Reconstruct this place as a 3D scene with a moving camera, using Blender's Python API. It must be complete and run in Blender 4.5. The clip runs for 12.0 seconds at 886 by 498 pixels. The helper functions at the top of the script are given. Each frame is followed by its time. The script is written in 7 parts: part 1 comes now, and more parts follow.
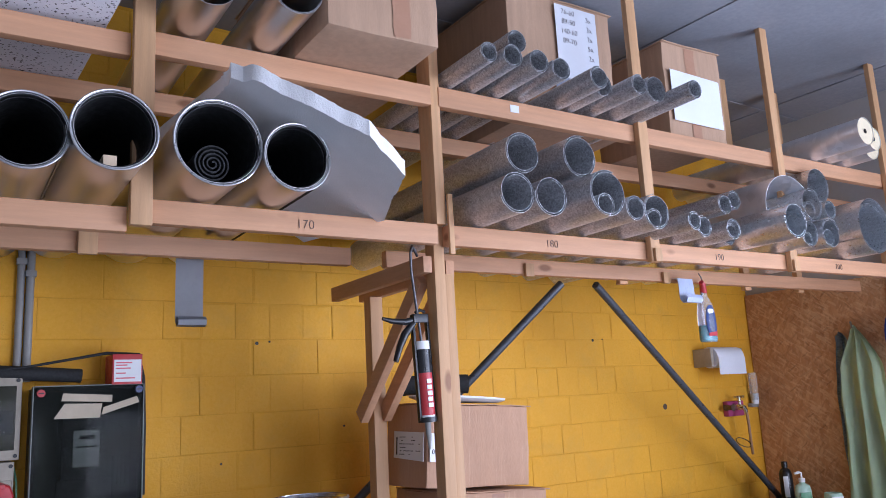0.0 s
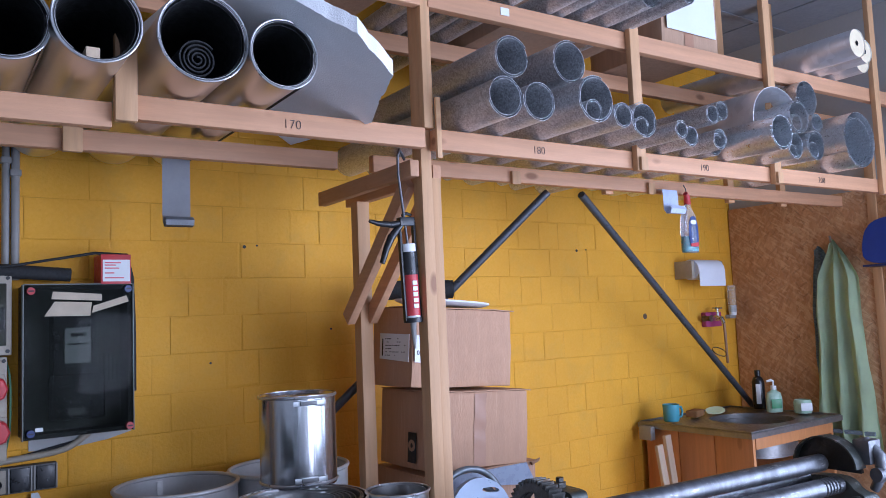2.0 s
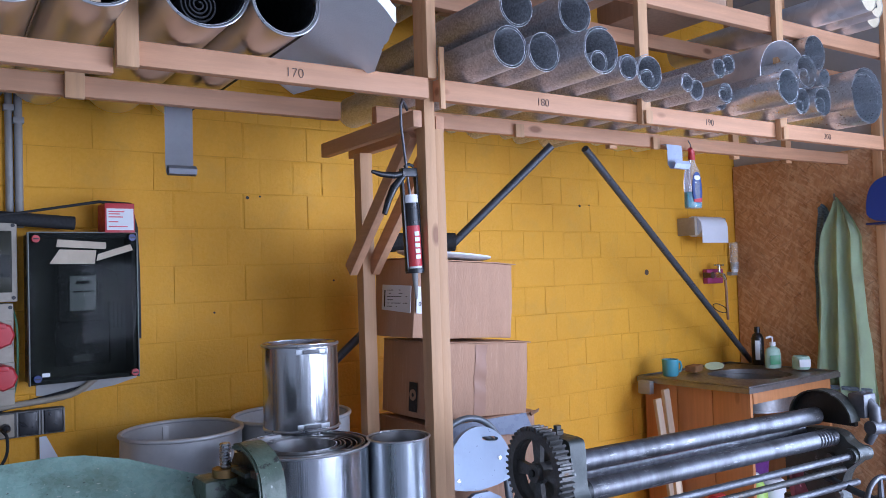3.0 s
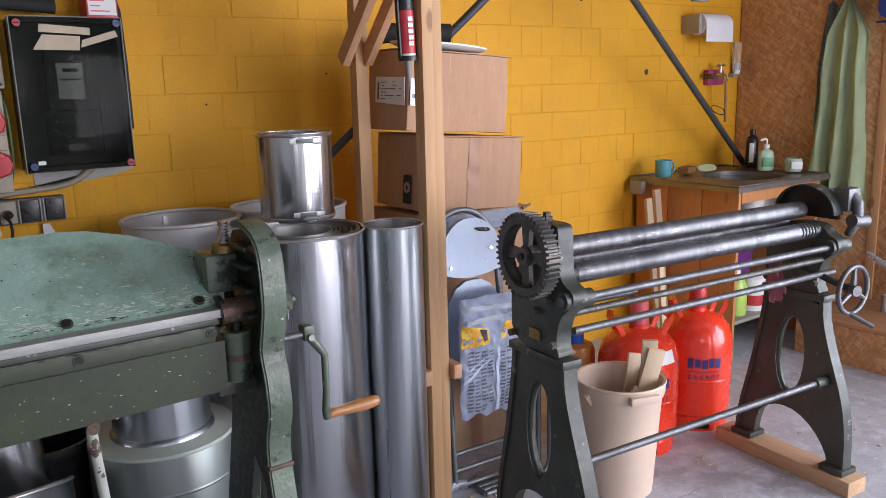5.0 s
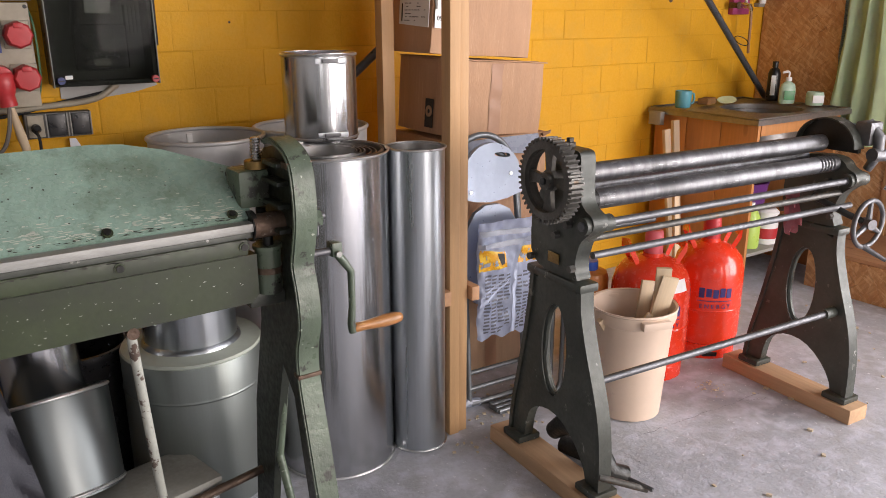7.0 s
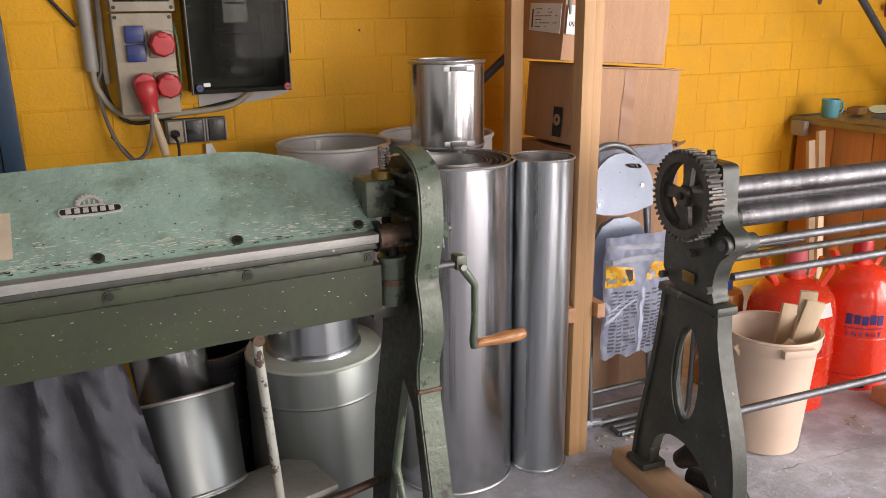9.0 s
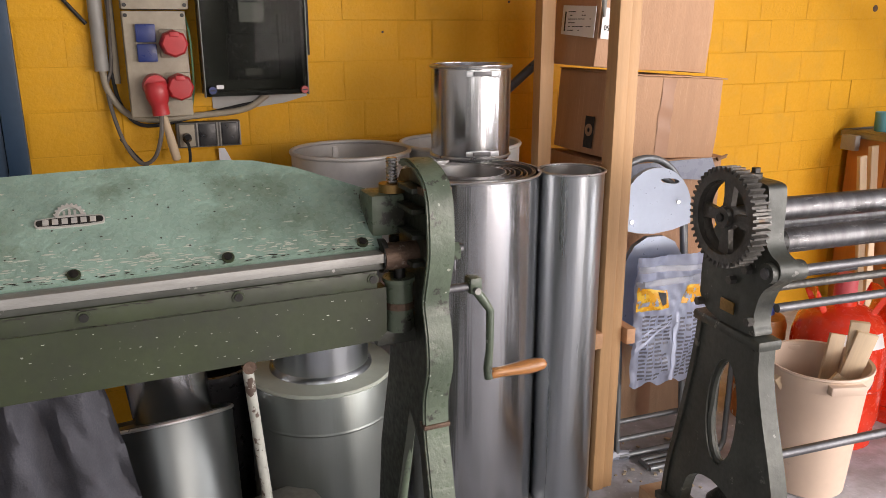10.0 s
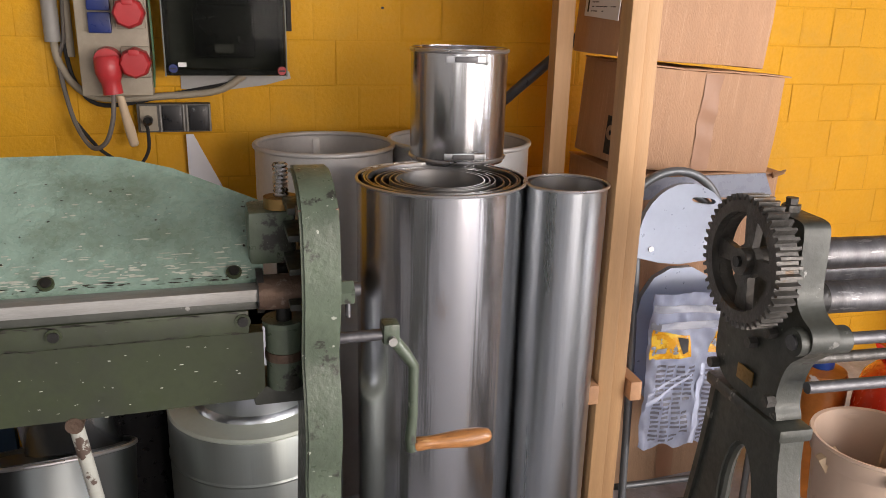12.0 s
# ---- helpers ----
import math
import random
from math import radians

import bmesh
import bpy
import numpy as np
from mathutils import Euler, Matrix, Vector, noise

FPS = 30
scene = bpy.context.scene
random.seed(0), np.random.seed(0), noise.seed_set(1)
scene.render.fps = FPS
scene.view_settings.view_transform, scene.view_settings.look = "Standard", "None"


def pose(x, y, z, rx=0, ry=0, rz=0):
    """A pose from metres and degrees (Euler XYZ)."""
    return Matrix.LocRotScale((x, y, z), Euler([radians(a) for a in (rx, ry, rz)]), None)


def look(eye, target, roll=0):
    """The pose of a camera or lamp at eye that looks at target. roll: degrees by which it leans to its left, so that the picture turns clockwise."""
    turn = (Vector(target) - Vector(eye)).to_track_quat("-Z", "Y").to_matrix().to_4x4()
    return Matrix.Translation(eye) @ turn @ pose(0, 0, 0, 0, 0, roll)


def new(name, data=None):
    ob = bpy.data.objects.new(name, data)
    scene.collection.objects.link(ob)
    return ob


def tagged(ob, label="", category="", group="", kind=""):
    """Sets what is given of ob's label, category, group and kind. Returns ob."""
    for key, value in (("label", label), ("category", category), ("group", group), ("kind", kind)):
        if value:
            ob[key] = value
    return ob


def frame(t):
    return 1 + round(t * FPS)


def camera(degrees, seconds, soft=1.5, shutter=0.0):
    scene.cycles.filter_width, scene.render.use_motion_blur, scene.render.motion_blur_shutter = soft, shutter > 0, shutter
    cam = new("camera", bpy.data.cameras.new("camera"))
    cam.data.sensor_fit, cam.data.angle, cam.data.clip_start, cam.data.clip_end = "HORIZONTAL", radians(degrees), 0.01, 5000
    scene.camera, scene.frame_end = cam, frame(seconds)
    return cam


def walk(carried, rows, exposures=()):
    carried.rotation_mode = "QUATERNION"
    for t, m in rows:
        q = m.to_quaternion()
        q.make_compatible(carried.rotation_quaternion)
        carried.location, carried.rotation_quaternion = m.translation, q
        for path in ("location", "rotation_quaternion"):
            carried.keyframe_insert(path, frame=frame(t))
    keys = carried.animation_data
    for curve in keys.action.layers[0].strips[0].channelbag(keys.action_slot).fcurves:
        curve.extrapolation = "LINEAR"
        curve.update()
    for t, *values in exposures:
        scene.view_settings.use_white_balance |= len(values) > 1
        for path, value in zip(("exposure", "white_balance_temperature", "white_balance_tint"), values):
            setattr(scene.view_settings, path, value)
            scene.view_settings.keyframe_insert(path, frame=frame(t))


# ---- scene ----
cam = camera(58.6, 12.0, 0.75)
PATH = [
    (0, (-0.146, 0.005, 1.525), (0.988, 1.607, 1.906), -3.1),
    (0.5, (-0.146, 0.009, 1.52), (1.001, 1.613, 1.854), -3.2),
    (1, (-0.152, 0.009, 1.503), (1.006, 1.614, 1.793), -3.0),
    (1.5, (-0.153, 0.006, 1.498), (1.014, 1.615, 1.72), -2.7),
    (2, (-0.155, -0.005, 1.486), (1.016, 1.608, 1.656), -2.4),
    (2.5, (-0.155, -0.009, 1.478), (1.015, 1.608, 1.607), -2.1),
    (4.3, (-0.156, -0.025, 1.42), (0.991, 1.599, 1.205), -1.5),
    (4.5, (-0.16, -0.023, 1.413), (0.988, 1.593, 1.146), -1.5),
    (5, (-0.155, -0.03, 1.405), (0.979, 1.565, 0.995), -1.4),
    (5.5, (-0.143, -0.037, 1.397), (0.98, 1.545, 0.909), -1.0),
    (6, (-0.177, -0.043, 1.39), (0.933, 1.524, 0.832), -0.7),
    (6.5, (-0.202, -0.045, 1.393), (0.901, 1.52, 0.815), -0.3),
    (8.3, (-0.222, -0.018, 1.403), (0.774, 1.613, 0.814), -0.2),
    (8.5, (-0.212, 0.008, 1.395), (0.754, 1.661, 0.817), -0.3),
    (9, (-0.201, 0.027, 1.397), (0.641, 1.751, 0.83), -0.8),
    (9.5, (-0.149, 0.062, 1.396), (0.655, 1.807, 0.84), -0.4),
    (10, (-0.091, 0.149, 1.387), (0.672, 1.912, 0.832), -0.1),
    (10.5, (-0.046, 0.28, 1.376), (0.706, 2.049, 0.824), -0.5),
    (11, (0.016, 0.366, 1.369), (0.776, 2.132, 0.816), -1.4),
    (11.5, (0.174, 0.419, 1.36), (0.892, 2.201, 0.803), -0.4),
    (12, (0.333, 0.414, 1.361), (0.882, 2.245, 0.772), 1.5),
]
EXPOSURES = [(0.0, -0.37, 5250, 18), (2.5, -0.37, 4850, 17), (4.5, -0.33, 5600, 17), (5.5, -0.25, 6450, 16), (9.5, -0.11, 7150, 17), (12.0, -0.11, 7200, 17)]
walk(cam, [(t, look(eye, target, roll)) for t, eye, target, roll in PATH], EXPOSURES)

# ---- light ----
world = bpy.data.worlds.new("sky")
scene.world = world
world.use_nodes = True
sky = world.node_tree.nodes.new("ShaderNodeTexSky")
sky.sky_type, sky.sun_disc = "NISHITA", False
sky.sun_elevation, sky.sun_rotation = radians(38), radians(150)
world.node_tree.links.new(sky.outputs[0], world.node_tree.nodes["Background"].inputs[0])
world.node_tree.nodes["Background"].inputs[1].default_value = 0.12
sun = new("sun", bpy.data.lights.new("sun", "SUN"))
sun.data.energy, sun.data.angle, sun.data.color = 1.0, radians(12), (1.0, 0.96, 0.9)
sun.matrix_world = look((2.0, -8.0, 8.0), (2.0, 0.0, 0.0))


def opening_light(name, x, y, z, width, height, watts, color, turn=0):
    """The sky's light through an opening, facing into the room."""
    lamp = new(name, bpy.data.lights.new(name, "AREA"))
    lamp.data.shape, lamp.data.size, lamp.data.size_y = "RECTANGLE", width, height
    lamp.data.energy, lamp.data.color = watts, color
    lamp.matrix_world = pose(x, y, z, 90, 0, turn)
    return lamp


opening_light("door_daylight", 2.75, -3.25, 1.35, 2.5, 2.5, 165, (1.0, 0.955, 0.94))
opening_light("gate_daylight", 4.08, -1.1, 1.3, 2.8, 2.4, 245, (0.91, 0.94, 1.0), 90)
opening_light("window_daylight", -0.9, -3.25, 1.75, 1.3, 1.1, 17, (0.95, 0.97, 1.0))

# ---- materials ----
def surface(name, col, rough=0.6, metal=0.0, var=0.15, scale=6.0, fine=90.0, bump=0.15, stretch=(1, 1, 1), rnd=0.0,
            wear=None, wear_scale=14.0, wear_at=0.62, rough_var=0.12, spots=None, spot_scale=30.0, spot_at=0.7, coat=0.0, scratch=None, edge=0.04, whole=False):
    """Two scales of variation, fine relief, and up to two layers of wear with a shape of their own."""
    m = bpy.data.materials.new(name)
    m.use_nodes = True
    t = m.node_tree
    N, Lk = t.nodes.new, t.links.new
    b = t.nodes["Principled BSDF"]
    co = N("ShaderNodeTexCoord")
    mp = N("ShaderNodeMapping")
    mp.inputs["Scale"].default_value = stretch
    Lk(N("ShaderNodeNewGeometry").outputs["Position"] if whole else co.outputs["Object"], mp.inputs[0])
    info = N("ShaderNodeObjectInfo")
    off = N("ShaderNodeVectorMath")
    off.operation = "MULTIPLY_ADD"
    Lk(info.outputs["Random"], off.inputs[0])
    off.inputs[1].default_value = (0.0, 0.0, 0.0) if whole else (7.0, 5.0, 3.0)
    Lk(mp.outputs[0], off.inputs[2])

    def noise_tex(sc, det=5.0, rg=0.55):
        n = N("ShaderNodeTexNoise")
        n.inputs["Scale"].default_value, n.inputs["Detail"].default_value, n.inputs["Roughness"].default_value = sc, det, rg
        Lk(off.outputs[0], n.inputs["Vector"])
        return n.outputs["Fac"]

    def mix(fac, a, c):
        x = N("ShaderNodeMix")
        x.data_type = "RGBA"
        if isinstance(fac, float):
            x.inputs[0].default_value = fac
        else:
            Lk(fac, x.inputs[0])
        for i, v in ((6, a), (7, c)):
            if isinstance(v, tuple):
                x.inputs[i].default_value = (*v, 1)
            else:
                Lk(v, x.inputs[i])
        return x.outputs[2]

    def step(v, lo, hi, a=0.0, c=1.0):
        r = N("ShaderNodeMapRange")
        r.inputs[1].default_value, r.inputs[2].default_value, r.inputs[3].default_value, r.inputs[4].default_value = lo, hi, a, c
        Lk(v, r.inputs[0])
        return r.outputs[0]

    big, small = noise_tex(scale), noise_tex(fine, 4.0)
    lo, hi = tuple(max(0, v * (1 - var)) for v in col), tuple(min(1, v * (1 + var)) for v in col)
    c = mix(step(big, 0.3, 0.7), lo, hi)
    c = mix(step(small, 0.3, 0.7, 0.0, 0.35), c, tuple(v * (1 - var) for v in col))
    if rnd:
        h = N("ShaderNodeHueSaturation")
        Lk(c, h.inputs["Color"])
        Lk(step(info.outputs["Random"], 0, 1, 1 - rnd, 1 + rnd), h.inputs["Value"])
        c = h.outputs[0]
    rr = step(small, 0.3, 0.7, rough - rough_var, min(1.0, rough + rough_var))
    if wear:
        f = step(noise_tex(wear_scale, 8.0, 0.65), wear_at, wear_at + edge)
        c = mix(f, c, wear)
    if spots:
        f = step(noise_tex(spot_scale, 3.0, 0.5), spot_at, spot_at + edge)
        c = mix(f, c, spots)
    if scratch:
        sm = N("ShaderNodeMapping")
        sm.inputs["Scale"].default_value = scratch[1]
        Lk(off.outputs[0], sm.inputs[0])
        sn = N("ShaderNodeTexNoise")
        sn.inputs["Scale"].default_value, sn.inputs["Detail"].default_value, sn.inputs["Roughness"].default_value = 1.0, 6.0, 0.7
        Lk(sm.outputs[0], sn.inputs["Vector"])
        c = mix(step(sn.outputs["Fac"], scratch[2], scratch[2] + 0.03), c, scratch[0])
    Lk(c, b.inputs["Base Color"])
    Lk(rr, b.inputs["Roughness"])
    b.inputs["Metallic"].default_value = metal
    b.inputs["Coat Weight"].default_value = coat
    if bump:
        bp = N("ShaderNodeBump")
        bp.inputs["Strength"].default_value, bp.inputs["Distance"].default_value = bump, 0.004
        Lk(small, bp.inputs["Height"])
        Lk(bp.outputs[0], b.inputs["Normal"])
    return m


def zinc(name, col, rough, spangle=60.0, contrast=0.25, metal=1.0):
    """Galvanised sheet: crystals of differing brightness and gloss."""
    m = surface(name, col, rough, metal, 0.08, 3.0, 40.0, 0.0)
    t = m.node_tree
    N, Lk = t.nodes.new, t.links.new
    b = t.nodes["Principled BSDF"]
    co = N("ShaderNodeTexCoord")
    v = N("ShaderNodeTexVoronoi")
    v.inputs["Scale"].default_value = spangle
    Lk(co.outputs["Object"], v.inputs["Vector"])
    bw = N("ShaderNodeRGBToBW")
    Lk(v.outputs["Color"], bw.inputs[0])
    r = N("ShaderNodeMapRange")
    r.inputs[3].default_value, r.inputs[4].default_value = 1 - contrast, 1 + contrast * 0.6
    Lk(bw.outputs[0], r.inputs[0])
    old = b.inputs["Base Color"].links[0].from_socket
    h = N("ShaderNodeHueSaturation")
    Lk(old, h.inputs["Color"])
    Lk(r.outputs[0], h.inputs["Value"])
    Lk(h.outputs[0], b.inputs["Base Color"])
    r2 = N("ShaderNodeMapRange")
    r2.inputs[3].default_value, r2.inputs[4].default_value = rough * 0.8, rough * 1.25
    Lk(bw.outputs[0], r2.inputs[0])
    Lk(r2.outputs[0], b.inputs["Roughness"])
    return m


def wood(name, light, dark, axis=0, rough=0.6):
    """Planed softwood with grain along one axis, and knots."""
    st = [26.0, 26.0, 26.0]
    st[axis] = 1.6
    m = surface(name, light, rough, 0, 0.12, 2.0, 30.0, 0.12, tuple(st), rnd=0.10)
    t = m.node_tree
    N, Lk = t.nodes.new, t.links.new
    b = t.nodes["Principled BSDF"]
    old = b.inputs["Base Color"].links[0].from_socket
    co, info = N("ShaderNodeTexCoord"), N("ShaderNodeObjectInfo")
    off = N("ShaderNodeVectorMath")
    off.operation = "MULTIPLY_ADD"
    Lk(info.outputs["Random"], off.inputs[0])
    off.inputs[1].default_value = (9.0, 4.0, 6.0)
    Lk(co.outputs["Object"], off.inputs[2])
    mp = N("ShaderNodeMapping")
    s2 = [14.0, 14.0, 14.0]
    s2[axis] = 6.0
    mp.inputs["Scale"].default_value = s2
    Lk(off.outputs[0], mp.inputs[0])
    v = N("ShaderNodeTexVoronoi")
    v.inputs["Scale"].default_value = 0.55
    Lk(mp.outputs[0], v.inputs["Vector"])
    f = N("ShaderNodeMapRange")
    f.inputs[1].default_value, f.inputs[2].default_value, f.inputs[3].default_value, f.inputs[4].default_value = 0.07, 0.13, 0.8, 0.0
    Lk(v.outputs["Distance"], f.inputs[0])
    x = N("ShaderNodeMix")
    x.data_type = "RGBA"
    Lk(f.outputs[0], x.inputs[0])
    Lk(old, x.inputs[6])
    x.inputs[7].default_value = (*dark, 1)
    Lk(x.outputs[2], b.inputs["Base Color"])
    return m


def strand_board(name):
    """Pressed strands in all directions."""
    m = surface(name, (0.56, 0.315, 0.145), 0.62, 0, 0.2, 9.0, 70.0, 0.4)
    t = m.node_tree
    N, Lk = t.nodes.new, t.links.new
    b = t.nodes["Principled BSDF"]
    co = N("ShaderNodeTexCoord")
    last, height = b.inputs["Base Color"].links[0].from_socket, None
    for turn, sc, colour, least in [(*q, 0.70) for q in ((52, 1.0, (0.68, 0.41, 0.20)), (-42, 0.8, (0.36, 0.175, 0.07)), (80, 0.75, (0.72, 0.46, 0.24)), (20, 1.0, (0.50, 0.25, 0.10)), (-62, 0.9, (0.60, 0.32, 0.13)), (58, 0.8, (0.40, 0.18, 0.065)), (-34, 1.2, (0.76, 0.52, 0.29)), (110, 1.0, (0.52, 0.26, 0.10)))] + [(35, 1.5, (0.14, 0.06, 0.025), 0.95), (-50, 1.8, (0.11, 0.05, 0.02), 0.955)]:
        mp = N("ShaderNodeMapping")
        mp.inputs["Scale"].default_value = (22 * sc, 17 * sc, 90 * sc)
        tn = N("ShaderNodeMapping")
        tn.inputs["Rotation"].default_value = (radians(turn), 0, 0)
        Lk(co.outputs["Object"], tn.inputs[0])
        Lk(tn.outputs[0], mp.inputs[0])
        v = N("ShaderNodeTexVoronoi")
        v.inputs["Scale"].default_value = 1.0
        Lk(mp.outputs[0], v.inputs["Vector"])
        bw = N("ShaderNodeSeparateColor")
        Lk(v.outputs["Color"], bw.inputs[0])
        f = N("ShaderNodeMapRange")
        f.inputs[1].default_value, f.inputs[2].default_value, f.inputs[4].default_value = least, least + 0.10, 0.44 if least < 0.9 else 0.75
        Lk(bw.outputs[0], f.inputs[0])
        x = N("ShaderNodeMix")
        x.data_type = "RGBA"
        Lk(f.outputs[0], x.inputs[0])
        Lk(last, x.inputs[6])
        x.inputs[7].default_value = (*colour, 1)
        last = x.outputs[2]
    Lk(last, b.inputs["Base Color"])
    return m


def glassy(name, col, rough=0.05, alpha_like=1.0):
    m = bpy.data.materials.new(name)
    m.use_nodes = True
    b = m.node_tree.nodes["Principled BSDF"]
    b.inputs["Base Color"].default_value = (*col, 1)
    b.inputs["Roughness"].default_value, b.inputs["Transmission Weight"].default_value, b.inputs["IOR"].default_value = rough, alpha_like, 1.3
    return m


M_WALL = surface("yellow_masonry_paint", (0.74, 0.366, 0.009), 0.70, 0, 0.09, 2.2, 95.0, 0.55, rnd=0.012, wear=(0.66, 0.345, 0.022), wear_scale=4.5, wear_at=0.50, edge=0.20, spots=(0.34, 0.19, 0.03), spot_scale=24.0, spot_at=0.77, whole=True)
M_MORTAR = surface("yellow_painted_mortar", (0.68, 0.335, 0.009), 0.80, 0, 0.15, 5.0, 160.0, 0.6, whole=True)
M_FLOOR = surface("worn_concrete", (0.43, 0.44, 0.475), 0.75, 0, 0.28, 1.8, 60.0, 0.9, spots=(0.56, 0.57, 0.635), spot_scale=16.0, spot_at=0.45, wear=(0.37, 0.365, 0.365), wear_scale=6.0, wear_at=0.42, edge=0.32, scratch=((0.70, 0.70, 0.72), (55, 42, 10), 0.64))
M_CEIL = surface("grey_ceiling_paint", (0.27, 0.28, 0.30), 0.8, 0, 0.18, 1.5, 50.0, 0.2)
M_PLASTER = surface("off_white_plaster", (0.42, 0.415, 0.40), 0.8, 0, 0.08, 1.5, 60.0, 0.2)
M_OSB = strand_board("oriented_strand_board")
M_PINE_X = wood("pine_along", (0.56, 0.30, 0.155), (0.22, 0.09, 0.035), 0)
M_PINE_Y = wood("pine_deep", (0.54, 0.295, 0.155), (0.22, 0.09, 0.035), 1)
M_PINE_Z = wood("pine_upright", (0.55, 0.32, 0.15), (0.24, 0.10, 0.04), 2)
M_SLEEPER = wood("dusty_orange_timber", (0.50, 0.315, 0.18), (0.24, 0.13, 0.06), 1, 0.8)
M_RAWWOOD = wood("pale_raw_wood", (0.62, 0.48, 0.32), (0.35, 0.2, 0.1), 2)
M_HANDLE = surface("varnished_handle", (0.40, 0.17, 0.05), 0.35, 0, 0.35, 6.0, 60.0, 0.15, (6, 30, 30), coat=0.25, wear=(0.58, 0.33, 0.14), wear_scale=2.2, wear_at=0.55, edge=0.08, spots=(0.16, 0.07, 0.03), spot_scale=4.0, spot_at=0.62)
M_ZINC = zinc("galvanised_sheet", (0.72, 0.74, 0.76), 0.32, 170.0, 0.22, 0.82)
M_SPANGLE = zinc("spangled_sheet", (0.56, 0.565, 0.575), 0.38, 230.0, 0.50, 0.5)
M_STEEL = surface("bright_sheet_steel", (0.62, 0.61, 0.60), 0.32, 1.0, 0.02, 1.5, 12.0, 0.0, (1, 1, 1), rough_var=0.01)
M_STEELUP = surface("streaked_sheet_steel", (0.53, 0.54, 0.555), 0.23, 1.0, 0.03, 1.5, 26.0, 0.5, (1, 1, 0.02), rough_var=0.03)
M_ZINCUP = surface("streaked_dull_zinc", (0.50, 0.535, 0.56), 0.31, 1.0, 0.06, 1.5, 30.0, 0.4, (1, 1, 0.03), rough_var=0.05)
M_ALU = surface("dull_aluminium", (0.66, 0.66, 0.66), 0.36, 1.0, 0.08, 3.0, 50.0, 0.03)
M_DULLZINC = zinc("dull_zinc", (0.48, 0.50, 0.52), 0.40, 60.0, 0.06)
# near-black colour carries the shade inside rolls, under their overlap and in drums
M_SHADEIN = surface("shaded_steel_inside", (0.055, 0.055, 0.055), 0.5, 0.7, 0.2, 4.0, 60.0, 0.05)
M_ROLLER = surface("ground_steel_roller", (0.17, 0.17, 0.175), 0.44, 0.85, 0.30, 5.0, 70.0, 0.08, (9, 3, 3), wear=(0.10, 0.10, 0.10), wear_scale=1.2, wear_at=0.52, edge=0.10, scratch=((0.30, 0.30, 0.30), (2, 30, 30), 0.60))
M_GREEN = surface("green_machine_paint", (0.265, 0.390, 0.320), 0.28, 0, 0.28, 6.0, 60.0, 0.5, wear=(0.16, 0.225, 0.165), wear_scale=7.0, wear_at=0.48, edge=0.18,
                  scratch=((0.55, 0.58, 0.50), (7, 50, 130), 0.665), spots=(0.50, 0.52, 0.45), spot_scale=95.0, spot_at=0.70, rough_var=0.15)
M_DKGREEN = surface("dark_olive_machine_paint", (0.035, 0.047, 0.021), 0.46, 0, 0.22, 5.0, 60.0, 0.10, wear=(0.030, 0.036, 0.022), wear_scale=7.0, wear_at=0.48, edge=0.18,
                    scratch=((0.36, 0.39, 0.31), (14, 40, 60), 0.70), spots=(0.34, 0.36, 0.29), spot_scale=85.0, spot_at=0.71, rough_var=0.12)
M_CAST = surface("dark_cast_iron", (0.062, 0.067, 0.056), 0.42, 0.2, 0.35, 8.0, 70.0, 0.22, wear=(0.20, 0.20, 0.18), wear_scale=24.0, wear_at=0.645, scratch=((0.26, 0.26, 0.24), (34, 34, 20), 0.66))
M_GEAR = surface("oily_gear_iron", (0.105, 0.10, 0.09), 0.45, 0.5, 0.3, 12.0, 90.0, 0.5, wear=(0.12, 0.08, 0.05), wear_scale=20.0, wear_at=0.62)
M_WORNSTEEL = surface("worn_bare_steel", (0.145, 0.145, 0.15), 0.48, 0.8, 0.25, 9.0, 90.0, 0.2)
M_RUST = surface("rusty_brown_steel", (0.13, 0.085, 0.06), 0.5, 0.5, 0.35, 16.0, 120.0, 0.5, wear=(0.25, 0.2, 0.16), wear_scale=30.0, wear_at=0.62)
M_BRASS = surface("tarnished_brass", (0.30, 0.19, 0.07), 0.45, 0.9, 0.25, 16.0, 120.0, 0.2)
M_BLACKOIL = surface("oily_black_iron", (0.02, 0.02, 0.018), 0.4, 0.3, 0.3, 10.0, 90.0, 0.4)
M_CARD = surface("brown_cardboard", (0.50, 0.290, 0.168), 0.72, 0, 0.08, 5.0, 60.0, 0.45, (7, 7, 1), rnd=0.06, scratch=((0.56, 0.35, 0.22), (26, 26, 2.2), 0.60))
M_CARD2 = surface("tan_cardboard", (0.45, 0.29, 0.18), 0.8, 0, 0.10, 5.0, 60.0, 0.30, (10, 10, 1), rnd=0.05)
M_CARDIN = surface("cardboard_edge", (0.30, 0.17, 0.09), 0.85, 0, 0.1, 5.0, 150.0, 0.2)
M_TAPE = surface("brown_packing_tape", (0.40, 0.215, 0.125), 0.48, 0, 0.08, 6.0, 80.0, 0.05)
M_PAPER = surface("white_paper", (0.74, 0.75, 0.78), 0.7, 0, 0.04, 6.0, 80.0, 0.05)
M_CREAMPAPER = surface("cream_masking_tape", (0.55, 0.46, 0.33), 0.75, 0, 0.12, 12.0, 90.0, 0.15)
M_INK = surface("black_ink", (0.02, 0.02, 0.022), 0.6, 0, 0.1, 20.0, 90.0, 0)
M_PENCIL = surface("pencil_marking", (0.07, 0.05, 0.045), 0.6, 0, 0.1, 20.0, 90.0, 0)
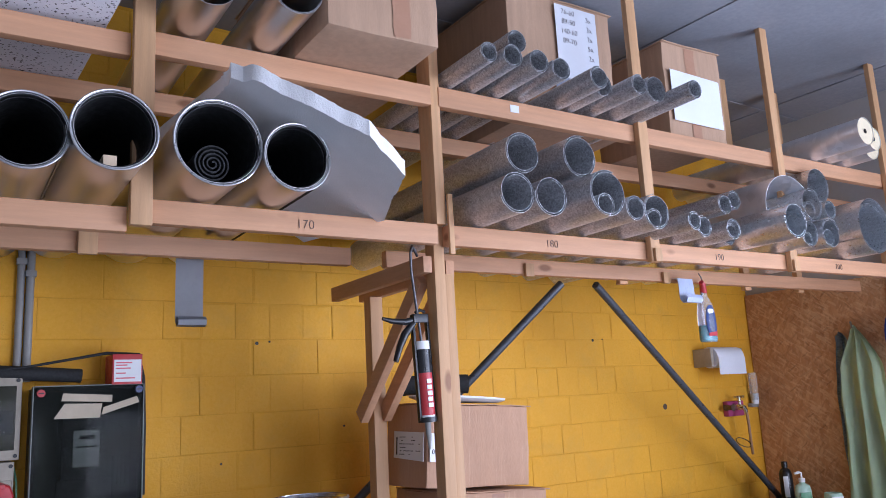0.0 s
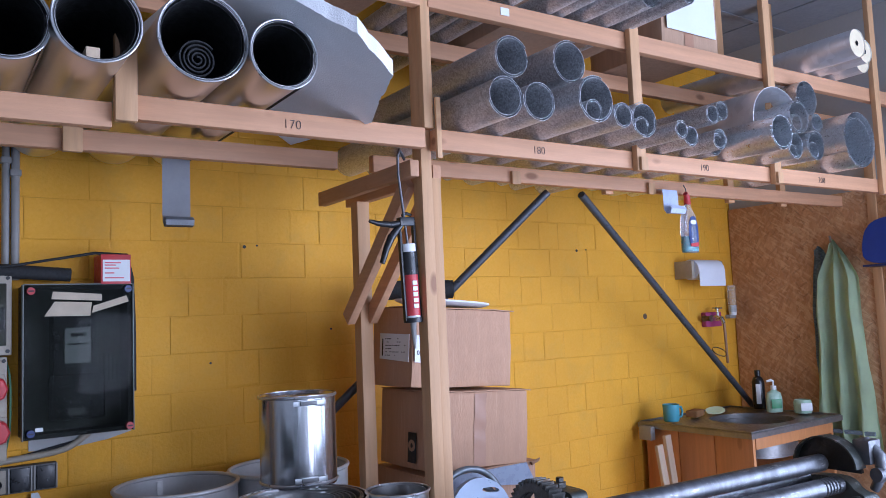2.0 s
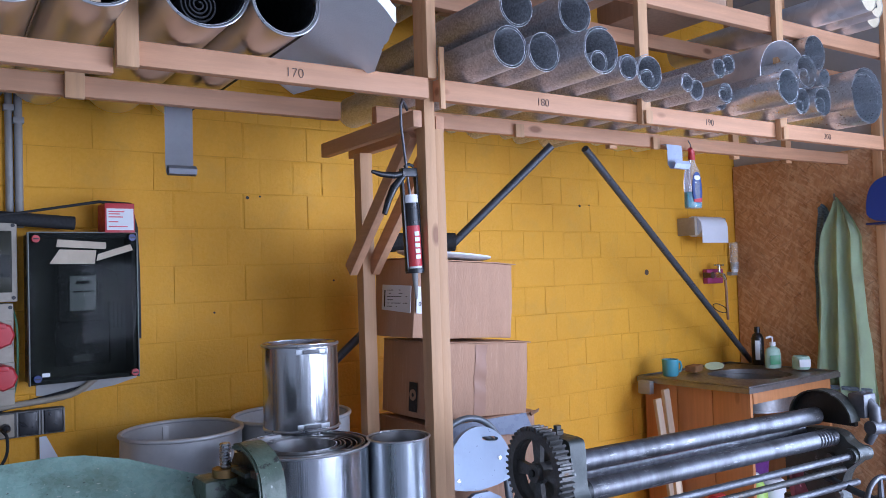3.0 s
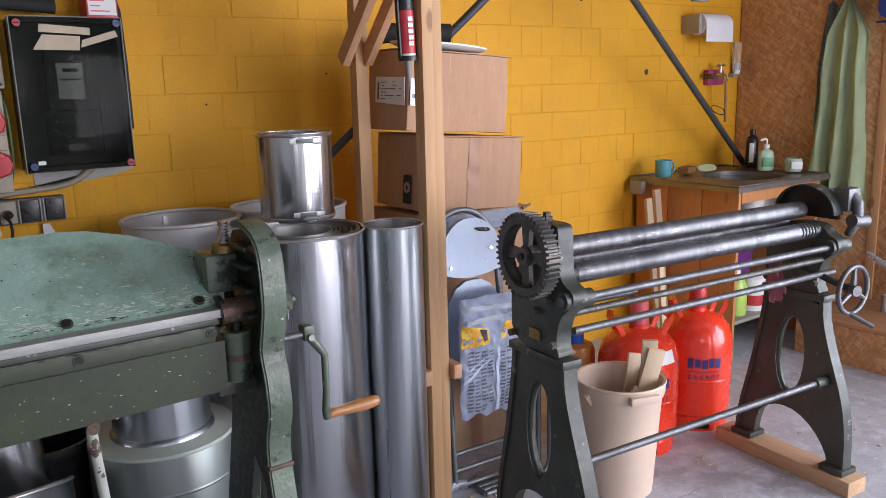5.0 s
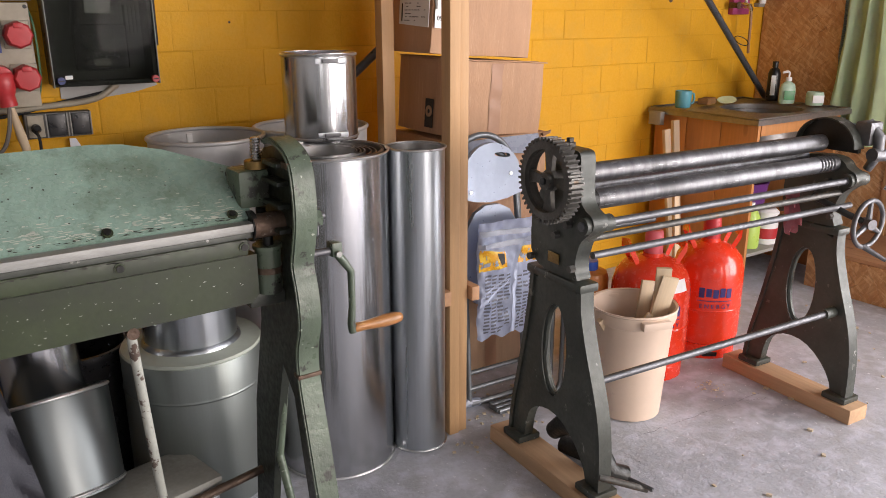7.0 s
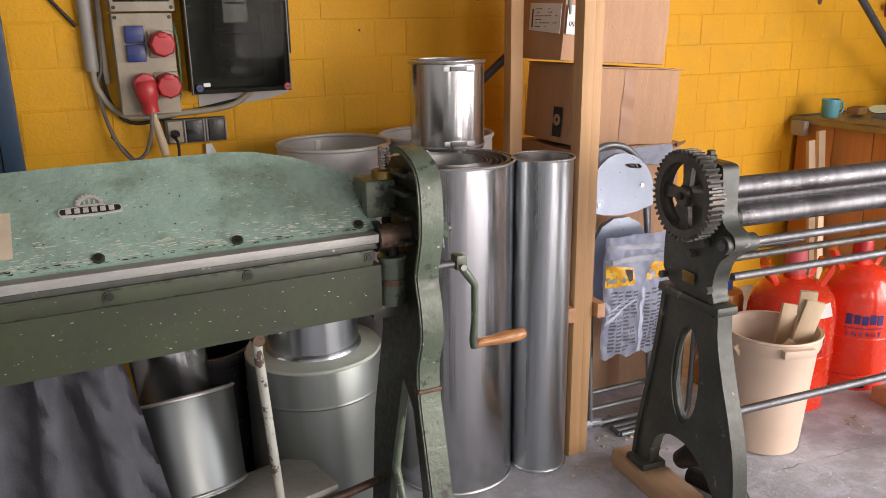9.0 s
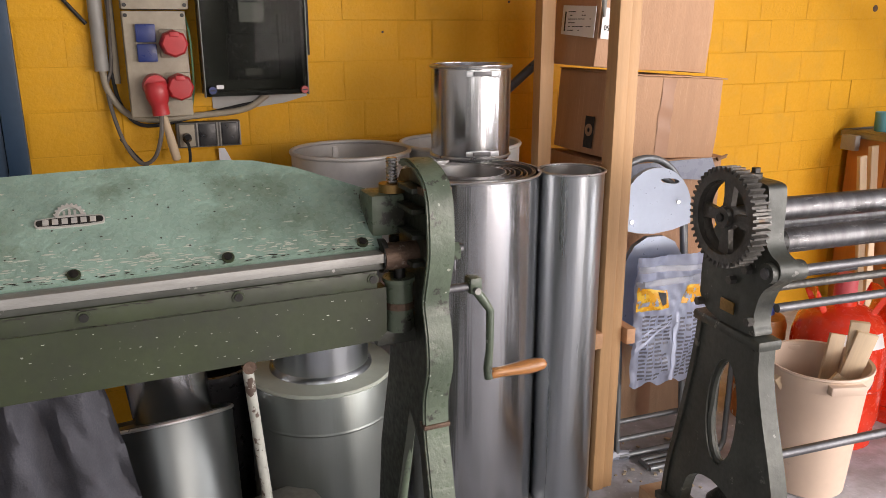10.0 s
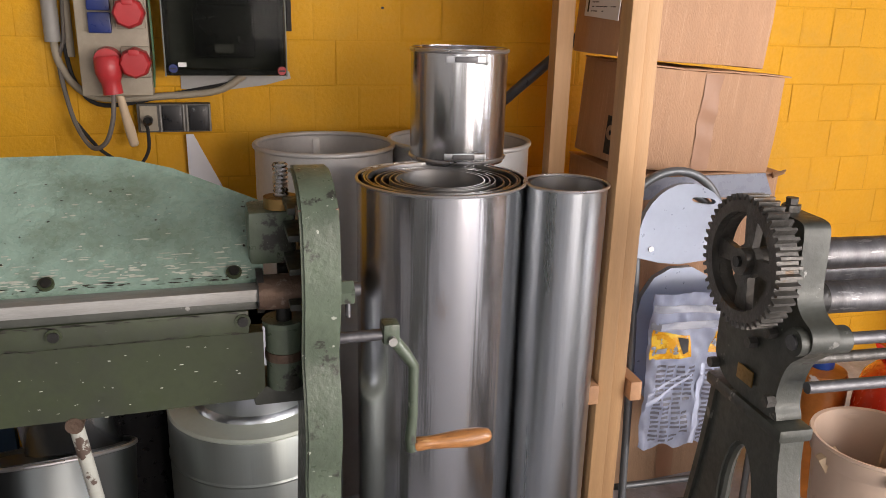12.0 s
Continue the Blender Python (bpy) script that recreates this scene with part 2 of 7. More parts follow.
M_FOAM = surface("white_polystyrene", (0.86, 0.86, 0.85), 0.85, 0, 0.05, 10.0, 220.0, 0.5)
M_SPECK = surface("speckled_ceiling_tile", (0.78, 0.76, 0.78), 0.85, 0, 0.04, 6.0, 90.0, 0.2, spots=(0.09, 0.08, 0.08), spot_scale=120.0, spot_at=0.60)
M_PLASTIC_GREY = surface("grey_plastic_pipe", (0.055, 0.06, 0.07), 0.35, 0, 0.12, 6.0, 60.0, 0.05)
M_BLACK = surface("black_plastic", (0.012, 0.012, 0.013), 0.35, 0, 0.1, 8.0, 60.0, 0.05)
M_RUBBER = surface("black_foam_rubber", (0.02, 0.02, 0.02), 0.8, 0, 0.15, 8.0, 120.0, 0.3)
M_RED = surface("red_lacquer", (0.80, 0.045, 0.015), 0.22, 0, 0.10, 5.0, 60.0, 0.04, coat=0.4, wear=(0.42, 0.03, 0.02), wear_scale=12.0, wear_at=0.70)
M_REDPL = surface("faded_red_plastic", (0.50, 0.035, 0.04), 0.4, 0, 0.15, 14.0, 90.0, 0.08)
M_PINK = surface("faded_pink_cap", (0.66, 0.12, 0.14), 0.45, 0, 0.12, 14.0, 90.0, 0.08)
M_BLUEPL = surface("blue_plastic", (0.012, 0.03, 0.16), 0.35, 0, 0.12, 14.0, 90.0, 0.06)
M_BUCKET = surface("cream_plastic", (0.70, 0.54, 0.42), 0.42, 0, 0.06, 4.0, 60.0, 0.05, wear=(0.58, 0.44, 0.33), wear_scale=8.0, wear_at=0.68)
M_BEIGE = surface("dusty_beige_plastic", (0.36, 0.315, 0.24), 0.55, 0, 0.18, 12.0, 90.0, 0.12)
M_GREYPL = surface("light_grey_plastic", (0.30, 0.29, 0.265), 0.5, 0, 0.12, 8.0, 80.0, 0.08)
M_BLUEDOOR = surface("dark_blue_steel", (0.018, 0.05, 0.095), 0.45, 0, 0.15, 4.0, 60.0, 0.1)
M_CLOTH = surface("dark_grey_cloth", (0.135, 0.138, 0.160), 0.78, 0, 0.22, 9.0, 260.0, 0.4)
M_TOWEL = surface("pale_green_terry", (0.70, 0.84, 0.55), 0.95, 0, 0.10, 9.0, 320.0, 0.8)
M_TOWEL2 = surface("striped_blue_terry", (0.28, 0.36, 0.40), 0.95, 0, 0.5, 60.0, 320.0, 0.8, (1, 1, 3))
M_CABWOOD = wood("orange_veneer", (0.50, 0.215, 0.07), (0.34, 0.14, 0.045), 2, 0.5)
M_SINK = surface("stained_sink_steel", (0.27, 0.26, 0.25), 0.42, 0.8, 0.25, 8.0, 60.0, 0.1)
M_CYAN = surface("turquoise_plastic", (0.10, 0.33, 0.40), 0.4, 0, 0.08, 8.0, 60.0, 0.05)
M_MAGENTA = surface("magenta_plastic", (0.36, 0.05, 0.16), 0.5, 0, 0.12, 10.0, 80.0, 0.08)
M_CHROME = surface("worn_chrome", (0.55, 0.54, 0.52), 0.28, 1.0, 0.15, 12.0, 80.0, 0.05)
M_TUBE = surface("grey_painted_tube", (0.19, 0.205, 0.215), 0.4, 0.5, 0.12, 6.0, 60.0, 0.05)
M_SEAT = surface("silver_grey_metal", (0.36, 0.41, 0.49), 0.38, 0.4, 0.05, 5.0, 60.0, 0.04)
M_BAG = surface("pale_blue_grey_bag", (0.52, 0.58, 0.74), 0.35, 0, 0.15, 9.0, 40.0, 0.1)
M_GREYFOIL = surface("blue_grey_film", (0.30, 0.33, 0.40), 0.3, 0, 0.1, 6.0, 40.0, 0.1)
M_LIME = surface("lime_liquid_plastic", (0.42, 0.60, 0.12), 0.35, 0, 0.08, 6.0, 60.0, 0.03)
M_PURPLE = surface("purple_plastic", (0.12, 0.03, 0.17), 0.4, 0, 0.1, 8.0, 60.0, 0.04)
M_PINKCLOTH = surface("dusty_pink_cloth", (0.42, 0.16, 0.18), 0.9, 0, 0.15, 12.0, 200.0, 0.4)
M_SOAP = surface("mint_plastic", (0.45, 0.62, 0.48), 0.3, 0, 0.06, 8.0, 60.0, 0.03)
M_CLEARPL = glassy("clear_plastic", (0.85, 0.88, 0.90), 0.15, 0.8)
M_SMOKE = glassy("smoked_plastic", (0.125, 0.135, 0.12), 0.06, 0.97)
M_SMOKE.node_tree.nodes["Principled BSDF"].inputs["IOR"].default_value = 1.14
M_WHITELAB = surface("white_label", (0.78, 0.78, 0.77), 0.5, 0, 0.03, 8.0, 60.0, 0.02)
M_BLUEINK = surface("dark_blue_ink", (0.035, 0.03, 0.17), 0.4, 0, 0.1, 8.0, 60.0, 0.02)
M_INSUL = surface("cream_foam_core", (0.70, 0.60, 0.40), 0.85, 0, 0.08, 20.0, 200.0, 0.3)
M_FOILWRAP = zinc("crinkled_foil", (0.80, 0.81, 0.83), 0.38, 30.0, 0.12, 0.7)
M_DRUM = surface("satin_grey_steel", (0.55, 0.54, 0.52), 0.45, 0.35, 0.10, 5.0, 60.0, 0.05)
M_WHITEDRUM = surface("pale_green_white_enamel", (0.50, 0.55, 0.47), 0.5, 0, 0.10, 6.0, 60.0, 0.06)
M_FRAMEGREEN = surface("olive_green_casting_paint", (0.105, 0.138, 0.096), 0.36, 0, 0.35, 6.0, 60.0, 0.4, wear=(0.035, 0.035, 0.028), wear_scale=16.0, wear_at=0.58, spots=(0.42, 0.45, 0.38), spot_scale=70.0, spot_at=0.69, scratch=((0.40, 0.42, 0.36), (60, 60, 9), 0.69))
# low base colour stands for the dim surroundings this bright steel reflects
M_SHADECAN = surface("shaded_bright_steel", (0.15, 0.165, 0.165), 0.38, 1.0, 0.02, 3.0, 20.0, 0.0, rough_var=0.01)
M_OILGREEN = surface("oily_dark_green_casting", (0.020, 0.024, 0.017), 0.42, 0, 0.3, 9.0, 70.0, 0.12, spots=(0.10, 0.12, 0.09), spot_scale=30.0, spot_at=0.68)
M_JAW = surface("scuffed_light_steel", (0.32, 0.32, 0.30), 0.55, 0.5, 0.12, 8.0, 60.0, 0.06, (2, 12, 12))
M_SILVERTAPE = surface("dull_silver_tape", (0.34, 0.35, 0.37), 0.5, 0.3, 0.06, 6.0, 60.0, 0.04)
M_GREYSHELL = surface("dull_grey_green_steel", (0.25, 0.275, 0.26), 0.42, 0.7, 0.08, 2.0, 26.0, 0.2, (1, 1, 0.05), rough_var=0.04)
M_BADGE = surface("pale_worn_metal", (0.55, 0.54, 0.50), 0.4, 0.3, 0.12, 20.0, 90.0, 0.06)
M_BEIGEMACH = surface("pale_worn_tray", (0.29, 0.285, 0.25), 0.6, 0.2, 0.2, 8.0, 80.0, 0.1)

# ---- shapes ----
def box(bm, x0, x1, y0, y1, z0, z1, bevel=0.0, m=None):
    """A block, its edges rounded by bevel, moved by the matrix m."""
    v = [bm.verts.new((x, y, z)) for x in (x0, x1) for y in (y0, y1) for z in (z0, z1)]
    f = [bm.faces.new([v[i] for i in q]) for q in ((0, 1, 3, 2), (4, 6, 7, 5), (0, 4, 5, 1), (2, 3, 7, 6), (0, 2, 6, 4), (1, 5, 7, 3))]
    vs = v
    if bevel:
        r = bmesh.ops.bevel(bm, geom=list({e for q in f for e in q.edges}), offset=bevel, segments=2, affect="EDGES", profile=0.6)
        vs = list({w for q in r["faces"] for w in q.verts} | {w for w in v if w.is_valid})
    if m is not None:
        bmesh.ops.transform(bm, matrix=m, verts=[w for w in vs if w.is_valid])
    return bm


def sweep(bm, pts, r, seg=12, caps=True, closed=False):
    """A round bar along points; r is one radius or one for each point."""
    pts = [Vector(p) for p in pts]
    n = len(pts)
    rs = r if isinstance(r, (list, tuple)) else [r] * n
    side, rings = None, []
    for i, p in enumerate(pts):
        a = pts[(i - 1) % n] if (closed or i) else p
        b = pts[(i + 1) % n] if (closed or i < n - 1) else p
        d = (b - a).normalized()
        if side is None:
            side = d.orthogonal().normalized()
        side = (side - d * side.dot(d)).normalized()
        up = d.cross(side)
        rings.append([bm.verts.new(p + (side * math.cos(k * 2 * math.pi / seg) + up * math.sin(k * 2 * math.pi / seg)) * rs[i]) for k in range(seg)])
    for i in range(n if closed else n - 1):
        a, b = rings[i], rings[(i + 1) % n]
        for k in range(seg):
            bm.faces.new((a[k], a[(k + 1) % seg], b[(k + 1) % seg], b[k]))
    if caps and not closed:
        bm.faces.new(rings[0][::-1])
        bm.faces.new(rings[-1])
    return bm


def lathe(bm, prof, seg=32, m=None, caps=True):
    """Turns a profile of (radius, height) round z."""
    rings = []
    for r, z in prof:
        if r < 1e-6:
            rings.append([bm.verts.new((0, 0, z))])
        else:
            rings.append([bm.verts.new((r * math.cos(k * 2 * math.pi / seg), r * math.sin(k * 2 * math.pi / seg), z)) for k in range(seg)])
    for a, b in zip(rings, rings[1:]):
        for k in range(seg):
            q = [a[k % len(a)], a[(k + 1) % len(a)], b[(k + 1) % len(b)], b[k % len(b)]]
            q = list(dict.fromkeys(q))
            if len(q) > 2:
                bm.faces.new(q)
    if caps:
        if len(rings[0]) > 2:
            bm.faces.new(rings[0][::-1])
        if len(rings[-1]) > 2:
            bm.faces.new(rings[-1])
    if m is not None:
        bmesh.ops.transform(bm, matrix=m, verts=[v for ring in rings for v in ring])
    return bm


def plate(bm, outer, holes, to3d, w0, w1, bevel=0.0):
    """A flat casting: an outline with holes in (u, v), thick from w0 to w1; to3d places (u, v, w)."""
    loops, caps = [outer, *holes], []
    start = len(bm.verts)
    for w in (w0, w1):
        rows, edges = [], []
        for loop in loops:
            vs = [bm.verts.new(to3d(u, v, w)) for u, v in loop]
            rows.append(vs)
            edges += [bm.edges.new((vs[i], vs[(i + 1) % len(vs)])) for i in range(len(vs))]
        bmesh.ops.triangle_fill(bm, edges=edges, use_beauty=True, use_dissolve=False)
        caps.append(rows)
    for a, b in zip(*caps):
        for i in range(len(a)):
            j = (i + 1) % len(a)
            bm.faces.new((a[i], a[j], b[j], b[i]))
    bmesh.ops.recalc_face_normals(bm, faces=bm.faces[:])
    return bm


def bend(pts, n=6):
    """A smooth line through points, for cables and hoses."""
    p = [Vector(q) for q in pts]
    p = [p[0] * 2 - p[1], *p, p[-1] * 2 - p[-2]]
    out = []
    for a, b, c, d in zip(p, p[1:], p[2:], p[3:]):
        for k in range(n):
            t = k / n
            out.append(tuple(0.5 * (2 * b + (c - a) * t + (2 * a - 5 * b + 4 * c - d) * t * t + (3 * b - a - 3 * c + d) * t ** 3)))
    return out + [tuple(p[-2])]


def smooth_loop(pts, rounds=2):
    """Rounds the corners of an outline."""
    for _ in range(rounds):
        out = []
        for i, p in enumerate(pts):
            q = pts[(i + 1) % len(pts)]
            out += [(p[0] * 0.75 + q[0] * 0.25, p[1] * 0.75 + q[1] * 0.25), (p[0] * 0.25 + q[0] * 0.75, p[1] * 0.25 + q[1] * 0.75)]
        pts = out
    return pts


def arc(cx, cy, rx, ry, a0=0, a1=360, n=24):
    return [(cx + rx * math.cos(radians(a0 + (a1 - a0) * i / n)), cy + ry * math.sin(radians(a0 + (a1 - a0) * i / n))) for i in range(n + (abs(a1 - a0) < 359.9))]


def mesh_of(name, bm, mat):
    me = bpy.data.meshes.new(name)
    bm.to_mesh(me)
    bm.free()
    me.materials.append(mat)
    me.shade_smooth()
    me.set_sharp_from_angle(angle=radians(38))
    return me


def part(name, bm, mat, parent, label=""):
    ob = new(name, mesh_of(name, bm, mat))
    ob.parent = parent
    return tagged(ob, label)


def thing(name, m, label, category, group="", kind=""):
    """An Empty at a thing's base, which carries its parts."""
    ob = new(name)
    ob.empty_display_size = 0.05
    ob.matrix_world = m
    return tagged(ob, label, category, group, kind)


def solid(name, bm, mat, m, label, category, group="", kind=""):
    """A thing of one mesh."""
    ob = new(name, mesh_of(name, bm, mat))
    ob.matrix_world = m
    return tagged(ob, label, category, group, kind)


def letters(name, text, size, mat, parent, m, label="", depth=0.0006, thin=0.0):
    """Flat lettering, as a mesh under a thing."""
    cu = bpy.data.curves.new(name, "FONT")
    cu.body, cu.size, cu.extrude = text, size, depth
    cu.align_x = "CENTER"
    cu.offset = -thin * size
    tmp = new(name, cu)
    me = bpy.data.meshes.new_from_object(tmp.evaluated_get(bpy.context.evaluated_depsgraph_get()))
    bpy.data.objects.remove(tmp)
    bpy.data.curves.remove(cu)
    me.materials.clear()
    me.materials.append(mat)
    ob = new(name, me)
    ob.parent = parent
    ob.matrix_basis = m
    return tagged(ob, label)


B = bmesh.new

# ---- the room ----
WALL_Y, EAST_X, WEST_X, SOUTH_Y, CEIL_Z = 2.88, 4.12, -2.6, -3.3, 3.04
floor = solid("floor", box(B(), WEST_X - 0.2, EAST_X + 0.2, SOUTH_Y - 3.0, WALL_Y + 0.25, -0.12, 0.0), M_FLOOR, Matrix(), "worn grey concrete workshop floor with pale scuffs", "floor", kind="structure")
ceiling = solid("ceiling", box(B(), WEST_X - 0.2, EAST_X + 0.2, SOUTH_Y - 0.2, WALL_Y + 0.25, CEIL_Z, CEIL_Z + 0.12), M_CEIL, Matrix(), "grey painted ceiling panels", "ceiling", kind="structure")
bm = B()
for x in (-1.2, 0.05, 1.3, 2.55, 3.8):
    box(bm, x - 0.012, x + 0.012, SOUTH_Y, WALL_Y, CEIL_Z - 0.006, CEIL_Z - 0.001)
box(bm, WEST_X, EAST_X, 2.38, 2.4, CEIL_Z - 0.010, CEIL_Z - 0.007)
solid("trim", bm, M_CEIL, Matrix(), "grey cover strips over the ceiling panel joints", "trim", kind="structure")
wall_north = solid("wall_north", box(B(), WEST_X - 0.2, EAST_X + 0.2, WALL_Y + 0.0024, WALL_Y + 0.25, 0.0, CEIL_Z), M_MORTAR, Matrix(), "yellow painted masonry wall of small blocks", "wall", kind="structure")
solid("wall_west", box(B(), WEST_X - 0.2, WEST_X, SOUTH_Y - 0.2, WALL_Y, 0.0, CEIL_Z), M_PLASTER, Matrix(), "off-white plastered wall", "wall", kind="structure")
bm = B()
for y0, y1, z0, z1 in ((0.32, WALL_Y, 0.0, CEIL_Z), (SOUTH_Y - 0.2, -2.52, 0.0, CEIL_Z), (-2.52, 0.32, 2.55, CEIL_Z)):
    box(bm, EAST_X + 0.02, EAST_X + 0.2, y0, y1, z0, z1)
wall_east = solid("wall_east", bm, M_PLASTER, Matrix(), "plastered wall clad with strand board, with an open gate", "wall", kind="structure")
bm = B()
for a in ((WEST_X, -1.55, 0, CEIL_Z), (-0.25, 1.5, 0, CEIL_Z), (4.0, EAST_X, 0, CEIL_Z), (-1.55, -0.25, 0, 1.2), (-1.55, -0.25, 2.3, CEIL_Z), (1.5, 4.0, 2.6, CEIL_Z)):
    box(bm, a[0], a[1], SOUTH_Y - 0.2, SOUTH_Y, a[2], a[3])
solid("wall_south", bm, M_PLASTER, Matrix(), "off-white plastered wall with a wide door opening and a window", "wall", kind="structure")
solid("ground", box(B(), -60, 60, -80, 60, -0.16, -0.125), M_FLOOR, Matrix(), "pale paved yard outside the open door", "ground", kind="structure")

# strand board on the east wall: two sheets, a stud between, a low boxed plinth
for y0, y1, z0, z1 in ((2.035, 2.876, 0.0, 2.065), (0.6, 1.985, 0.0, 2.065)):
    tagged(part("panel", box(B(), EAST_X - 0.002, EAST_X + 0.019, y0, y1, z0, z1, 0.002), M_OSB, wall_east, "brown oriented strand board sheet"))
part("stud", box(B(), EAST_X - 0.012, EAST_X + 0.019, 1.987, 2.033, 0.205, 2.3, 0.002), M_PINE_Z, wall_east, "bare pine stud")
plinth = thing("baseboard", pose(3.585, 1.6, 0), "strand board boxed plinth with a pine ledge along the wall", "plinth", kind="structure")
part("front_panel", box(B(), 0, 0.018, -1.4, 0.5, 0, 0.19, 0.002), M_OSB, plinth)
part("ledge", box(B(), -0.004, 0.515, -1.4, 0.5, 0.192, 0.212, 0.003), M_PINE_Y, plinth)

# blue steel door at the end of the yellow wall
door = thing("door_1", pose(-0.30, WALL_Y, 0), "dark blue painted steel door, closed, in the yellow wall", "door", kind="structure")
part("door_frame", box(B(), -0.06, 0.0, -0.03, 0.003, 0, 2.08, 0.004), M_BLUEDOOR, door)
part("door_leaf", box(B(), -0.95, -0.062, -0.018, 0.003, 0.01, 2.04, 0.003), M_BLUEDOOR, door)
part("door_frame", box(B(), -1.01, -0.952, -0.03, 0.003, 0, 2.08, 0.004), M_BLUEDOOR, door)
part("door_head", box(B(), -0.951, -0.061, -0.03, 0.003, 2.042, 2.08, 0.003), M_BLUEDOOR, door)

# ---- timber storage rack ----
RACK = pose(1.17, 1.87, 0, 0, 0, -2.4)
rack = thing("storage_rack", RACK, "pine batten storage rack with pencilled numbers, fixed to the ceiling", "storage rack")
FY, BY = 0.0, 0.40        # front and back lines of battens, from the front post


def batten(name, x0, x1, y0, y1, z0, z1, mat, label=""):
    return part(name, box(B(), x0, x1, y0, y1, z0, z1, 0.0025), mat, rack, label)


# posts
batten("post", -0.002, 0.035, 0.042, 0.092, 0.0, CEIL_Z, M_PINE_Z)
batten("post", 0.037, 0.070, 0.049, 0.092, 0.0, 1.905, M_PINE_Z)
batten("post", -0.004, 0.029, 0.012, 0.040, 2.047, CEIL_Z, M_PINE_Z)
batten("post", 0.040, 0.088, BY + 0.145, BY + 0.195, 0.0, 1.905, M_PINE_Z)
batten("post", -0.874, -0.824, -0.022, 0.006, 1.972, CEIL_Z, M_PINE_Z)
for x in (0.865, 1.675, 2.515):
    batten("hanger", x, x + 0.046, -0.018, 0.006, 1.972, CEIL_Z, M_PINE_Z)
for x in (1.16, 1.98, 2.4):
    batten("hanger", x, x + 0.045, BY + 0.036, BY + 0.062, 1.972, CEIL_Z, M_PINE_Z)
# lower battens
batten("beam", -1.9, -0.876, 0.008, 0.040, 1.960, 2.020, M_PINE_X)
batten("beam", -0.822, -0.005, 0.008, 0.040, 1.985, 2.045, M_PINE_X)
batten("beam", 0.030, 2.75, 0.008, 0.040, 1.983, 2.045, M_PINE_X)
batten("beam", -1.9, -0.1, BY, BY + 0.034, 1.985, 2.043, M_PINE_X)
batten("beam", 0.032, 2.90, BY, BY + 0.034, 1.985, 2.043, M_PINE_X)
# upper battens
batten("beam", -1.9, -0.876, 0.008, 0.040, 2.405, 2.465, M_PINE_X)
batten("beam", -0.822, -0.005, 0.008, 0.040, 2.420, 2.482, M_PINE_X)
batten("beam", 0.024, 2.95, 0.008, 0.040, 2.420, 2.484, M_PINE_X)
batten("beam", -1.9, 2.95, BY, BY + 0.034, 2.420, 2.482, M_PINE_X)
# cleats beside the post and under the numbers
batten("cleat", 0.0285, 0.046, -0.004, 0.0065, 1.955, 2.14, M_PINE_Z)
for x in (0.885, 1.69):
    batten("cleat", x - 0.012, x + 0.022, -0.030, -0.0195, 1.972, 2.020, M_PINE_Z)
for x in (0.62, 1.37):
    batten("cleat", x, x + 0.04, BY - 0.016, BY - 0.001, 1.975, 2.025, M_PINE_Z)
batten("cleat", -0.93, -0.88, BY - 0.020, BY - 0.001, 1.975, 2.075, M_PINE_Z)
# cross arms and braces between front and back post
for x in (-0.038, 0.072):
    batten("cross_arm", x, x + 0.030, 0.094 if x > 0 else 0.046, 0.70, 1.905, 1.955, M_PINE_Y)
    batten("cross_arm", x + (0.005 if x > 0 else 0.0), x + 0.034, 0.03, 0.62, 0.478, 0.526, M_PINE_Y)
    bm = B()
    d = Vector((0, 0.12, 1.90)) - Vector((0, 0.555, 1.49))
    box(bm, x + 0.022 * (x < 0), x + 0.022 * (x < 0) + 0.029, -0.026, 0.026, 0, d.length, 0.002, Matrix.Translation((0, 0.555, 1.49)) @ Matrix.Rotation(math.atan2(-d.y, d.z), 4, "X"))
    part("brace", bm, M_PINE_Y, rack)
for x, y, z, text in ((-0.425, 0.0068, 2.000, "170"), (0.432, 0.0068, 2.000, "180"), (1.26, 0.0068, 2.000, "190"), (2.05, 0.0068, 2.000, "200")):
    letters("number", text, 0.036, M_PENCIL, rack, pose(x, y, z, 90, 0, 0), "pencilled number", 0.0006, 0.022)
part("price_tag", box(B(), 0.30, 0.335, 0.0055, 0.0075, 2.445, 2.470), M_WHITELAB, rack, "small white printed tag")

# grey plastic pipes leaning from the back batten to the wall
PIPES = "dark grey pipes leaning under the rack"
for a, b in (((2.085, 2.335, 1.975), (1.15, 2.845, 0.985)), ((2.27, 2.325, 1.975), (4.03, 2.73, 0.875))):
    d = (Vector(b) - Vector(a))
    solid("pipe", sweep(B(), [(0, 0, 0), tuple(d * 0.5), tuple(d)], 0.0165, 16), M_PLASTIC_GREY, Matrix.Translation(a), "dark grey plastic pipe leaning from the rack to the wall", "pipe", PIPES)

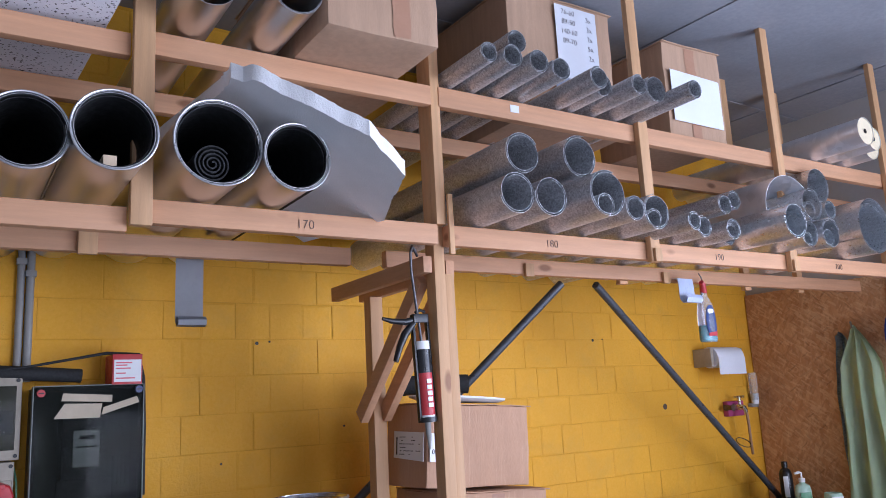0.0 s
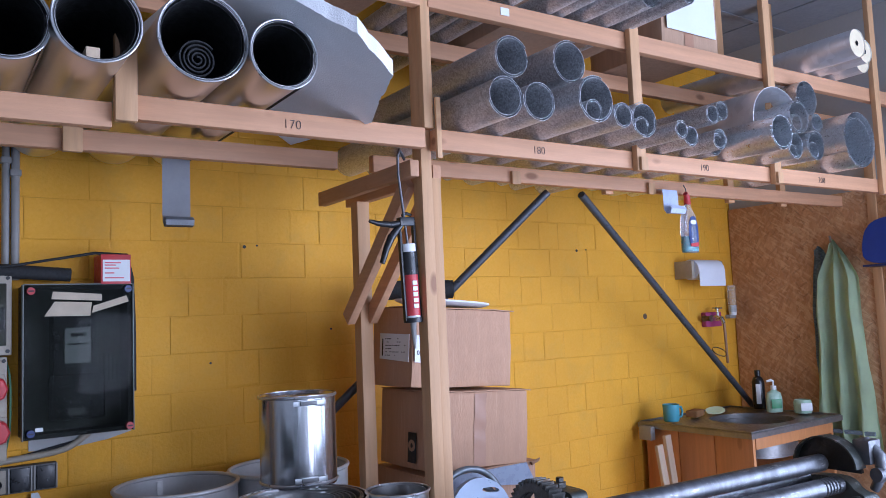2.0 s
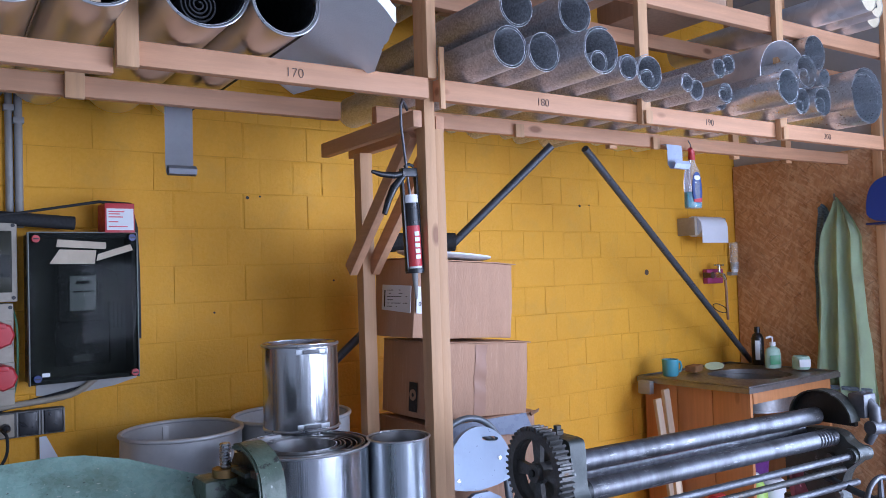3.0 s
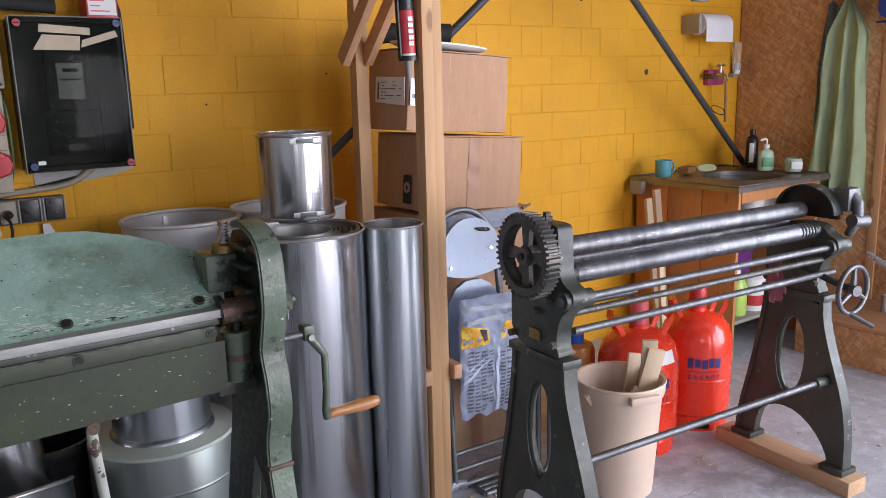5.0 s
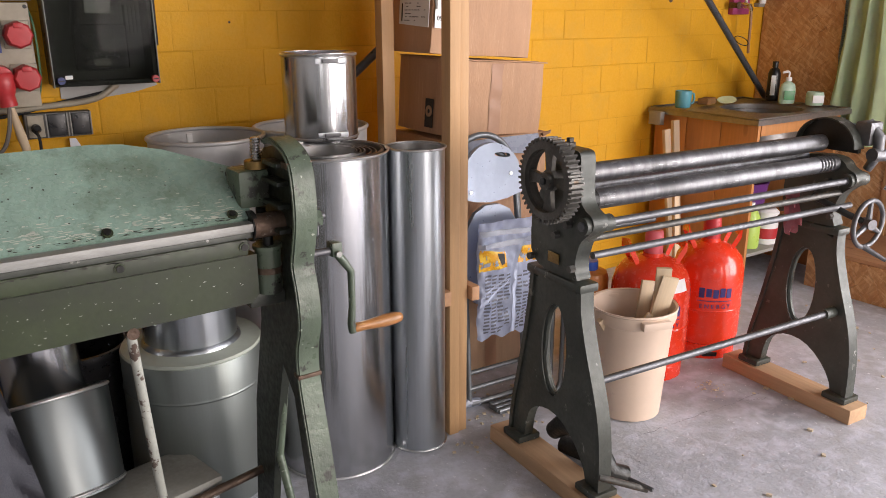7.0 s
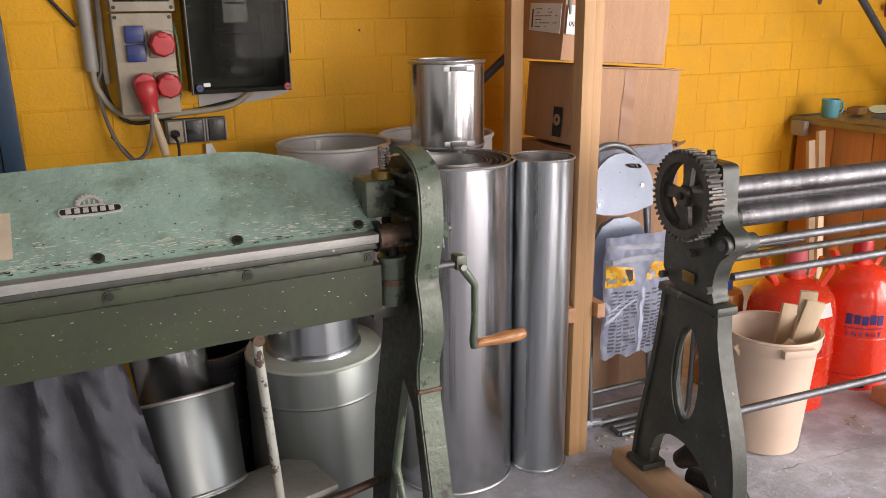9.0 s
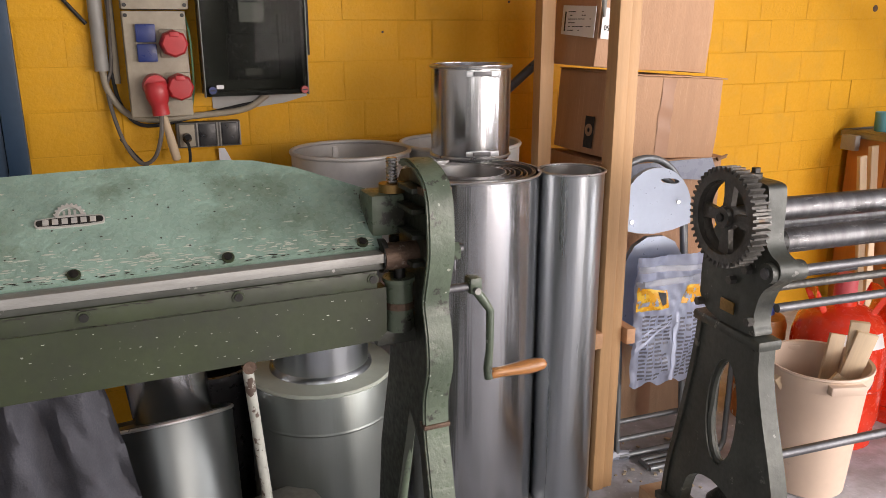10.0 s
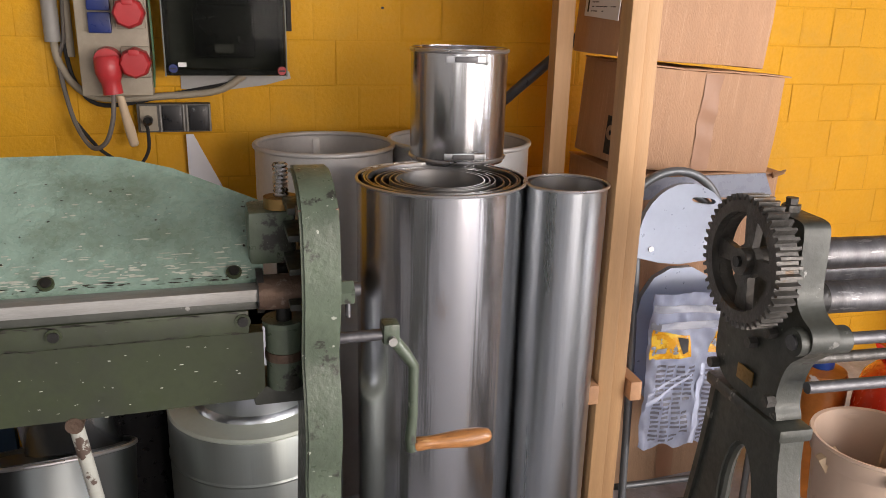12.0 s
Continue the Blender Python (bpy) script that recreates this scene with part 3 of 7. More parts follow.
# ---- rolls of sheet on the rack ----
def spiral_sheet(bm, r, turns, pitch, length, thick, start, step=10):
    """A rolled sheet along +y, its front end at y = 0; start: the angle of the outer seam."""
    n = int(turns * 360 / step)
    sec = []
    for i in range(n + 1):
        a = radians(start + i * step)
        rr = r - pitch * i * step / 360
        sec.append((a, rr))
    rows = []
    for y in (0.0, length):
        rows.append(([bm.verts.new((rr * math.cos(a), y, rr * math.sin(a))) for a, rr in sec],
                     [bm.verts.new(((rr - thick) * math.cos(a), y, (rr - thick) * math.sin(a))) for a, rr in sec]))
    (o0, i0), (o1, i1) = rows
    for k in range(n):
        bm.faces.new((o0[k], o0[k + 1], o1[k + 1], o1[k]))
        bm.faces.new((i0[k + 1], i0[k], i1[k], i1[k + 1]))
        bm.faces.new((o0[k + 1], o0[k], i0[k], i0[k + 1]))
        bm.faces.new((o1[k], o1[k + 1], i1[k + 1], i1[k]))
    for k in (0, n):
        bm.faces.new((o0[k], o1[k], i1[k], i0[k]))
    bmesh.ops.recalc_face_normals(bm, faces=bm.faces[:])
    return bm


def sheet_roll(x, y, z, r, mat, label, group, turns=1.4, pitch=0.004, length=1.0, thick=0.0016, start=None, turn=-2.4, core=None):
    start = random.uniform(-60, 240) if start is None else start
    root = thing("sheet_roll", pose(x, y, z, 0, 0, turn), label, "sheet roll", group)
    part("sheet", spiral_sheet(B(), r, turns, pitch, length, thick, start), mat, root)
    if core:
        part("inner_sheet", spiral_sheet(B(), core[0], core[1], core[2], length * 0.98, thick, start + 130), core[3], root, core[4]).location = (0, 0.012, core[0] - r + 0.006)
    return root


LOWER_L, LOWER_R, UPPER_R = "large steel rolls on the lower shelf", "small spangled rolls on the lower shelf", "narrow rolls on the upper shelf"
big = "large bright galvanised sheet roll with shaded inside on pine battens"
for i, (x, y, z, r) in enumerate(((0.058, 1.775, 2.131, 0.085), (0.221, 1.715, 2.137, 0.090), (0.458, 1.745, 2.152, 0.105), (0.644, 1.715, 2.133, 0.086))):
    root = sheet_roll(x, y, z, r, M_STEEL, big, LOWER_L, 2.15, 0.0035, 1.05, 0.0016, (-35, 185, 70, -40)[i])
    # the shadow under the overlap, laid on as a dark strip
    if i == 3:
        part("overlap_gap", box(B(), r - 0.004, r + 0.0022, 0.03, 1.04, -0.009, 0.009, 0.001, Matrix.Rotation(radians(45), 4, "Y")), M_SHADEIN, root, "dark strip painting the shade under the overlapping edge")
    # added dark sleeve: paints the shade of the roll's inside
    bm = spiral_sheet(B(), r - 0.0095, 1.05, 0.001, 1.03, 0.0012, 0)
    part("dark_liner", bm, M_SHADEIN, root, "dark sleeve added for the shade inside the roll").location = (0, 0.012, 0)
    part("rolled_edge", sweep(B(), [((r - 0.001) * math.cos(a), -0.001, (r - 0.001) * math.sin(a)) for a in [k * math.pi / 20 for k in range(40)]], 0.0028, 8, closed=True), M_ALU, root, "bright rolled rim")
    # added disc, dark as the shade at the roll's open far end
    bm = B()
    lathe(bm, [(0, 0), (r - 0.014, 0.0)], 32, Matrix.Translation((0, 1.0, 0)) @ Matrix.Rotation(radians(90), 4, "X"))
    part("back_cover", bm, M_SHADEIN, root, "dark disc added for the shade deep in the roll")
solid("foil_coil", spiral_sheet(B(), 0.047, 4.2, 0.0095, 0.55, 0.0035, 40), M_RUBBER, pose(0.452, 1.77, 2.152 - 0.094 + 0.048, 0, 0, -2.4), "dark rubber strip coiled up inside a steel roll", "coil")
solid("wood_offcut", box(B(), -0.014, 0.014, 0, 0.18, -0.006, 0.020, 0.002), M_RAWWOOD, pose(0.216, 1.735, 2.137 - 0.090 + 0.018, 0, 0, -2.4), "small pale wood offcut lying inside a steel roll", "wood offcut")
sp = "roll of grey spangled galvanised sheet lying on pine battens"
for x, y, z, r, core in ((1.314, 1.68, 2.110, 0.064, 0), (1.437, 1.67, 2.109, 0.062, 0), (1.609, 1.605, 2.120, 0.074, 0.038), (1.744, 1.62, 2.089, 0.043, 0), (1.930, 1.69, 2.112, 0.062, 0.037),
                         (2.052, 1.635, 2.080, 0.034, 0), (2.330, 1.68, 2.086, 0.041, 0.03), (1.389, 1.73, 2.253, 0.066, 0), (1.632, 1.73, 2.275, 0.071, 0), (2.327, 1.70, 2.180, 0.039, 0), (2.413, 1.72, 2.212, 0.039, 0), (2.19, 1.70, 2.086, 0.041, 0), (2.44, 1.78, 2.092, 0.044, 0)):
    sheet_roll(x, y, z, r, M_SPANGLE, sp, LOWER_R, 1.8, 0.0065, 1.0, 0.0011, None, -2.4, (core, 1.8, 0.006, M_SPANGLE, "smaller roll tucked inside") if core else None)
zn = "roll of bright zinc sheet lying on pine battens"
for x, y, z, r, core in ((2.562, 1.575, 2.114, 0.068, 0), (2.805, 1.665, 2.103, 0.056, 0.03), (2.932, 1.65, 2.110, 0.063, 0.04), (2.875, 1.68, 2.232, 0.070, 0.04), (3.009, 1.68, 2.222, 0.042, 0), (3.071, 1.75, 2.350, 0.080, 0), (3.283, 1.645, 2.171, 0.124, 0.11)):
    sheet_roll(x, y, z, r, M_ZINC, zn, "bright zinc rolls on the lower shelf", 1.7, 0.0075, 1.0, 0.0011, None, -2.4, (core, 1.6, 0.006, M_ZINC, "smaller roll tucked inside") if core else None)
nr = "narrow roll of grey galvanised sheet lying across the upper battens"
for x, y, z, r in ((1.232, 1.665, 2.519, 0.033), (1.314, 1.655, 2.524, 0.038), (1.412, 1.65, 2.525, 0.039), (1.514, 1.66, 2.525, 0.039), (1.675, 1.655, 2.526, 0.040), (1.735, 1.70, 2.530, 0.044), (1.837, 1.63, 2.524, 0.037), (1.944, 1.65, 2.536, 0.049), (2.034, 1.56, 2.521, 0.035), (1.355, 1.68, 2.590, 0.038)):
    sheet_roll(x, y, z, r, M_SPANGLE, nr, UPPER_R, 1.8, 0.0055, 1.0, 0.0010)
# loose curled sheet lying over the rolls
solid("loose_sheet", spiral_sheet(B(), 0.150, 0.46, 0.02, 0.90, 0.0018, 38), M_FOILWRAP, pose(2.745, 1.70, 2.195, 0, 0, -5), "loose curved sheet of shiny zinc lying on other rolls", "metal sheet")
# upper left rolls
for x, y, r in ((0.430, 1.72, 0.072), (0.628, 1.66, 0.068)):
    sheet_roll(x, y, 2.484 + r, r, M_STEEL, "roll of bright steel sheet on the upper battens", "steel rolls on the upper shelf", 1.4, 0.003, 1.0, 0.0016)
# foil wrapped insulation tubes
for x, y, z, r in ((3.150, 1.555, 2.546, 0.060), (3.265, 1.58, 2.537, 0.051), (3.40, 1.66, 2.546, 0.060)):
    root = thing("insulation_tube", pose(x, y, z, 0, 0, -2.4), "foil-wrapped insulation tube with a cream foam core on the upper battens", "insulation tube", "foil insulation tubes")
    part("foil_wrap", sweep(B(), [(0, 0.0, 0), (0, 0.5, 0), (0, 1.0, 0)], r, 28, caps=False), M_FOILWRAP, root)
    part("foam_core", sweep(B(), [(0, 0.004, 0), (0, 0.996, 0)], r - 0.001, 28), M_INSUL, root, "cream foam end")
    part("bore", lathe(B(), [(0, 0), (0.011, 0)], 14, Matrix.Translation((0, 0.0025, 0)) @ Matrix.Rotation(radians(90), 4, "X")), M_BLACK, root, "dark hole")

# white foam board resting on the large rolls
bm = B()
out = [(0.968, 1.855), (0.925, 1.74), (0.883, 1.606), (0.846, 1.588), (0.800, 1.580), (0.761, 1.561), (0.700, 1.598), (0.640, 1.622), (0.570, 1.668), (0.527, 1.680), (0.512, 1.730), (0.490, 1.745), (0.495, 1.842), (0.47, 2.3), (0.93, 2.3)]
rough = []
for i, a in enumerate(out):
    b = out[(i + 1) % len(out)]
    n = max(1, int(math.dist(a, b) / 0.012)) if i < 12 else 1
    for k in range(n):
        j = 0.0028 if 0 < i < 12 else 0.0
        rough.append((a[0] + (b[0] - a[0]) * k / n + random.uniform(-j, j), a[1] + (b[1] - a[1]) * k / n + random.uniform(-j, j)))
plate(bm, rough, [], lambda u, v, w: (u, v, 2.614 - 0.6 * u + w), 0.0, 0.040)
solid("foam_board", bm, M_FOAM, Matrix(), "broken white polystyrene board resting on steel rolls", "foam board")
# speckled ceiling boards lying on the upper battens
solid("ceiling_board", box(B(), -0.75, 0.245, 1.66, 2.40, 2.486, 2.502, 0.002), M_SPECK, Matrix(), "white speckled ceiling board lying on the upper battens", "board")
solid("dark_sheet", box(B(), 0.62, 1.12, 2.0, 2.7, 2.484, 2.488), M_CARD2, Matrix(), "cardboard sheet lying flat on the upper battens", "cardboard")

# ---- green sheet folding machine ----
folder = thing("folding_machine", pose(0.45, 1.6, 0), "green painted cast-iron sheet folding machine with chipped paint", "folding machine")
FX, FYY = 0.45, 1.6


def fold(name, bm, mat, label="", parent=None):
    bmesh.ops.translate(bm, verts=bm.verts[:], vec=(-FX, -FYY, 0))
    ob = part(name, bm, mat, parent or folder, label)
    return ob


# clamping beam: a leaning plate with a raised middle, and its bright jaw
SL = 0.69                                     # rise of the leaning plate


def lean(u, v, w):
    """u along x, v up the leaning plate (as height), w out of it towards the front."""
    return (u, 1.684 + (v - 1.044) / SL - 0.57 * w, v + 0.82 * w)


outline = [(-1.35, 0.962), (0.398, 0.962), (0.402, 1.052), (0.36, 1.066), (0.27, 1.096), (0.19, 1.112), (0.13, 1.116), (-0.18, 1.114), (-0.5, 1.108), (-1.35, 1.06)]
clamp = fold("clamping_beam", plate(B(), outline, [], lean, -0.022, 0.0), M_GREEN, "light green leaning clamping beam with scratched paint")
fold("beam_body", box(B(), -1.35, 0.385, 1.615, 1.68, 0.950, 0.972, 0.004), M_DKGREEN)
fold("jaw", box(B(), -1.35, 0.392, 1.536, 1.60, 0.936, 0.955, 0.002), M_JAW, "bright bare steel clamping jaw")
fold("jaw_strip", box(B(), -1.35, 0.386, 1.545, 1.60, 0.921, 0.9335, 0.0015), M_CAST, "dark steel strip")
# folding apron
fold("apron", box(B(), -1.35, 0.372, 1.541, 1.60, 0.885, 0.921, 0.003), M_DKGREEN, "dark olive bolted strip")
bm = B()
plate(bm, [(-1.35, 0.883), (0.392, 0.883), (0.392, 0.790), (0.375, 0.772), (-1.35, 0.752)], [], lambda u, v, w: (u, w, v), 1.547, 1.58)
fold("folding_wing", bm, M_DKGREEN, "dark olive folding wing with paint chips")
for x in (-0.68, -0.42, -0.16, 0.098, 0.355):
    for z, y, nrm in ((0.972, 1.575, (0, -0.57, 0.82)), (0.905, 1.540, (0, -1, 0))):
        d = Vector(nrm)
        p = Vector((x + (0.008 if z < 0.95 else 0), y, z))
        bm = sweep(B(), [tuple(p - d * 0.004), tuple(p + d * 0.0015)], 0.0115, 16)
        s = fold("bolt", bm, M_DKGREEN)
        fold("bolt_head", sweep(B(), [tuple(p + d * 0.001), tuple(p + d * 0.004)], 0.0078, 12), M_BLACKOIL, "", s)
# nameplate: plain shapes
bar = smooth_loop([(-0.213, 1.033), (-0.105, 1.033), (-0.100, 1.040), (-0.105, 1.047), (-0.213, 1.047), (-0.218, 1.040)], 1)
badge = fold("badge", plate(B(), bar, [], lean, 0.0, 0.004), M_BADGE, "worn bright metal maker's badge")
fold("badge_ground", plate(B(), [(-0.159 + (u + 0.159) * 0.955, 1.040 + (v - 1.040) * 0.74) for u, v in bar], [], lean, 0.004, 0.0046), M_BLACKOIL, "", badge)
teeth = [(-0.159 + (0.0270 if k % 4 in (1, 2) else 0.0235) * math.cos(radians(k * 4.5)), 1.0475 + (0.0270 if k % 4 in (1, 2) else 0.0235) * 0.66 * math.sin(radians(k * 4.5))) for k in range(41)]
hollow = arc(-0.159, 1.0478, 0.0185, 0.0118, 4, 176, 14)
wheel_ = fold("badge_wheel", plate(B(), teeth, [hollow], lean, 0.0, 0.004), M_BADGE, "", badge)
bm = B()
for k in range(6):
    u = -0.2035 + k * 0.0155
    plate(bm, [(u, 1.0365), (u + 0.010, 1.0365), (u + 0.010, 1.0435), (u, 1.0435)], [], lean, 0.0046, 0.0058)
for u, w, h in ((-0.170, 0.004, 0.007), (-0.161, 0.004, 0.009), (-0.152, 0.004, 0.007)):
    plate(bm, [(u, 1.0485), (u + w, 1.0485), (u + w, 1.0485 + h), (u, 1.0485 + h)], [], lean, 0.0, 0.003)
fold("badge_bars", bm, M_BADGE, "", badge)
# chipped paint: thin flakes and bare patches, most of them along the lower edges
chips = random.Random(23)


def flakes(n, spread, long, high, to3d, lift):
    bm = B()
    for _ in range(n):
        u, v = spread()
        a, b = chips.uniform(*long), chips.uniform(*high)
        ring = [(u + a * math.cos(k * 1.047) * chips.uniform(0.6, 1.1), v + b * math.sin(k * 1.047) * chips.uniform(0.5, 1.2)) for k in range(6)]
        bm.faces.new([bm.verts.new(to3d(p[0], p[1], lift)) for p in ring])
    bmesh.ops.recalc_face_normals(bm, faces=bm.faces[:])
    return bm


low = lambda: (chips.uniform(-0.72, 0.38), 0.966 + 0.016 * abs(chips.gauss(0, 1)))
anywhere = lambda: (chips.uniform(-0.72, 0.30), chips.uniform(0.97, 1.09))
M_CHIP = surface("pale_primer_chip", (0.52, 0.55, 0.47), 0.6, 0, 0.2, 30, 90, 0.1)
M_BARE = surface("dark_bare_iron_chip", (0.035, 0.032, 0.026), 0.5, 0.3, 0.3, 30, 90, 0.2)
front = lambda u, v, w: (u, 1.547 - w, v)
strip = lambda u, v, w: (u, 1.541 - w, v)
upper_edge = lambda: (chips.uniform(-0.72, 0.39), 0.9628 + 0.003 * abs(chips.gauss(0, 1)))
beam_end = lambda: (0.392 - abs(chips.gauss(0, 0.008)), chips.uniform(0.985, 1.05))
wing_face = lambda: (chips.uniform(-0.7, 0.36), 0.765 + 0.11 * chips.random() ** 0.7)
strip_edge = lambda: (chips.uniform(-0.7, 0.37), chips.choice((0.9180, 0.8868)) + chips.gauss(0, 0.0013))
for name, bm, mat, owner in (
        ("pale_chipping", flakes(460, low, (0.002, 0.014), (0.0003, 0.0012), lean, 0.0007), M_CHIP, clamp),
        ("pale_chipping", flakes(120, anywhere, (0.001, 0.006), (0.0004, 0.0014), lean, 0.0007), M_CHIP, clamp),
        ("dark_chipping", flakes(150, upper_edge, (0.002, 0.010), (0.0003, 0.0010), lean, 0.0009), M_BARE, clamp),
        ("dark_chipping", flakes(90, anywhere, (0.0006, 0.0034), (0.0005, 0.0015), lean, 0.0009), M_BARE, clamp),
        ("dark_chipping", flakes(40, beam_end, (0.001, 0.004), (0.001, 0.003), lean, 0.0009), M_BARE, clamp),
        ("pale_chipping", flakes(90, wing_face, (0.0004, 0.0040), (0.0003, 0.0010), front, 0.0008), M_CHIP, folder),
        ("dark_chipping", flakes(220, strip_edge, (0.003, 0.013), (0.0003, 0.0013), strip, 0.0008), M_BARE, folder)):
    tagged(fold(name, bm, mat, "chipped paint", owner), kind="stuff")
fold("paper_tag", plate(B(), [(-0.335, 0.985), (-0.300, 0.985), (-0.298, 1.050), (-0.334, 1.050)], [], lean, 0.0, 0.001), M_CREAMPAPER, "cream paper tag")
# cast side frame: web, front flange, legs
side = lambda u, v, w: (w, u, v)
web = [(1.50, 0.60), (1.47, 0.74), (1.49, 0.86), (1.465, 0.94), (1.475, 1.06), (1.51, 1.10), (1.56, 1.115), (1.63, 1.10), (1.68, 1.04), (1.72, 0.86), (1.72, 0.66), (1.80, 0.40), (1.86, 0.0), (1.76, 0.0), (1.69, 0.30), (1.60, 0.58), (1.545, 0.52), (1.49, 0.26), (1.445, 0.0), (1.36, 0.0), (1.415, 0.28), (1.47, 0.50)]
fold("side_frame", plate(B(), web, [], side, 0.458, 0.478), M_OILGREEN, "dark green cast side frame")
# flange along the front edge, following the casting
edge = [(1.36, 0.0), (1.395, 0.18), (1.425, 0.32), (1.462, 0.47), (1.488, 0.58), (1.49, 0.66), (1.468, 0.73), (1.474, 0.80), (1.490, 0.86), (1.474, 0.92), (1.462, 0.97), (1.466, 1.05), (1.482, 1.088), (1.515, 1.108), (1.56, 1.118), (1.60, 1.112)]
edge = [(p[0], p[1]) for p in bend([(u, v, 0) for u, v in edge], 4)]
bm = B()
rows = []
for i, (u, v) in enumerate(edge):
    a, b = edge[max(0, i - 1)], edge[min(len(edge) - 1, i + 1)]
    t = Vector((b[0] - a[0], b[1] - a[1])).normalized()
    n = Vector((-t.y, t.x)) * -1
    d = 0.014
    rows.append([bm.verts.new((x, u + n.x * k, v + n.y * k)) for x, k in ((0.442, 0.0), (0.442, -d), (0.497, -d), (0.497, 0.0))])
for a, b in zip(rows, rows[1:]):
    for k in range(4):
        bm.faces.new((a[k], a[(k + 1) % 4], b[(k + 1) % 4], b[k]))
bm.faces.new(rows[0])
bm.faces.new(rows[-1][::-1])
bmesh.ops.recalc_face_normals(bm, faces=bm.faces[:])
bmesh.ops.bevel(bm, geom=[e for e in bm.edges if abs(e.verts[0].co.x - e.verts[1].co.x) < 1e-5 and abs((e.verts[0].co - e.verts[1].co).length - d) > 1e-4], offset=0.004, segments=2, affect="EDGES")
fold("front_flange", bm, M_FRAMEGREEN, "light green worn front flange")
fold("leg_rib", sweep(B(), [(0.473, 1.615, 0.60), (0.473, 1.66, 0.42), (0.473, 1.70, 0.28), (0.473, 1.64, 0.17), (0.473, 1.55, 0.12), (0.473, 1.50, 0.10)], 0.011, 10), M_FRAMEGREEN)
for z in (0.93, 0.985, 1.035, 1.075):
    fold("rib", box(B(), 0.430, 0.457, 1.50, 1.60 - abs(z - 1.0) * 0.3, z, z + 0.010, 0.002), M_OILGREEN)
fold("red_band", box(B(), 0.4405, 0.4985, 1.4690, 1.500, 1.076, 1.090, 0.002), M_RUST, "rubbed reddish undercoat band")
fold("repair_band", box(B(), 0.4405, 0.4985, 1.4730, 1.500, 0.592, 0.602, 0.002), M_RUST, "rusty seam")
fold("frame_bolt", sweep(B(), [(0.492, 1.490, 0.958), (0.520, 1.490, 0.958)], 0.019, 6), M_FRAMEGREEN)
fold("frame_nut", sweep(B(), [(0.521, 1.490, 0.962), (0.530, 1.490, 0.962)], 0.010, 10), M_WORNSTEEL)
fold("grease_nipple", sweep(B(), [(0.512, 1.49, 0.945), (0.512, 1.488, 0.92)], 0.004, 8), M_WORNSTEEL)
# clamp screw and bearings
bm = B()
pts, rs = [], []
for k in range(27):
    pts.append((0.431, 1.611, 1.045 + k * 0.0032))
    rs.append(0.0125 if k % 2 else 0.0100)
spindle = fold("spindle", sweep(bm, pts, rs, 16), M_CHROME, "greasy threaded clamp spindle")
fold("brass_nut", sweep(B(), [(0.431, 1.611, 1.060), (0.431, 1.611, 1.077)], 0.027, 18), M_BRASS, "brown brass nut", spindle)
fold("bearing_block", box(B(), 0.378, 0.450, 1.585, 1.67, 0.975, 1.060, 0.012), M_FRAMEGREEN, "worn olive bearing block")
fold("spindle_rod", sweep(B(), [(0.431, 1.605, 0.90), (0.431, 1.605, 0.97)], 0.011, 12), M_BLACKOIL)
fold("pivot_shaft", sweep(B(), [(0.388, 1.555, 0.943), (0.470, 1.555, 0.943)], 0.027, 24), M_RUST, "brown oily pivot shaft")
fold("pivot_collar", sweep(B(), [(0.386, 1.565, 0.943), (0.396, 1.565, 0.943)], 0.034, 24), M_BLACKOIL)
barrel = fold("bearing_barrel", sweep(B(), [(0.425, 1.565, 0.785), (0.425, 1.565, 0.89)], 0.029, 24), M_FRAMEGREEN)
fold("bearing_rim", sweep(B(), [(0.425, 1.565, 0.888), (0.425, 1.565, 0.896)], 0.033, 24), M_FRAMEGREEN, "", barrel)
fold("red_ring", sweep(B(), [(0.425, 1.5645, 0.832), (0.425, 1.5645, 0.846)], 0.0305, 24), M_RUST, "rusty red indicator ring", barrel)
fold("barrel_screw", sweep(B(), [(0.425, 1.56, 0.89), (0.425, 1.56, 0.925)], 0.012, 10), M_BLACKOIL, "", barrel)
fold("bracket", box(B(), 0.375, 0.462, 1.56, 1.64, 0.752, 0.785, 0.006), M_CAST)
# hand crank
crank = fold("crank", sweep(B(), [(0.484, 1.572, 0.850), (0.606, 1.572, 0.850)], 0.0095, 14), M_WORNSTEEL, "bare steel crank shaft")
fold("crank_hub", box(B(), 0.580, 0.608, 1.556, 1.590, 0.836, 0.872, 0.006), M_FRAMEGREEN, "", crank)
fold("crank_bolt", sweep(B(), [(0.594, 1.556, 0.845), (0.594, 1.547, 0.845)], 0.0075, 12), M_JAW, "", crank)
fold("crank_arm", sweep(B(), [(0.598, 1.572, 0.842), (0.618, 1.572, 0.815), (0.634, 1.570, 0.790), (0.634, 1.570, 0.70), (0.630, 1.570, 0.655), (0.634, 1.570, 0.632)], [0.010, 0.0105, 0.0090, 0.0085, 0.010, 0.011], 10), M_FRAMEGREEN, "", crank)
bm = B()
lathe(bm, [(0.0, 0.0), (0.010, 0.0), (0.0125, 0.006), (0.0115, 0.025), (0.0135, 0.055), (0.0165, 0.090), (0.0155, 0.115), (0.0125, 0.133), (0.0085, 0.138), (0.0, 0.138)], 20, Matrix.Translation((0.637, 1.570, 0.641)) @ Matrix.Rotation(radians(90), 4, "Y") @ Matrix.Rotation(radians(90), 4, "Z"))
fold("handle", bm, M_HANDLE, "brown varnished wooden grip", crank)
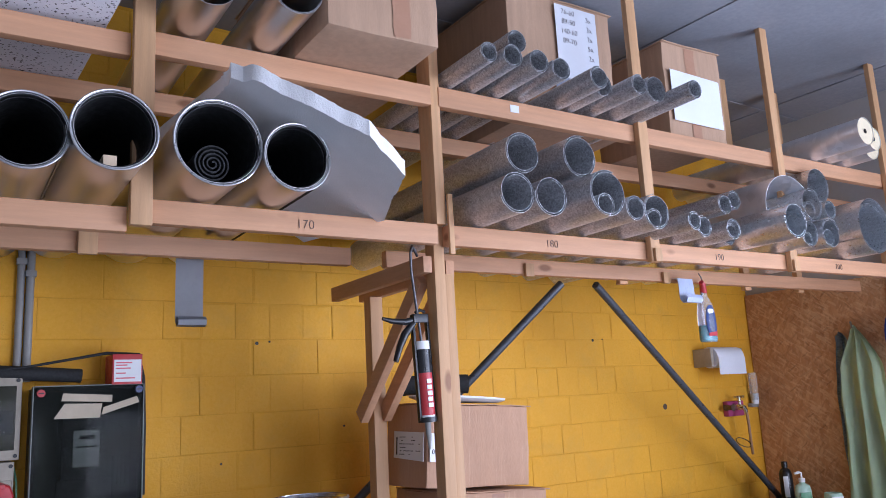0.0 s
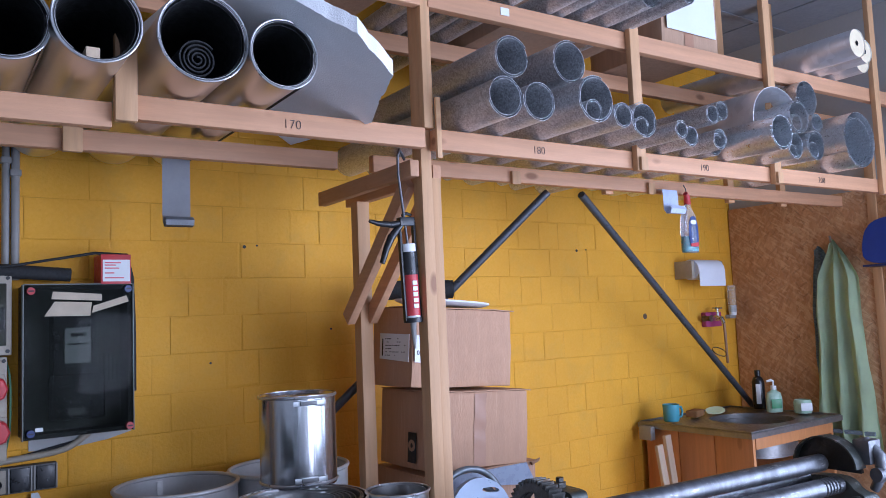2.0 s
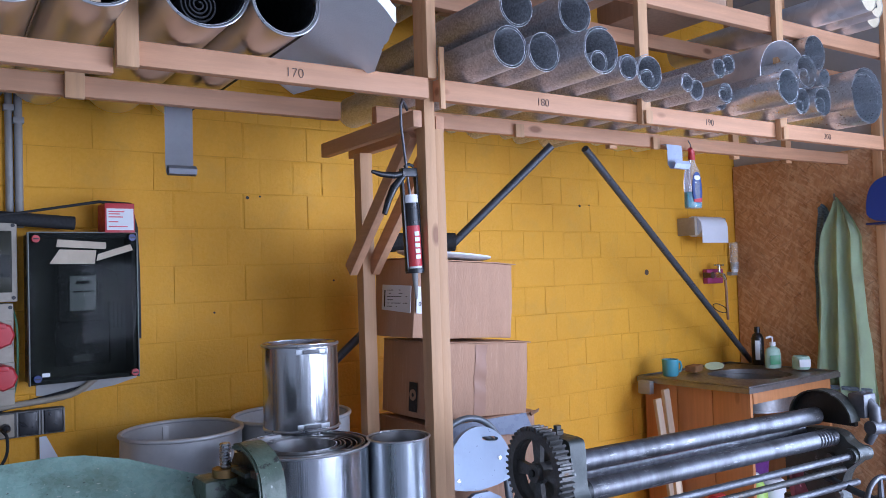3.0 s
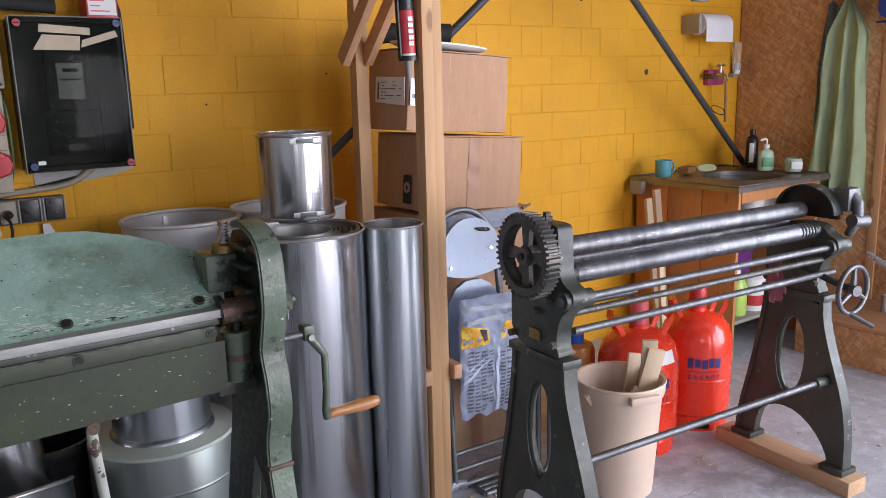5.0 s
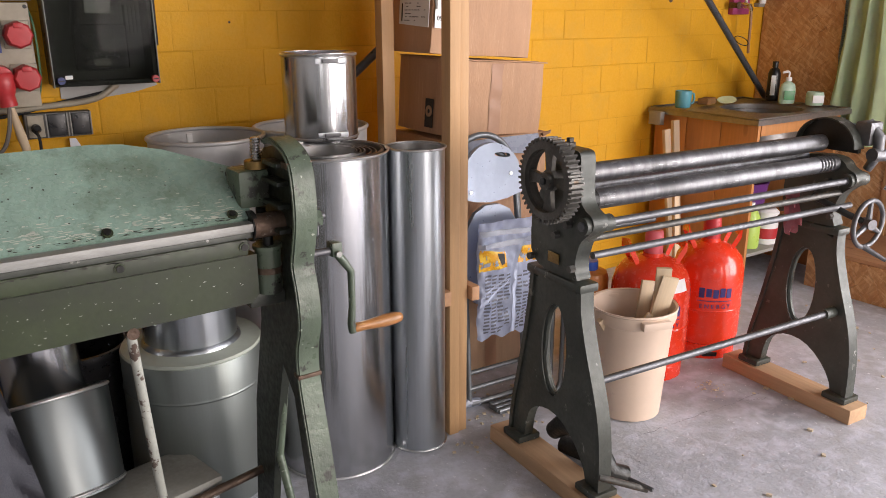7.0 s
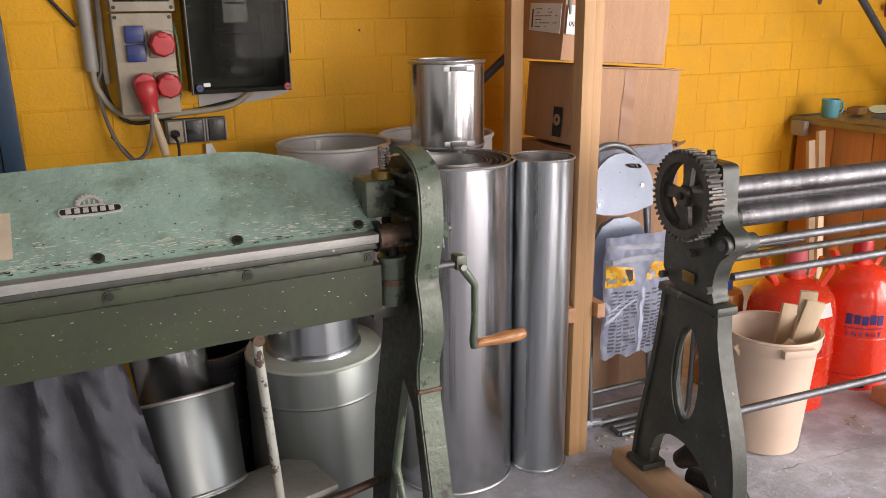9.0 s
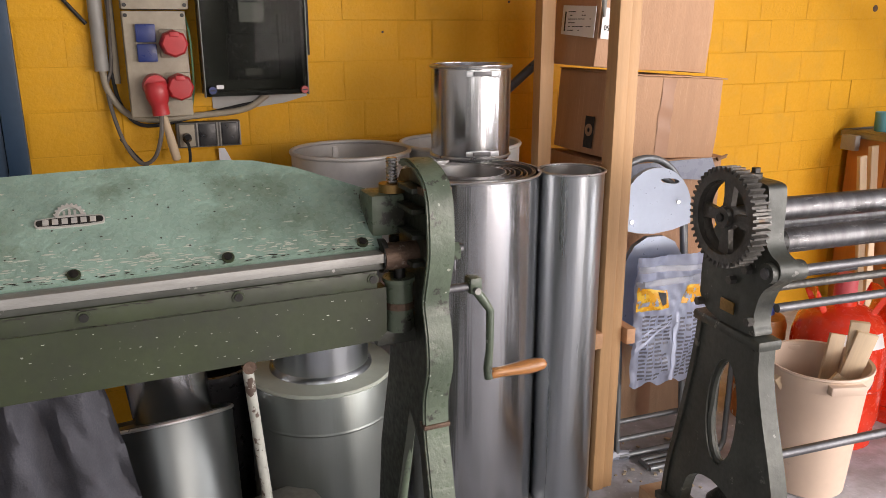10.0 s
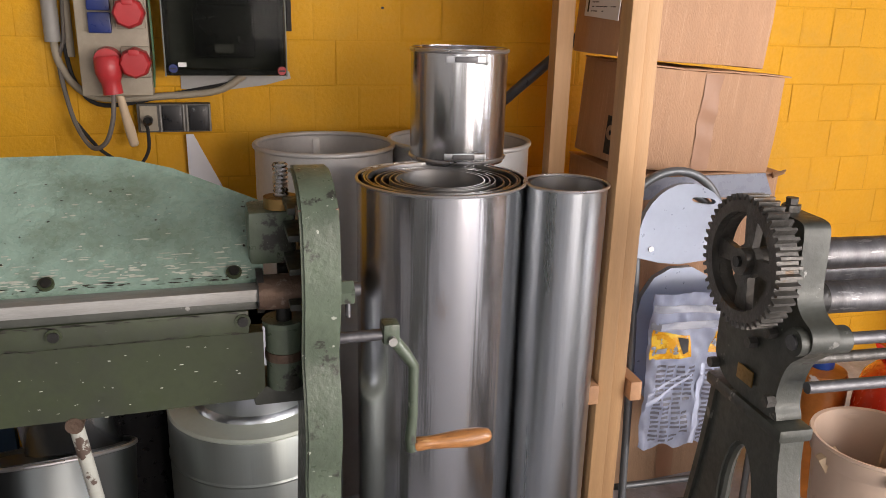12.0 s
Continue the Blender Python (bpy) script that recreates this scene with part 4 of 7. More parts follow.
fold("handle_pin", sweep(B(), [(0.773, 1.570, 0.641), (0.779, 1.570, 0.641)], 0.004, 8), M_BLACKOIL, "", crank)
# brace rods
rod = fold("brace_rod", sweep(B(), [(0.116, 1.566, 0.75), (0.134, 1.60, 0.55), (0.152, 1.63, 0.35), (0.17, 1.66, 0.16)], 0.0105, 12),
           surface("chipped_white_rod", (0.40, 0.41, 0.36), 0.5, 0, 0.2, 10.0, 90.0, 0.4, wear=(0.09, 0.06, 0.045), wear_scale=32.0, wear_at=0.54), "chipped white steel brace rod")
fold("rod_eye", sweep(B(), [(0.117, 1.546, 0.760), (0.117, 1.572, 0.760)], 0.013, 12), M_RUST, "", rod)
fold("tie_rod", sweep(B(), [(0.473, 1.80, 0.19), (0.25, 1.78, 0.17), (-0.3, 1.72, 0.13), (-1.30, 1.66, 0.1)], 0.012, 12), M_RUST)
fold("side_frame", plate(B(), web, [], side, -1.372, -1.350), M_DKGREEN, "dark green cast side frame")

# dark cloth hanging from the apron
bm = B()
nx, nz = 120, 60
grid = []
for j in range(nz + 1):
    row = []
    for i in range(nx + 1):
        s, d = i / nx, j / nz
        x = -0.95 + 0.80 * s + 0.11 * d * s * s + 0.012 * d * noise.noise(Vector((s * 9, d * 3, 6)))
        fold_ = math.sin(s * 52 + 2.2 * d * s + 5.0 * noise.noise(Vector((s * 5, d * 1.3, 1))))
        y = 1.65 + (0.014 + 0.026 * d) * (abs(fold_) ** 0.6 * (1 if fold_ > 0 else -1))
        y += 0.060 * d * noise.noise(Vector((s * 9 + d * 2, d * 2.4, 4))) - 0.030 * abs(noise.noise(Vector((s * 15 - d * 4, d * 5, 3)))) + 0.010 * noise.noise(Vector((s * 34, d * 17, 0))) - 0.05 * d
        row.append(bm.verts.new((x, y, 0.775 - 0.60 * d + 0.02 * math.sin(s * 9))))
    grid.append(row)
for j in range(nz):
    for i in range(nx):
        bm.faces.new((grid[j][i], grid[j][i + 1], grid[j + 1][i + 1], grid[j + 1][i]))
bmesh.ops.solidify(bm, geom=bm.faces[:], thickness=0.003)
solid("work_cloth", bm, M_CLOTH, Matrix(), "grey work cloth hanging in folds under the folding machine", "cloth")

# ---- plate rolling machine ----
RM = pose(1.29, 1.50, 0, 0, 0, -4.6)
roller_machine = thing("rolling_machine", RM, "old cast-iron plate rolling machine on two timber sleepers", "rolling machine")
RL = 1.13                                    # from frame to frame


def rolls(name, bm, mat, label="", parent=None):
    return part(name, bm, mat, parent or roller_machine, label)


base_z = 0.058
for x in (0.0, RL):
    # sleeper under each foot
    rolls("sleeper", box(B(), x - 0.050, x + 0.05, -0.33 if x == 0.0 else -0.245, 0.31, 0.0, base_z - 0.002, 0.004), M_SLEEPER, "pale pine sleeper")
    # lower stand with an oval window and an arch between the feet
    outer = [(0.235, base_z), (0.225, 0.17), (0.195, 0.30), (0.165, 0.45), (0.145, 0.58), (0.14, 0.645), (-0.078, 0.645), (-0.082, 0.58), (-0.112, 0.48), (-0.150, 0.38), (-0.178, 0.29), (-0.192, 0.19), (-0.195, base_z),
             (-0.145, base_z), (-0.125, 0.125), (-0.075, 0.185), (-0.01, 0.225), (0.06, 0.23), (0.12, 0.205), (0.150, 0.165), (0.165, base_z)]
    hole = arc(0.032, 0.428, 0.058, 0.148, 0, 360, 22)
    to = lambda u, v, w, x=x: (x + w, u, v)
    stand = rolls("stand", plate(B(), smooth_loop(outer, 1), [hole], to, -0.016, 0.016), M_CAST, "cast stand with an oval window")
    rim = [(x - 0.0, u, v) for u, v in hole]
    rolls("window_rim", sweep(B(), rim, 0.011, 8, closed=True), M_CAST, "", stand)
    for seg in (outer[6:13], outer[0:6]):
        bm = B()
        rr = []
        for _ in range(2):      # round the corners, keep the ends
            seg = [seg[0]] + [(p[0] * s + q[0] * (1 - s), p[1] * s + q[1] * (1 - s)) for p, q in zip(seg, seg[1:]) for s in (0.75, 0.25)] + [seg[-1]]
        for i, (u, v) in enumerate(seg):
            rr.append([bm.verts.new((x + a, u + k, v)) for a, k in ((-0.023, -0.008), (0.023, -0.008), (0.023, 0.008), (-0.023, 0.008))])
        for a, b in zip(rr, rr[1:]):
            for k in range(4):
                bm.faces.new((a[k], a[(k + 1) % 4], b[(k + 1) % 4], b[k]))
        bm.faces.new(rr[0])
        bm.faces.new(rr[-1])
        bmesh.ops.recalc_face_normals(bm, faces=bm.faces[:])
        rolls("edge_flange", bm, M_CAST, "", stand)
    for u in (-0.168, 0.20):
        rolls("foot", box(B(), x - 0.042, x + 0.042, u - 0.045, u + 0.045, base_z, base_z + 0.022, 0.006), M_CAST, "", stand)
    rolls("collar", box(B(), x - 0.034, x + 0.034, -0.095, 0.155, 0.645, 0.672, 0.009), M_CAST, "", stand)
    # upper housing
    up = [(0.142, 0.672), (0.148, 0.80), (0.135, 0.86), (0.09, 0.93), (0.085, 1.02), (0.055, 1.036), (0.0, 1.036), (-0.050, 1.036), (-0.062, 1.025), (-0.064, 0.98), (-0.066, 0.91), (-0.085, 0.882), (-0.122, 0.868), (-0.128, 0.838), (-0.105, 0.815), (-0.074, 0.79), (-0.058, 0.74), (-0.058, 0.70), (-0.068, 0.685), (-0.068, 0.672)]
    if x:                                    # the far housing ends under the rollers' guard
        up = [(0.142, 0.672), (0.148, 0.80), (0.135, 0.86), (0.10, 0.905), (0.02, 0.915), (-0.045, 0.915), (-0.075, 0.900)] + up[11:]
    housing = rolls("housing", plate(B(), smooth_loop(up, 2), [], to, -0.026, 0.024), M_CAST, "dark cast bearing housing")
    for u, v in ((0.13, 0.70), (-0.055, 0.71), (0.02, 0.79), (-0.03, 0.83)):
        rolls("housing_bolt", sweep(B(), [(x - 0.028, u, v), (x - 0.045, u, v)], 0.011, 6), M_GEAR, "", housing)
    rolls("boss", sweep(B(), [(x - 0.042, -0.098, 0.842), (x + 0.055, -0.098, 0.842)], 0.024, 20), M_CAST, "", housing)
    rolls("boss_pin", sweep(B(), [(x - 0.047, -0.098, 0.842), (x - 0.041, -0.098, 0.842)], 0.013, 16), M_WORNSTEEL, "", housing)
    if not x:
        rolls("top_bolt", sweep(B(), [(x, 0.018, 1.03), (x, 0.018, 1.048), (x, 0.018, 1.049), (x, 0.018, 1.060)], [0.017, 0.017, 0.011, 0.011], 6), M_GEAR, "", housing)
rolls("maker_plate", box(B(), -0.0335, -0.0305, 0.005, 0.055, 0.705, 0.735, 0.001), M_BRASS, "small tarnished brass plate")
# foot ledger rods: rollers and tie rods
rolls("roller", sweep(B(), [(0.035, 0.02, 0.955), (0.045, 0.02, 0.955), (0.06, 0.02, 0.955), (RL - 0.03, 0.02, 0.955)], [0.018, 0.024, 0.0285, 0.0285], 30), M_ROLLER, "ground steel roller")
pts, rs = [(0.035, -0.035, 0.893), (0.06, -0.035, 0.893)], [0.022, 0.0285]
for k in range(5):
    x = RL - 0.13 + k * 0.016
    pts += [(x, -0.035, 0.893), (x + 0.003, -0.035, 0.893), (x + 0.006, -0.035, 0.893), (x + 0.009, -0.035, 0.893)]
    rs += [0.0285, 0.0245, 0.0245, 0.0285]
pts.append((RL - 0.03, -0.035, 0.893))
rs.append(0.0285)
rolls("roller", sweep(B(), pts, rs, 30), M_ROLLER, "ground steel roller with wire grooves")
rolls("roller", sweep(B(), [(0.03, 0.085, 0.90), (RL - 0.03, 0.085, 0.90)], 0.0285, 30), M_ROLLER, "ground steel roller")
for y, z in ((0.02, 0.955), (-0.035, 0.893)):
    rolls("end_ring", sweep(B(), [(0.031, y, z), (0.046, y, z)], 0.0295, 24), M_BLACKOIL, "oily black roller end ring")
for y, z, r, mt in ((-0.098, 0.842, 0.011, M_WORNSTEEL), (-0.07, 0.795, 0.010, M_GEAR), (-0.098, 0.755, 0.0105, M_WORNSTEEL), (-0.11, 0.375, 0.0115, M_WORNSTEEL)):
    rolls("tie_rod", sweep(B(), [(0.0, y, z), (RL, y, z)], r, 16), mt)
rolls("adjusting_screw", sweep(B(), [(0.03, -0.02, 0.80), (0.30, -0.02, 0.80)], 0.008, 12), M_WORNSTEEL, "bare steel adjusting screw")
for y, z in ((-0.11, 0.375),):
    rolls("rod_boss", sweep(B(), [(RL - 0.022, y, z), (RL - 0.075, y, z)], 0.019, 14), M_CAST)
# spur gear outside the first housing
GX, GY, GZ = -0.075, 0.005, 0.952
gear_out = []
T = 46
for k in range(T):
    for f, r in ((0.0, 0.1065), (0.18, 0.1065), (0.32, 0.118), (0.62, 0.118), (0.78, 0.1065)):
        a = 2 * math.pi * (k + f) / T
        gear_out.append((GY + r * math.cos(a), GZ + r * math.sin(a)))
spokes = []
for q in range(4):
    a0 = 45 + 90 * q
    inner = [(GY + 0.030 * math.cos(radians(a0 + d)), GZ + 0.030 * math.sin(radians(a0 + d))) for d in (-22, 0, 22)]
    outer = [(GY + 0.086 * math.cos(radians(a0 + d)), GZ + 0.086 * math.sin(radians(a0 + d))) for d in (33, 16, 0, -16, -33)]
    spokes.append(inner + outer)
bm = B()
plate(bm, gear_out, [arc(GY, GZ, 0.087, 0.087, 0, 360, 40)], lambda u, v, w: (w, u, v), GX - 0.020, GX + 0.020)
gear = rolls("gear", bm, M_GEAR, "dark oily spur gear with four spokes")
bm = B()
plate(bm, arc(GY, GZ, 0.0885, 0.0885, 0, 360, 40), spokes, lambda u, v, w: (w, u, v), GX - 0.006, GX + 0.008)
rolls("spoke_disc", bm, M_GEAR, "", gear)
rolls("hub", sweep(B(), [(GX - 0.020, GY, GZ), (0.0, GY, GZ)], 0.024, 22), M_GEAR, "", gear)
rolls("hub_pin", sweep(B(), [(GX - 0.026, GY, GZ), (GX - 0.019, GY, GZ)], 0.010, 12), M_BLACKOIL, "", gear)
# far end: domed guard, clutch block, hand wheel and levers
bm = B()
plate(bm, [(0.125, 0.93), *arc(0.015, 0.945, 0.11, 0.092, 0, 180, 18), (-0.095, 0.93)], [], lambda u, v, w: (w, u, v), RL + 0.004, RL + 0.020)
guard = rolls("guard", bm, M_BLACKOIL, "rounded black gear guard")
rim = arc(0.015, 0.945, 0.113, 0.095, 0, 180, 18)
bm = B()
band = [[bm.verts.new((RL + a, 0.015 + (u - 0.015) * k, 0.945 + (v - 0.945) * k)) for a, k in ((-0.022, 0.95), (-0.022, 1.0), (0.030, 1.0), (0.030, 0.95))] for u, v in rim]
for p, q in zip(band, band[1:]):
    for k in range(4):
        bm.faces.new((p[k], p[(k + 1) % 4], q[(k + 1) % 4], q[k]))
bm.faces.new(band[0])
bm.faces.new(band[-1])
bmesh.ops.recalc_face_normals(bm, faces=bm.faces[:])
rolls("guard_rim", bm, M_CAST, "worn rounded rim", guard)
rolls("clutch_block", box(B(), RL + 0.02, RL + 0.09, -0.12, -0.06, 0.955, 1.035, 0.012), M_WORNSTEEL, "bright worn release catch")
rolls("release_arm", sweep(B(), [(RL + 0.055, -0.085, 1.03), (RL + 0.055, -0.130, 0.985), (RL + 0.055, -0.135, 0.93), (RL + 0.055, -0.105, 0.875)], [0.017, 0.020, 0.018, 0.015], 12), M_WORNSTEEL)
rolls("release_knob", sweep(B(), [(RL + 0.02, -0.135, 0.93), (RL + 0.09, -0.14, 0.925)], 0.022, 16), M_WORNSTEEL)
WX, WY, WZ = RL - 0.036, -0.193, 0.716
hw = lambda a, r: (WX + r * math.cos(a), WY, WZ + r * math.sin(a))
wheel = rolls("hand_wheel", sweep(B(), [hw(k * math.pi / 18, 0.078) for k in range(36)], 0.0085, 10, closed=True), M_WORNSTEEL, "bright spoked hand wheel")
for a in (90, 210, 330):
    rolls("wheel_spoke", sweep(B(), [(WX, WY, WZ), hw(radians(a), 0.077)], [0.011, 0.007], 8), M_WORNSTEEL, "", wheel)
rolls("wheel_hub", sweep(B(), [(WX - 0.004, WY - 0.018, WZ), (WX + 0.006, WY + 0.02, WZ)], 0.018, 14), M_WORNSTEEL, "", wheel)
rolls("wheel_shaft", sweep(B(), [(RL - 0.10, -0.02, 0.785), (WX - 0.02, WY + 0.06, WZ + 0.02), (WX, WY, WZ)], 0.011, 12), M_BLACKOIL)
rolls("wheel_crank", sweep(B(), [hw(radians(-100), 0.076), (WX + 0.03, WY - 0.06, WZ - 0.115)], [0.010, 0.007], 10), M_WORNSTEEL, "", wheel)
rolls("lever", sweep(B(), [(RL + 0.08, -0.16, 0.82), (RL + 0.11, -0.26, 0.76), (RL + 0.12, -0.31, 0.735)], [0.008, 0.014, 0.006], 10), M_CHROME)
rolls("foot_spindle", sweep(B(), [(-0.02, -0.20, 0.13), (0.10, -0.27, 0.09)], 0.010, 10), M_GEAR)
rolls("foot_handle", sweep(B(), [(0.075, -0.22, 0.105), (0.10, -0.29, 0.10)], 0.007, 8), M_WORNSTEEL)

# ---- rolls, drums and cans standing on the floor ----
def standing_roll(name, x, y, r, h, mat, label, turns, pitch, inner):
    root = thing(name, pose(x, y, 0), label, "sheet roll", "upright steel rolls")
    bm = spiral_sheet(B(), r, turns, pitch, h, 0.0018, 60)
    bmesh.ops.rotate(bm, verts=bm.verts[:], cent=(0, 0, 0), matrix=Matrix.Rotation(radians(90), 3, "X"))
    part("sheet", bm, mat, root)
    for i, (rr, t, p, dz) in enumerate(inner):
        bm = spiral_sheet(B(), rr, t, p, h - 0.002 + dz, 0.0032, 200 + 70 * i)
        bmesh.ops.rotate(bm, verts=bm.verts[:], cent=(0, 0, 0), matrix=Matrix.Rotation(radians(90), 3, "X"))
        part("inner_sheet", bm, M_STEEL, root)
    part("top_rim", sweep(B(), [(r * math.cos(a), r * math.sin(a), h - 0.002) for a in [k * math.pi / 24 for k in range(48)]], 0.0035, 8, closed=True), M_ALU, root, "bright rolled rim")
    part("bottom_rim", sweep(B(), [(r * math.cos(a), r * math.sin(a), 0.005) for a in [k * math.pi / 24 for k in range(48)]], 0.004, 8, closed=True), M_ALU, root, "bright rolled rim")
    return root


# the sheets are drawn from the top: the shape's front end lies at height 0, so turn it over
standing_roll("sheet_roll", 0.817, 2.055, 0.187, 1.0, M_STEELUP, "wide upright roll of bright steel sheet with more coils inside", 1.15, 0.002, ((0.178, 2.2, 0.006, 0.002), (0.158, 2.1, 0.014, -0.004), (0.122, 2.6, 0.012, -0.002)))
standing_roll("sheet_roll", 1.072, 1.955, 0.091, 1.0, M_ZINCUP, "slim upright roll of dull zinc sheet beside the post", 1.3, 0.002, ((0.083, 1.1, 0.001, -0.002),))


def spun_can(name, m, r, h, mat, label, category, clasp=True, lid=True, taper=0.0, group=""):
    """A sheet-metal can with rolled seams, and spring clasps on its rings."""
    root = thing(name, m, label, category, group)
    part("body", lathe(B(), [(r - 0.001 - taper, 0.0), (r - taper, 0.012), (r - taper * 0.5, h * 0.5), (r, h - 0.012), (r - 0.001, h), (r - 0.004, h), (r - 0.004, h - 0.02), (r - 0.006 - taper, 0.01)], 48, caps=False), mat, root)
    part("bottom", lathe(B(), [(0, 0.004), (r - 0.006 - taper, 0.004), (r - 0.006 - taper, 0.010), (0, 0.010)], 48, caps=False), M_SHADEIN if not lid else mat, root)
    for z, rr in ((0.010, r - taper), (h - 0.006, r)):
        ring = part("ring", sweep(B(), [(rr * math.cos(a), rr * math.sin(a), z) for a in [k * math.pi / 28 for k in range(56)]], 0.0045, 8, closed=True), M_ALU, root)
        if clasp:
            zc = z + (0.016 if z < h / 2 else -0.016)
            a = radians(clasp if clasp is not True else 250)
            mm = Matrix.Rotation(a, 4, "Z")
            part("clasp_plate", box(B(), rr, rr + 0.004, -0.050, 0.050, zc - 0.008, zc + 0.008, 0.0015, mm), M_DULLZINC, ring)
            part("clasp_lever", box(B(), rr + 0.004, rr + 0.011, -0.030, 0.022, zc - 0.006, zc + 0.006, 0.002, mm), M_WORNSTEEL, ring)
            part("clasp_wire", sweep(B(), [tuple(mm @ Vector(p)) for p in ((rr + 0.007, 0.02, zc + 0.008), (rr + 0.009, 0.045, zc + 0.009), (rr + 0.009, 0.045, zc - 0.009), (rr + 0.007, 0.02, zc - 0.008))], 0.0018, 6), M_CHROME, ring)
    if lid:
        part("lid", lathe(B(), [(0, h - 0.010), (r - 0.012, h - 0.010), (r - 0.008, h - 0.002), (r - 0.003, h - 0.002)], 48, caps=False), mat, root)
    return root


spun_can("steel_can", pose(0.923, 2.285, 0.995), 0.117, 0.272, M_STEELUP, "bright steel flue section with clasp rings standing on a roll", "flue section", 262, True)
# support for the can: the inner coil of the wide roll carries it
for x, y, r, label in ((0.630, 2.55, 0.186, "tall satin grey steel drum with a rolled rim"), (1.015, 2.56, 0.200, "tall satin grey steel drum behind the upright rolls")):
    root = thing("steel_drum", pose(x, y, 0), label, "drum", "grey drums along the wall")
    h = 1.0
    part("shell", lathe(B(), [(r - 0.004, 0.0), (r, 0.01), (r, h - 0.012), (r - 0.004, h - 0.012), (r - 0.004, 0.01)], 56, caps=False), M_DRUM, root)
    part("rim", sweep(B(), [(r * math.cos(a), r * math.sin(a), h - 0.006) for a in [k * math.pi / 32 for k in range(64)]], 0.007, 10, closed=True), M_DRUM, root, "rolled grey rim")
    part("bottom", lathe(B(), [(0, 0.02), (r - 0.005, 0.02)], 40), M_SHADEIN, root)
    part("seam", box(B(), -0.010, 0.010, r - 0.008, r - 0.004, 0.03, h - 0.02, 0.001), M_DRUM, root, "welded seam")
# pale drum with a stepped collar, under the folding machine
root = thing("stepped_drum", pose(0.400, 2.140, 0), "bright steel drum with a pale enamel shoulder and collar", "drum")
part("shell", lathe(B(), [(0.195, 0.0), (0.2, 0.008), (0.2, 0.455), (0.196, 0.462)], 56, caps=False), M_GREYSHELL, root)
part("shoulder", lathe(B(), [(0.198, 0.460), (0.2, 0.464), (0.196, 0.470), (0.145, 0.474), (0.138, 0.476)], 56, caps=False), M_WHITEDRUM, root, "pale enamel shoulder")
part("band", lathe(B(), [(0.2005, 0.352), (0.2025, 0.357), (0.2005, 0.362)], 56, caps=False), M_GREYSHELL, root)
part("collar", lathe(B(), [(0.142, 0.470), (0.140, 0.482), (0.132, 0.49), (0.131, 0.70), (0.127, 0.70), (0.126, 0.48)], 48, caps=False), M_ZINCUP, root, "bright steel collar")
part("lid", lathe(B(), [(0, 0.695), (0.126, 0.695)], 40), M_ZINC, root)
# leaning can, its steel darkened for shade under the machine, and its small neighbour
spun_can("steel_can", pose(-0.025, 1.945, 0.206, -23, -2, 0), 0.172, 0.258, M_SHADECAN, "shiny steel can, coloured dark for the shade under the machine, leaning on a box", "can", False, True, 0.012)
spun_can("steel_can", pose(0.010, 2.13, 0.345, 0, -6, 0), 0.100, 0.27, M_STEELUP, "small bright steel can behind the leaning can", "can", False, True, 0.0)
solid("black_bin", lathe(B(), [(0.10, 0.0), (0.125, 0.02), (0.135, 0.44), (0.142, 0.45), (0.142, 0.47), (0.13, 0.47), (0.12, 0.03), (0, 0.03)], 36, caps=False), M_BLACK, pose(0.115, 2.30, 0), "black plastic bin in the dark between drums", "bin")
tray = thing("tin_box", pose(0.13, 1.87, 0.0, 0, 0, 12), "flat grey tin box with a pale worn lid on the floor", "tin box")
part("body", box(B(), -0.20, 0.20, -0.10, 0.10, 0.0, 0.186, 0.022), M_ZINC, tray)
part("lid", box(B(), -0.206, 0.206, -0.105, 0.105, 0.172, 0.204, 0.012), M_BEIGEMACH, tray, "pale worn lid")
part("side_handle", sweep(B(), bend([(-0.03, -0.102, 0.10), (-0.028, -0.122, 0.102), (0.028, -0.122, 0.102), (0.03, -0.102, 0.10)], 4), 0.004, 8), M_CHROME, tray)
part("catch", sweep(B(), [(0.195, -0.02, 0.150), (0.212, -0.02, 0.158), (0.212, -0.02, 0.135)], 0.004, 8), M_CHROME, tray)
# white pointed offcut standing against the wall
solid("sheet_offcut", plate(B(), [(0, 0), (0.17, 0), (0.17, 0.02), (0.02, 0.34), (0.0, 0.34)], [], lambda u, v, w: (u, w, v), 0, 0.003), M_PAPER, pose(0.265, 2.855, 0.64), "white pointed sheet offcut standing against the wall", "offcut")
solid("crate", box(B(), 0.20, 0.50, 2.76, 2.86, 0.0, 0.638, 0.003), M_CARD, Matrix(), "cardboard carton against the wall behind the drums", "carton")

# ---- electrical boxes on the yellow wall ----
meter = thing("meter_cabinet", pose(0.39, WALL_Y, 1.16), "grey electricity meter box with a smoked clear lid", "meter box")
bm = B()
for a in ((-0.16, -0.148, 0, 0.475), (0.148, 0.16, 0, 0.475), (-0.1475, 0.1475, 0, 0.012), (-0.1475, 0.1475, 0.463, 0.475)):
    box(bm, a[0], a[1], -0.120, -0.001, a[2], a[3])
part("case", bm, M_BLACK, meter)
part("back", box(B(), -0.147, 0.147, -0.012, -0.002, 0.013, 0.462), surface("dark_dusty_plate", (0.13, 0.135, 0.115), 0.7, 0, 0.2, 9, 60, 0.1), meter, "dusty dark back plate")
lid = part("lid", box(B(), -0.162, 0.162, -0.130, -0.1215, -0.002, 0.477, 0.003), M_SMOKE, meter, "smoked clear plastic lid")
lid.visible_shadow = False
part("meter", box(B(), -0.072, 0.066, -0.085, -0.013, 0.045, 0.385, 0.012), M_BLACK, meter, "black electricity meter")
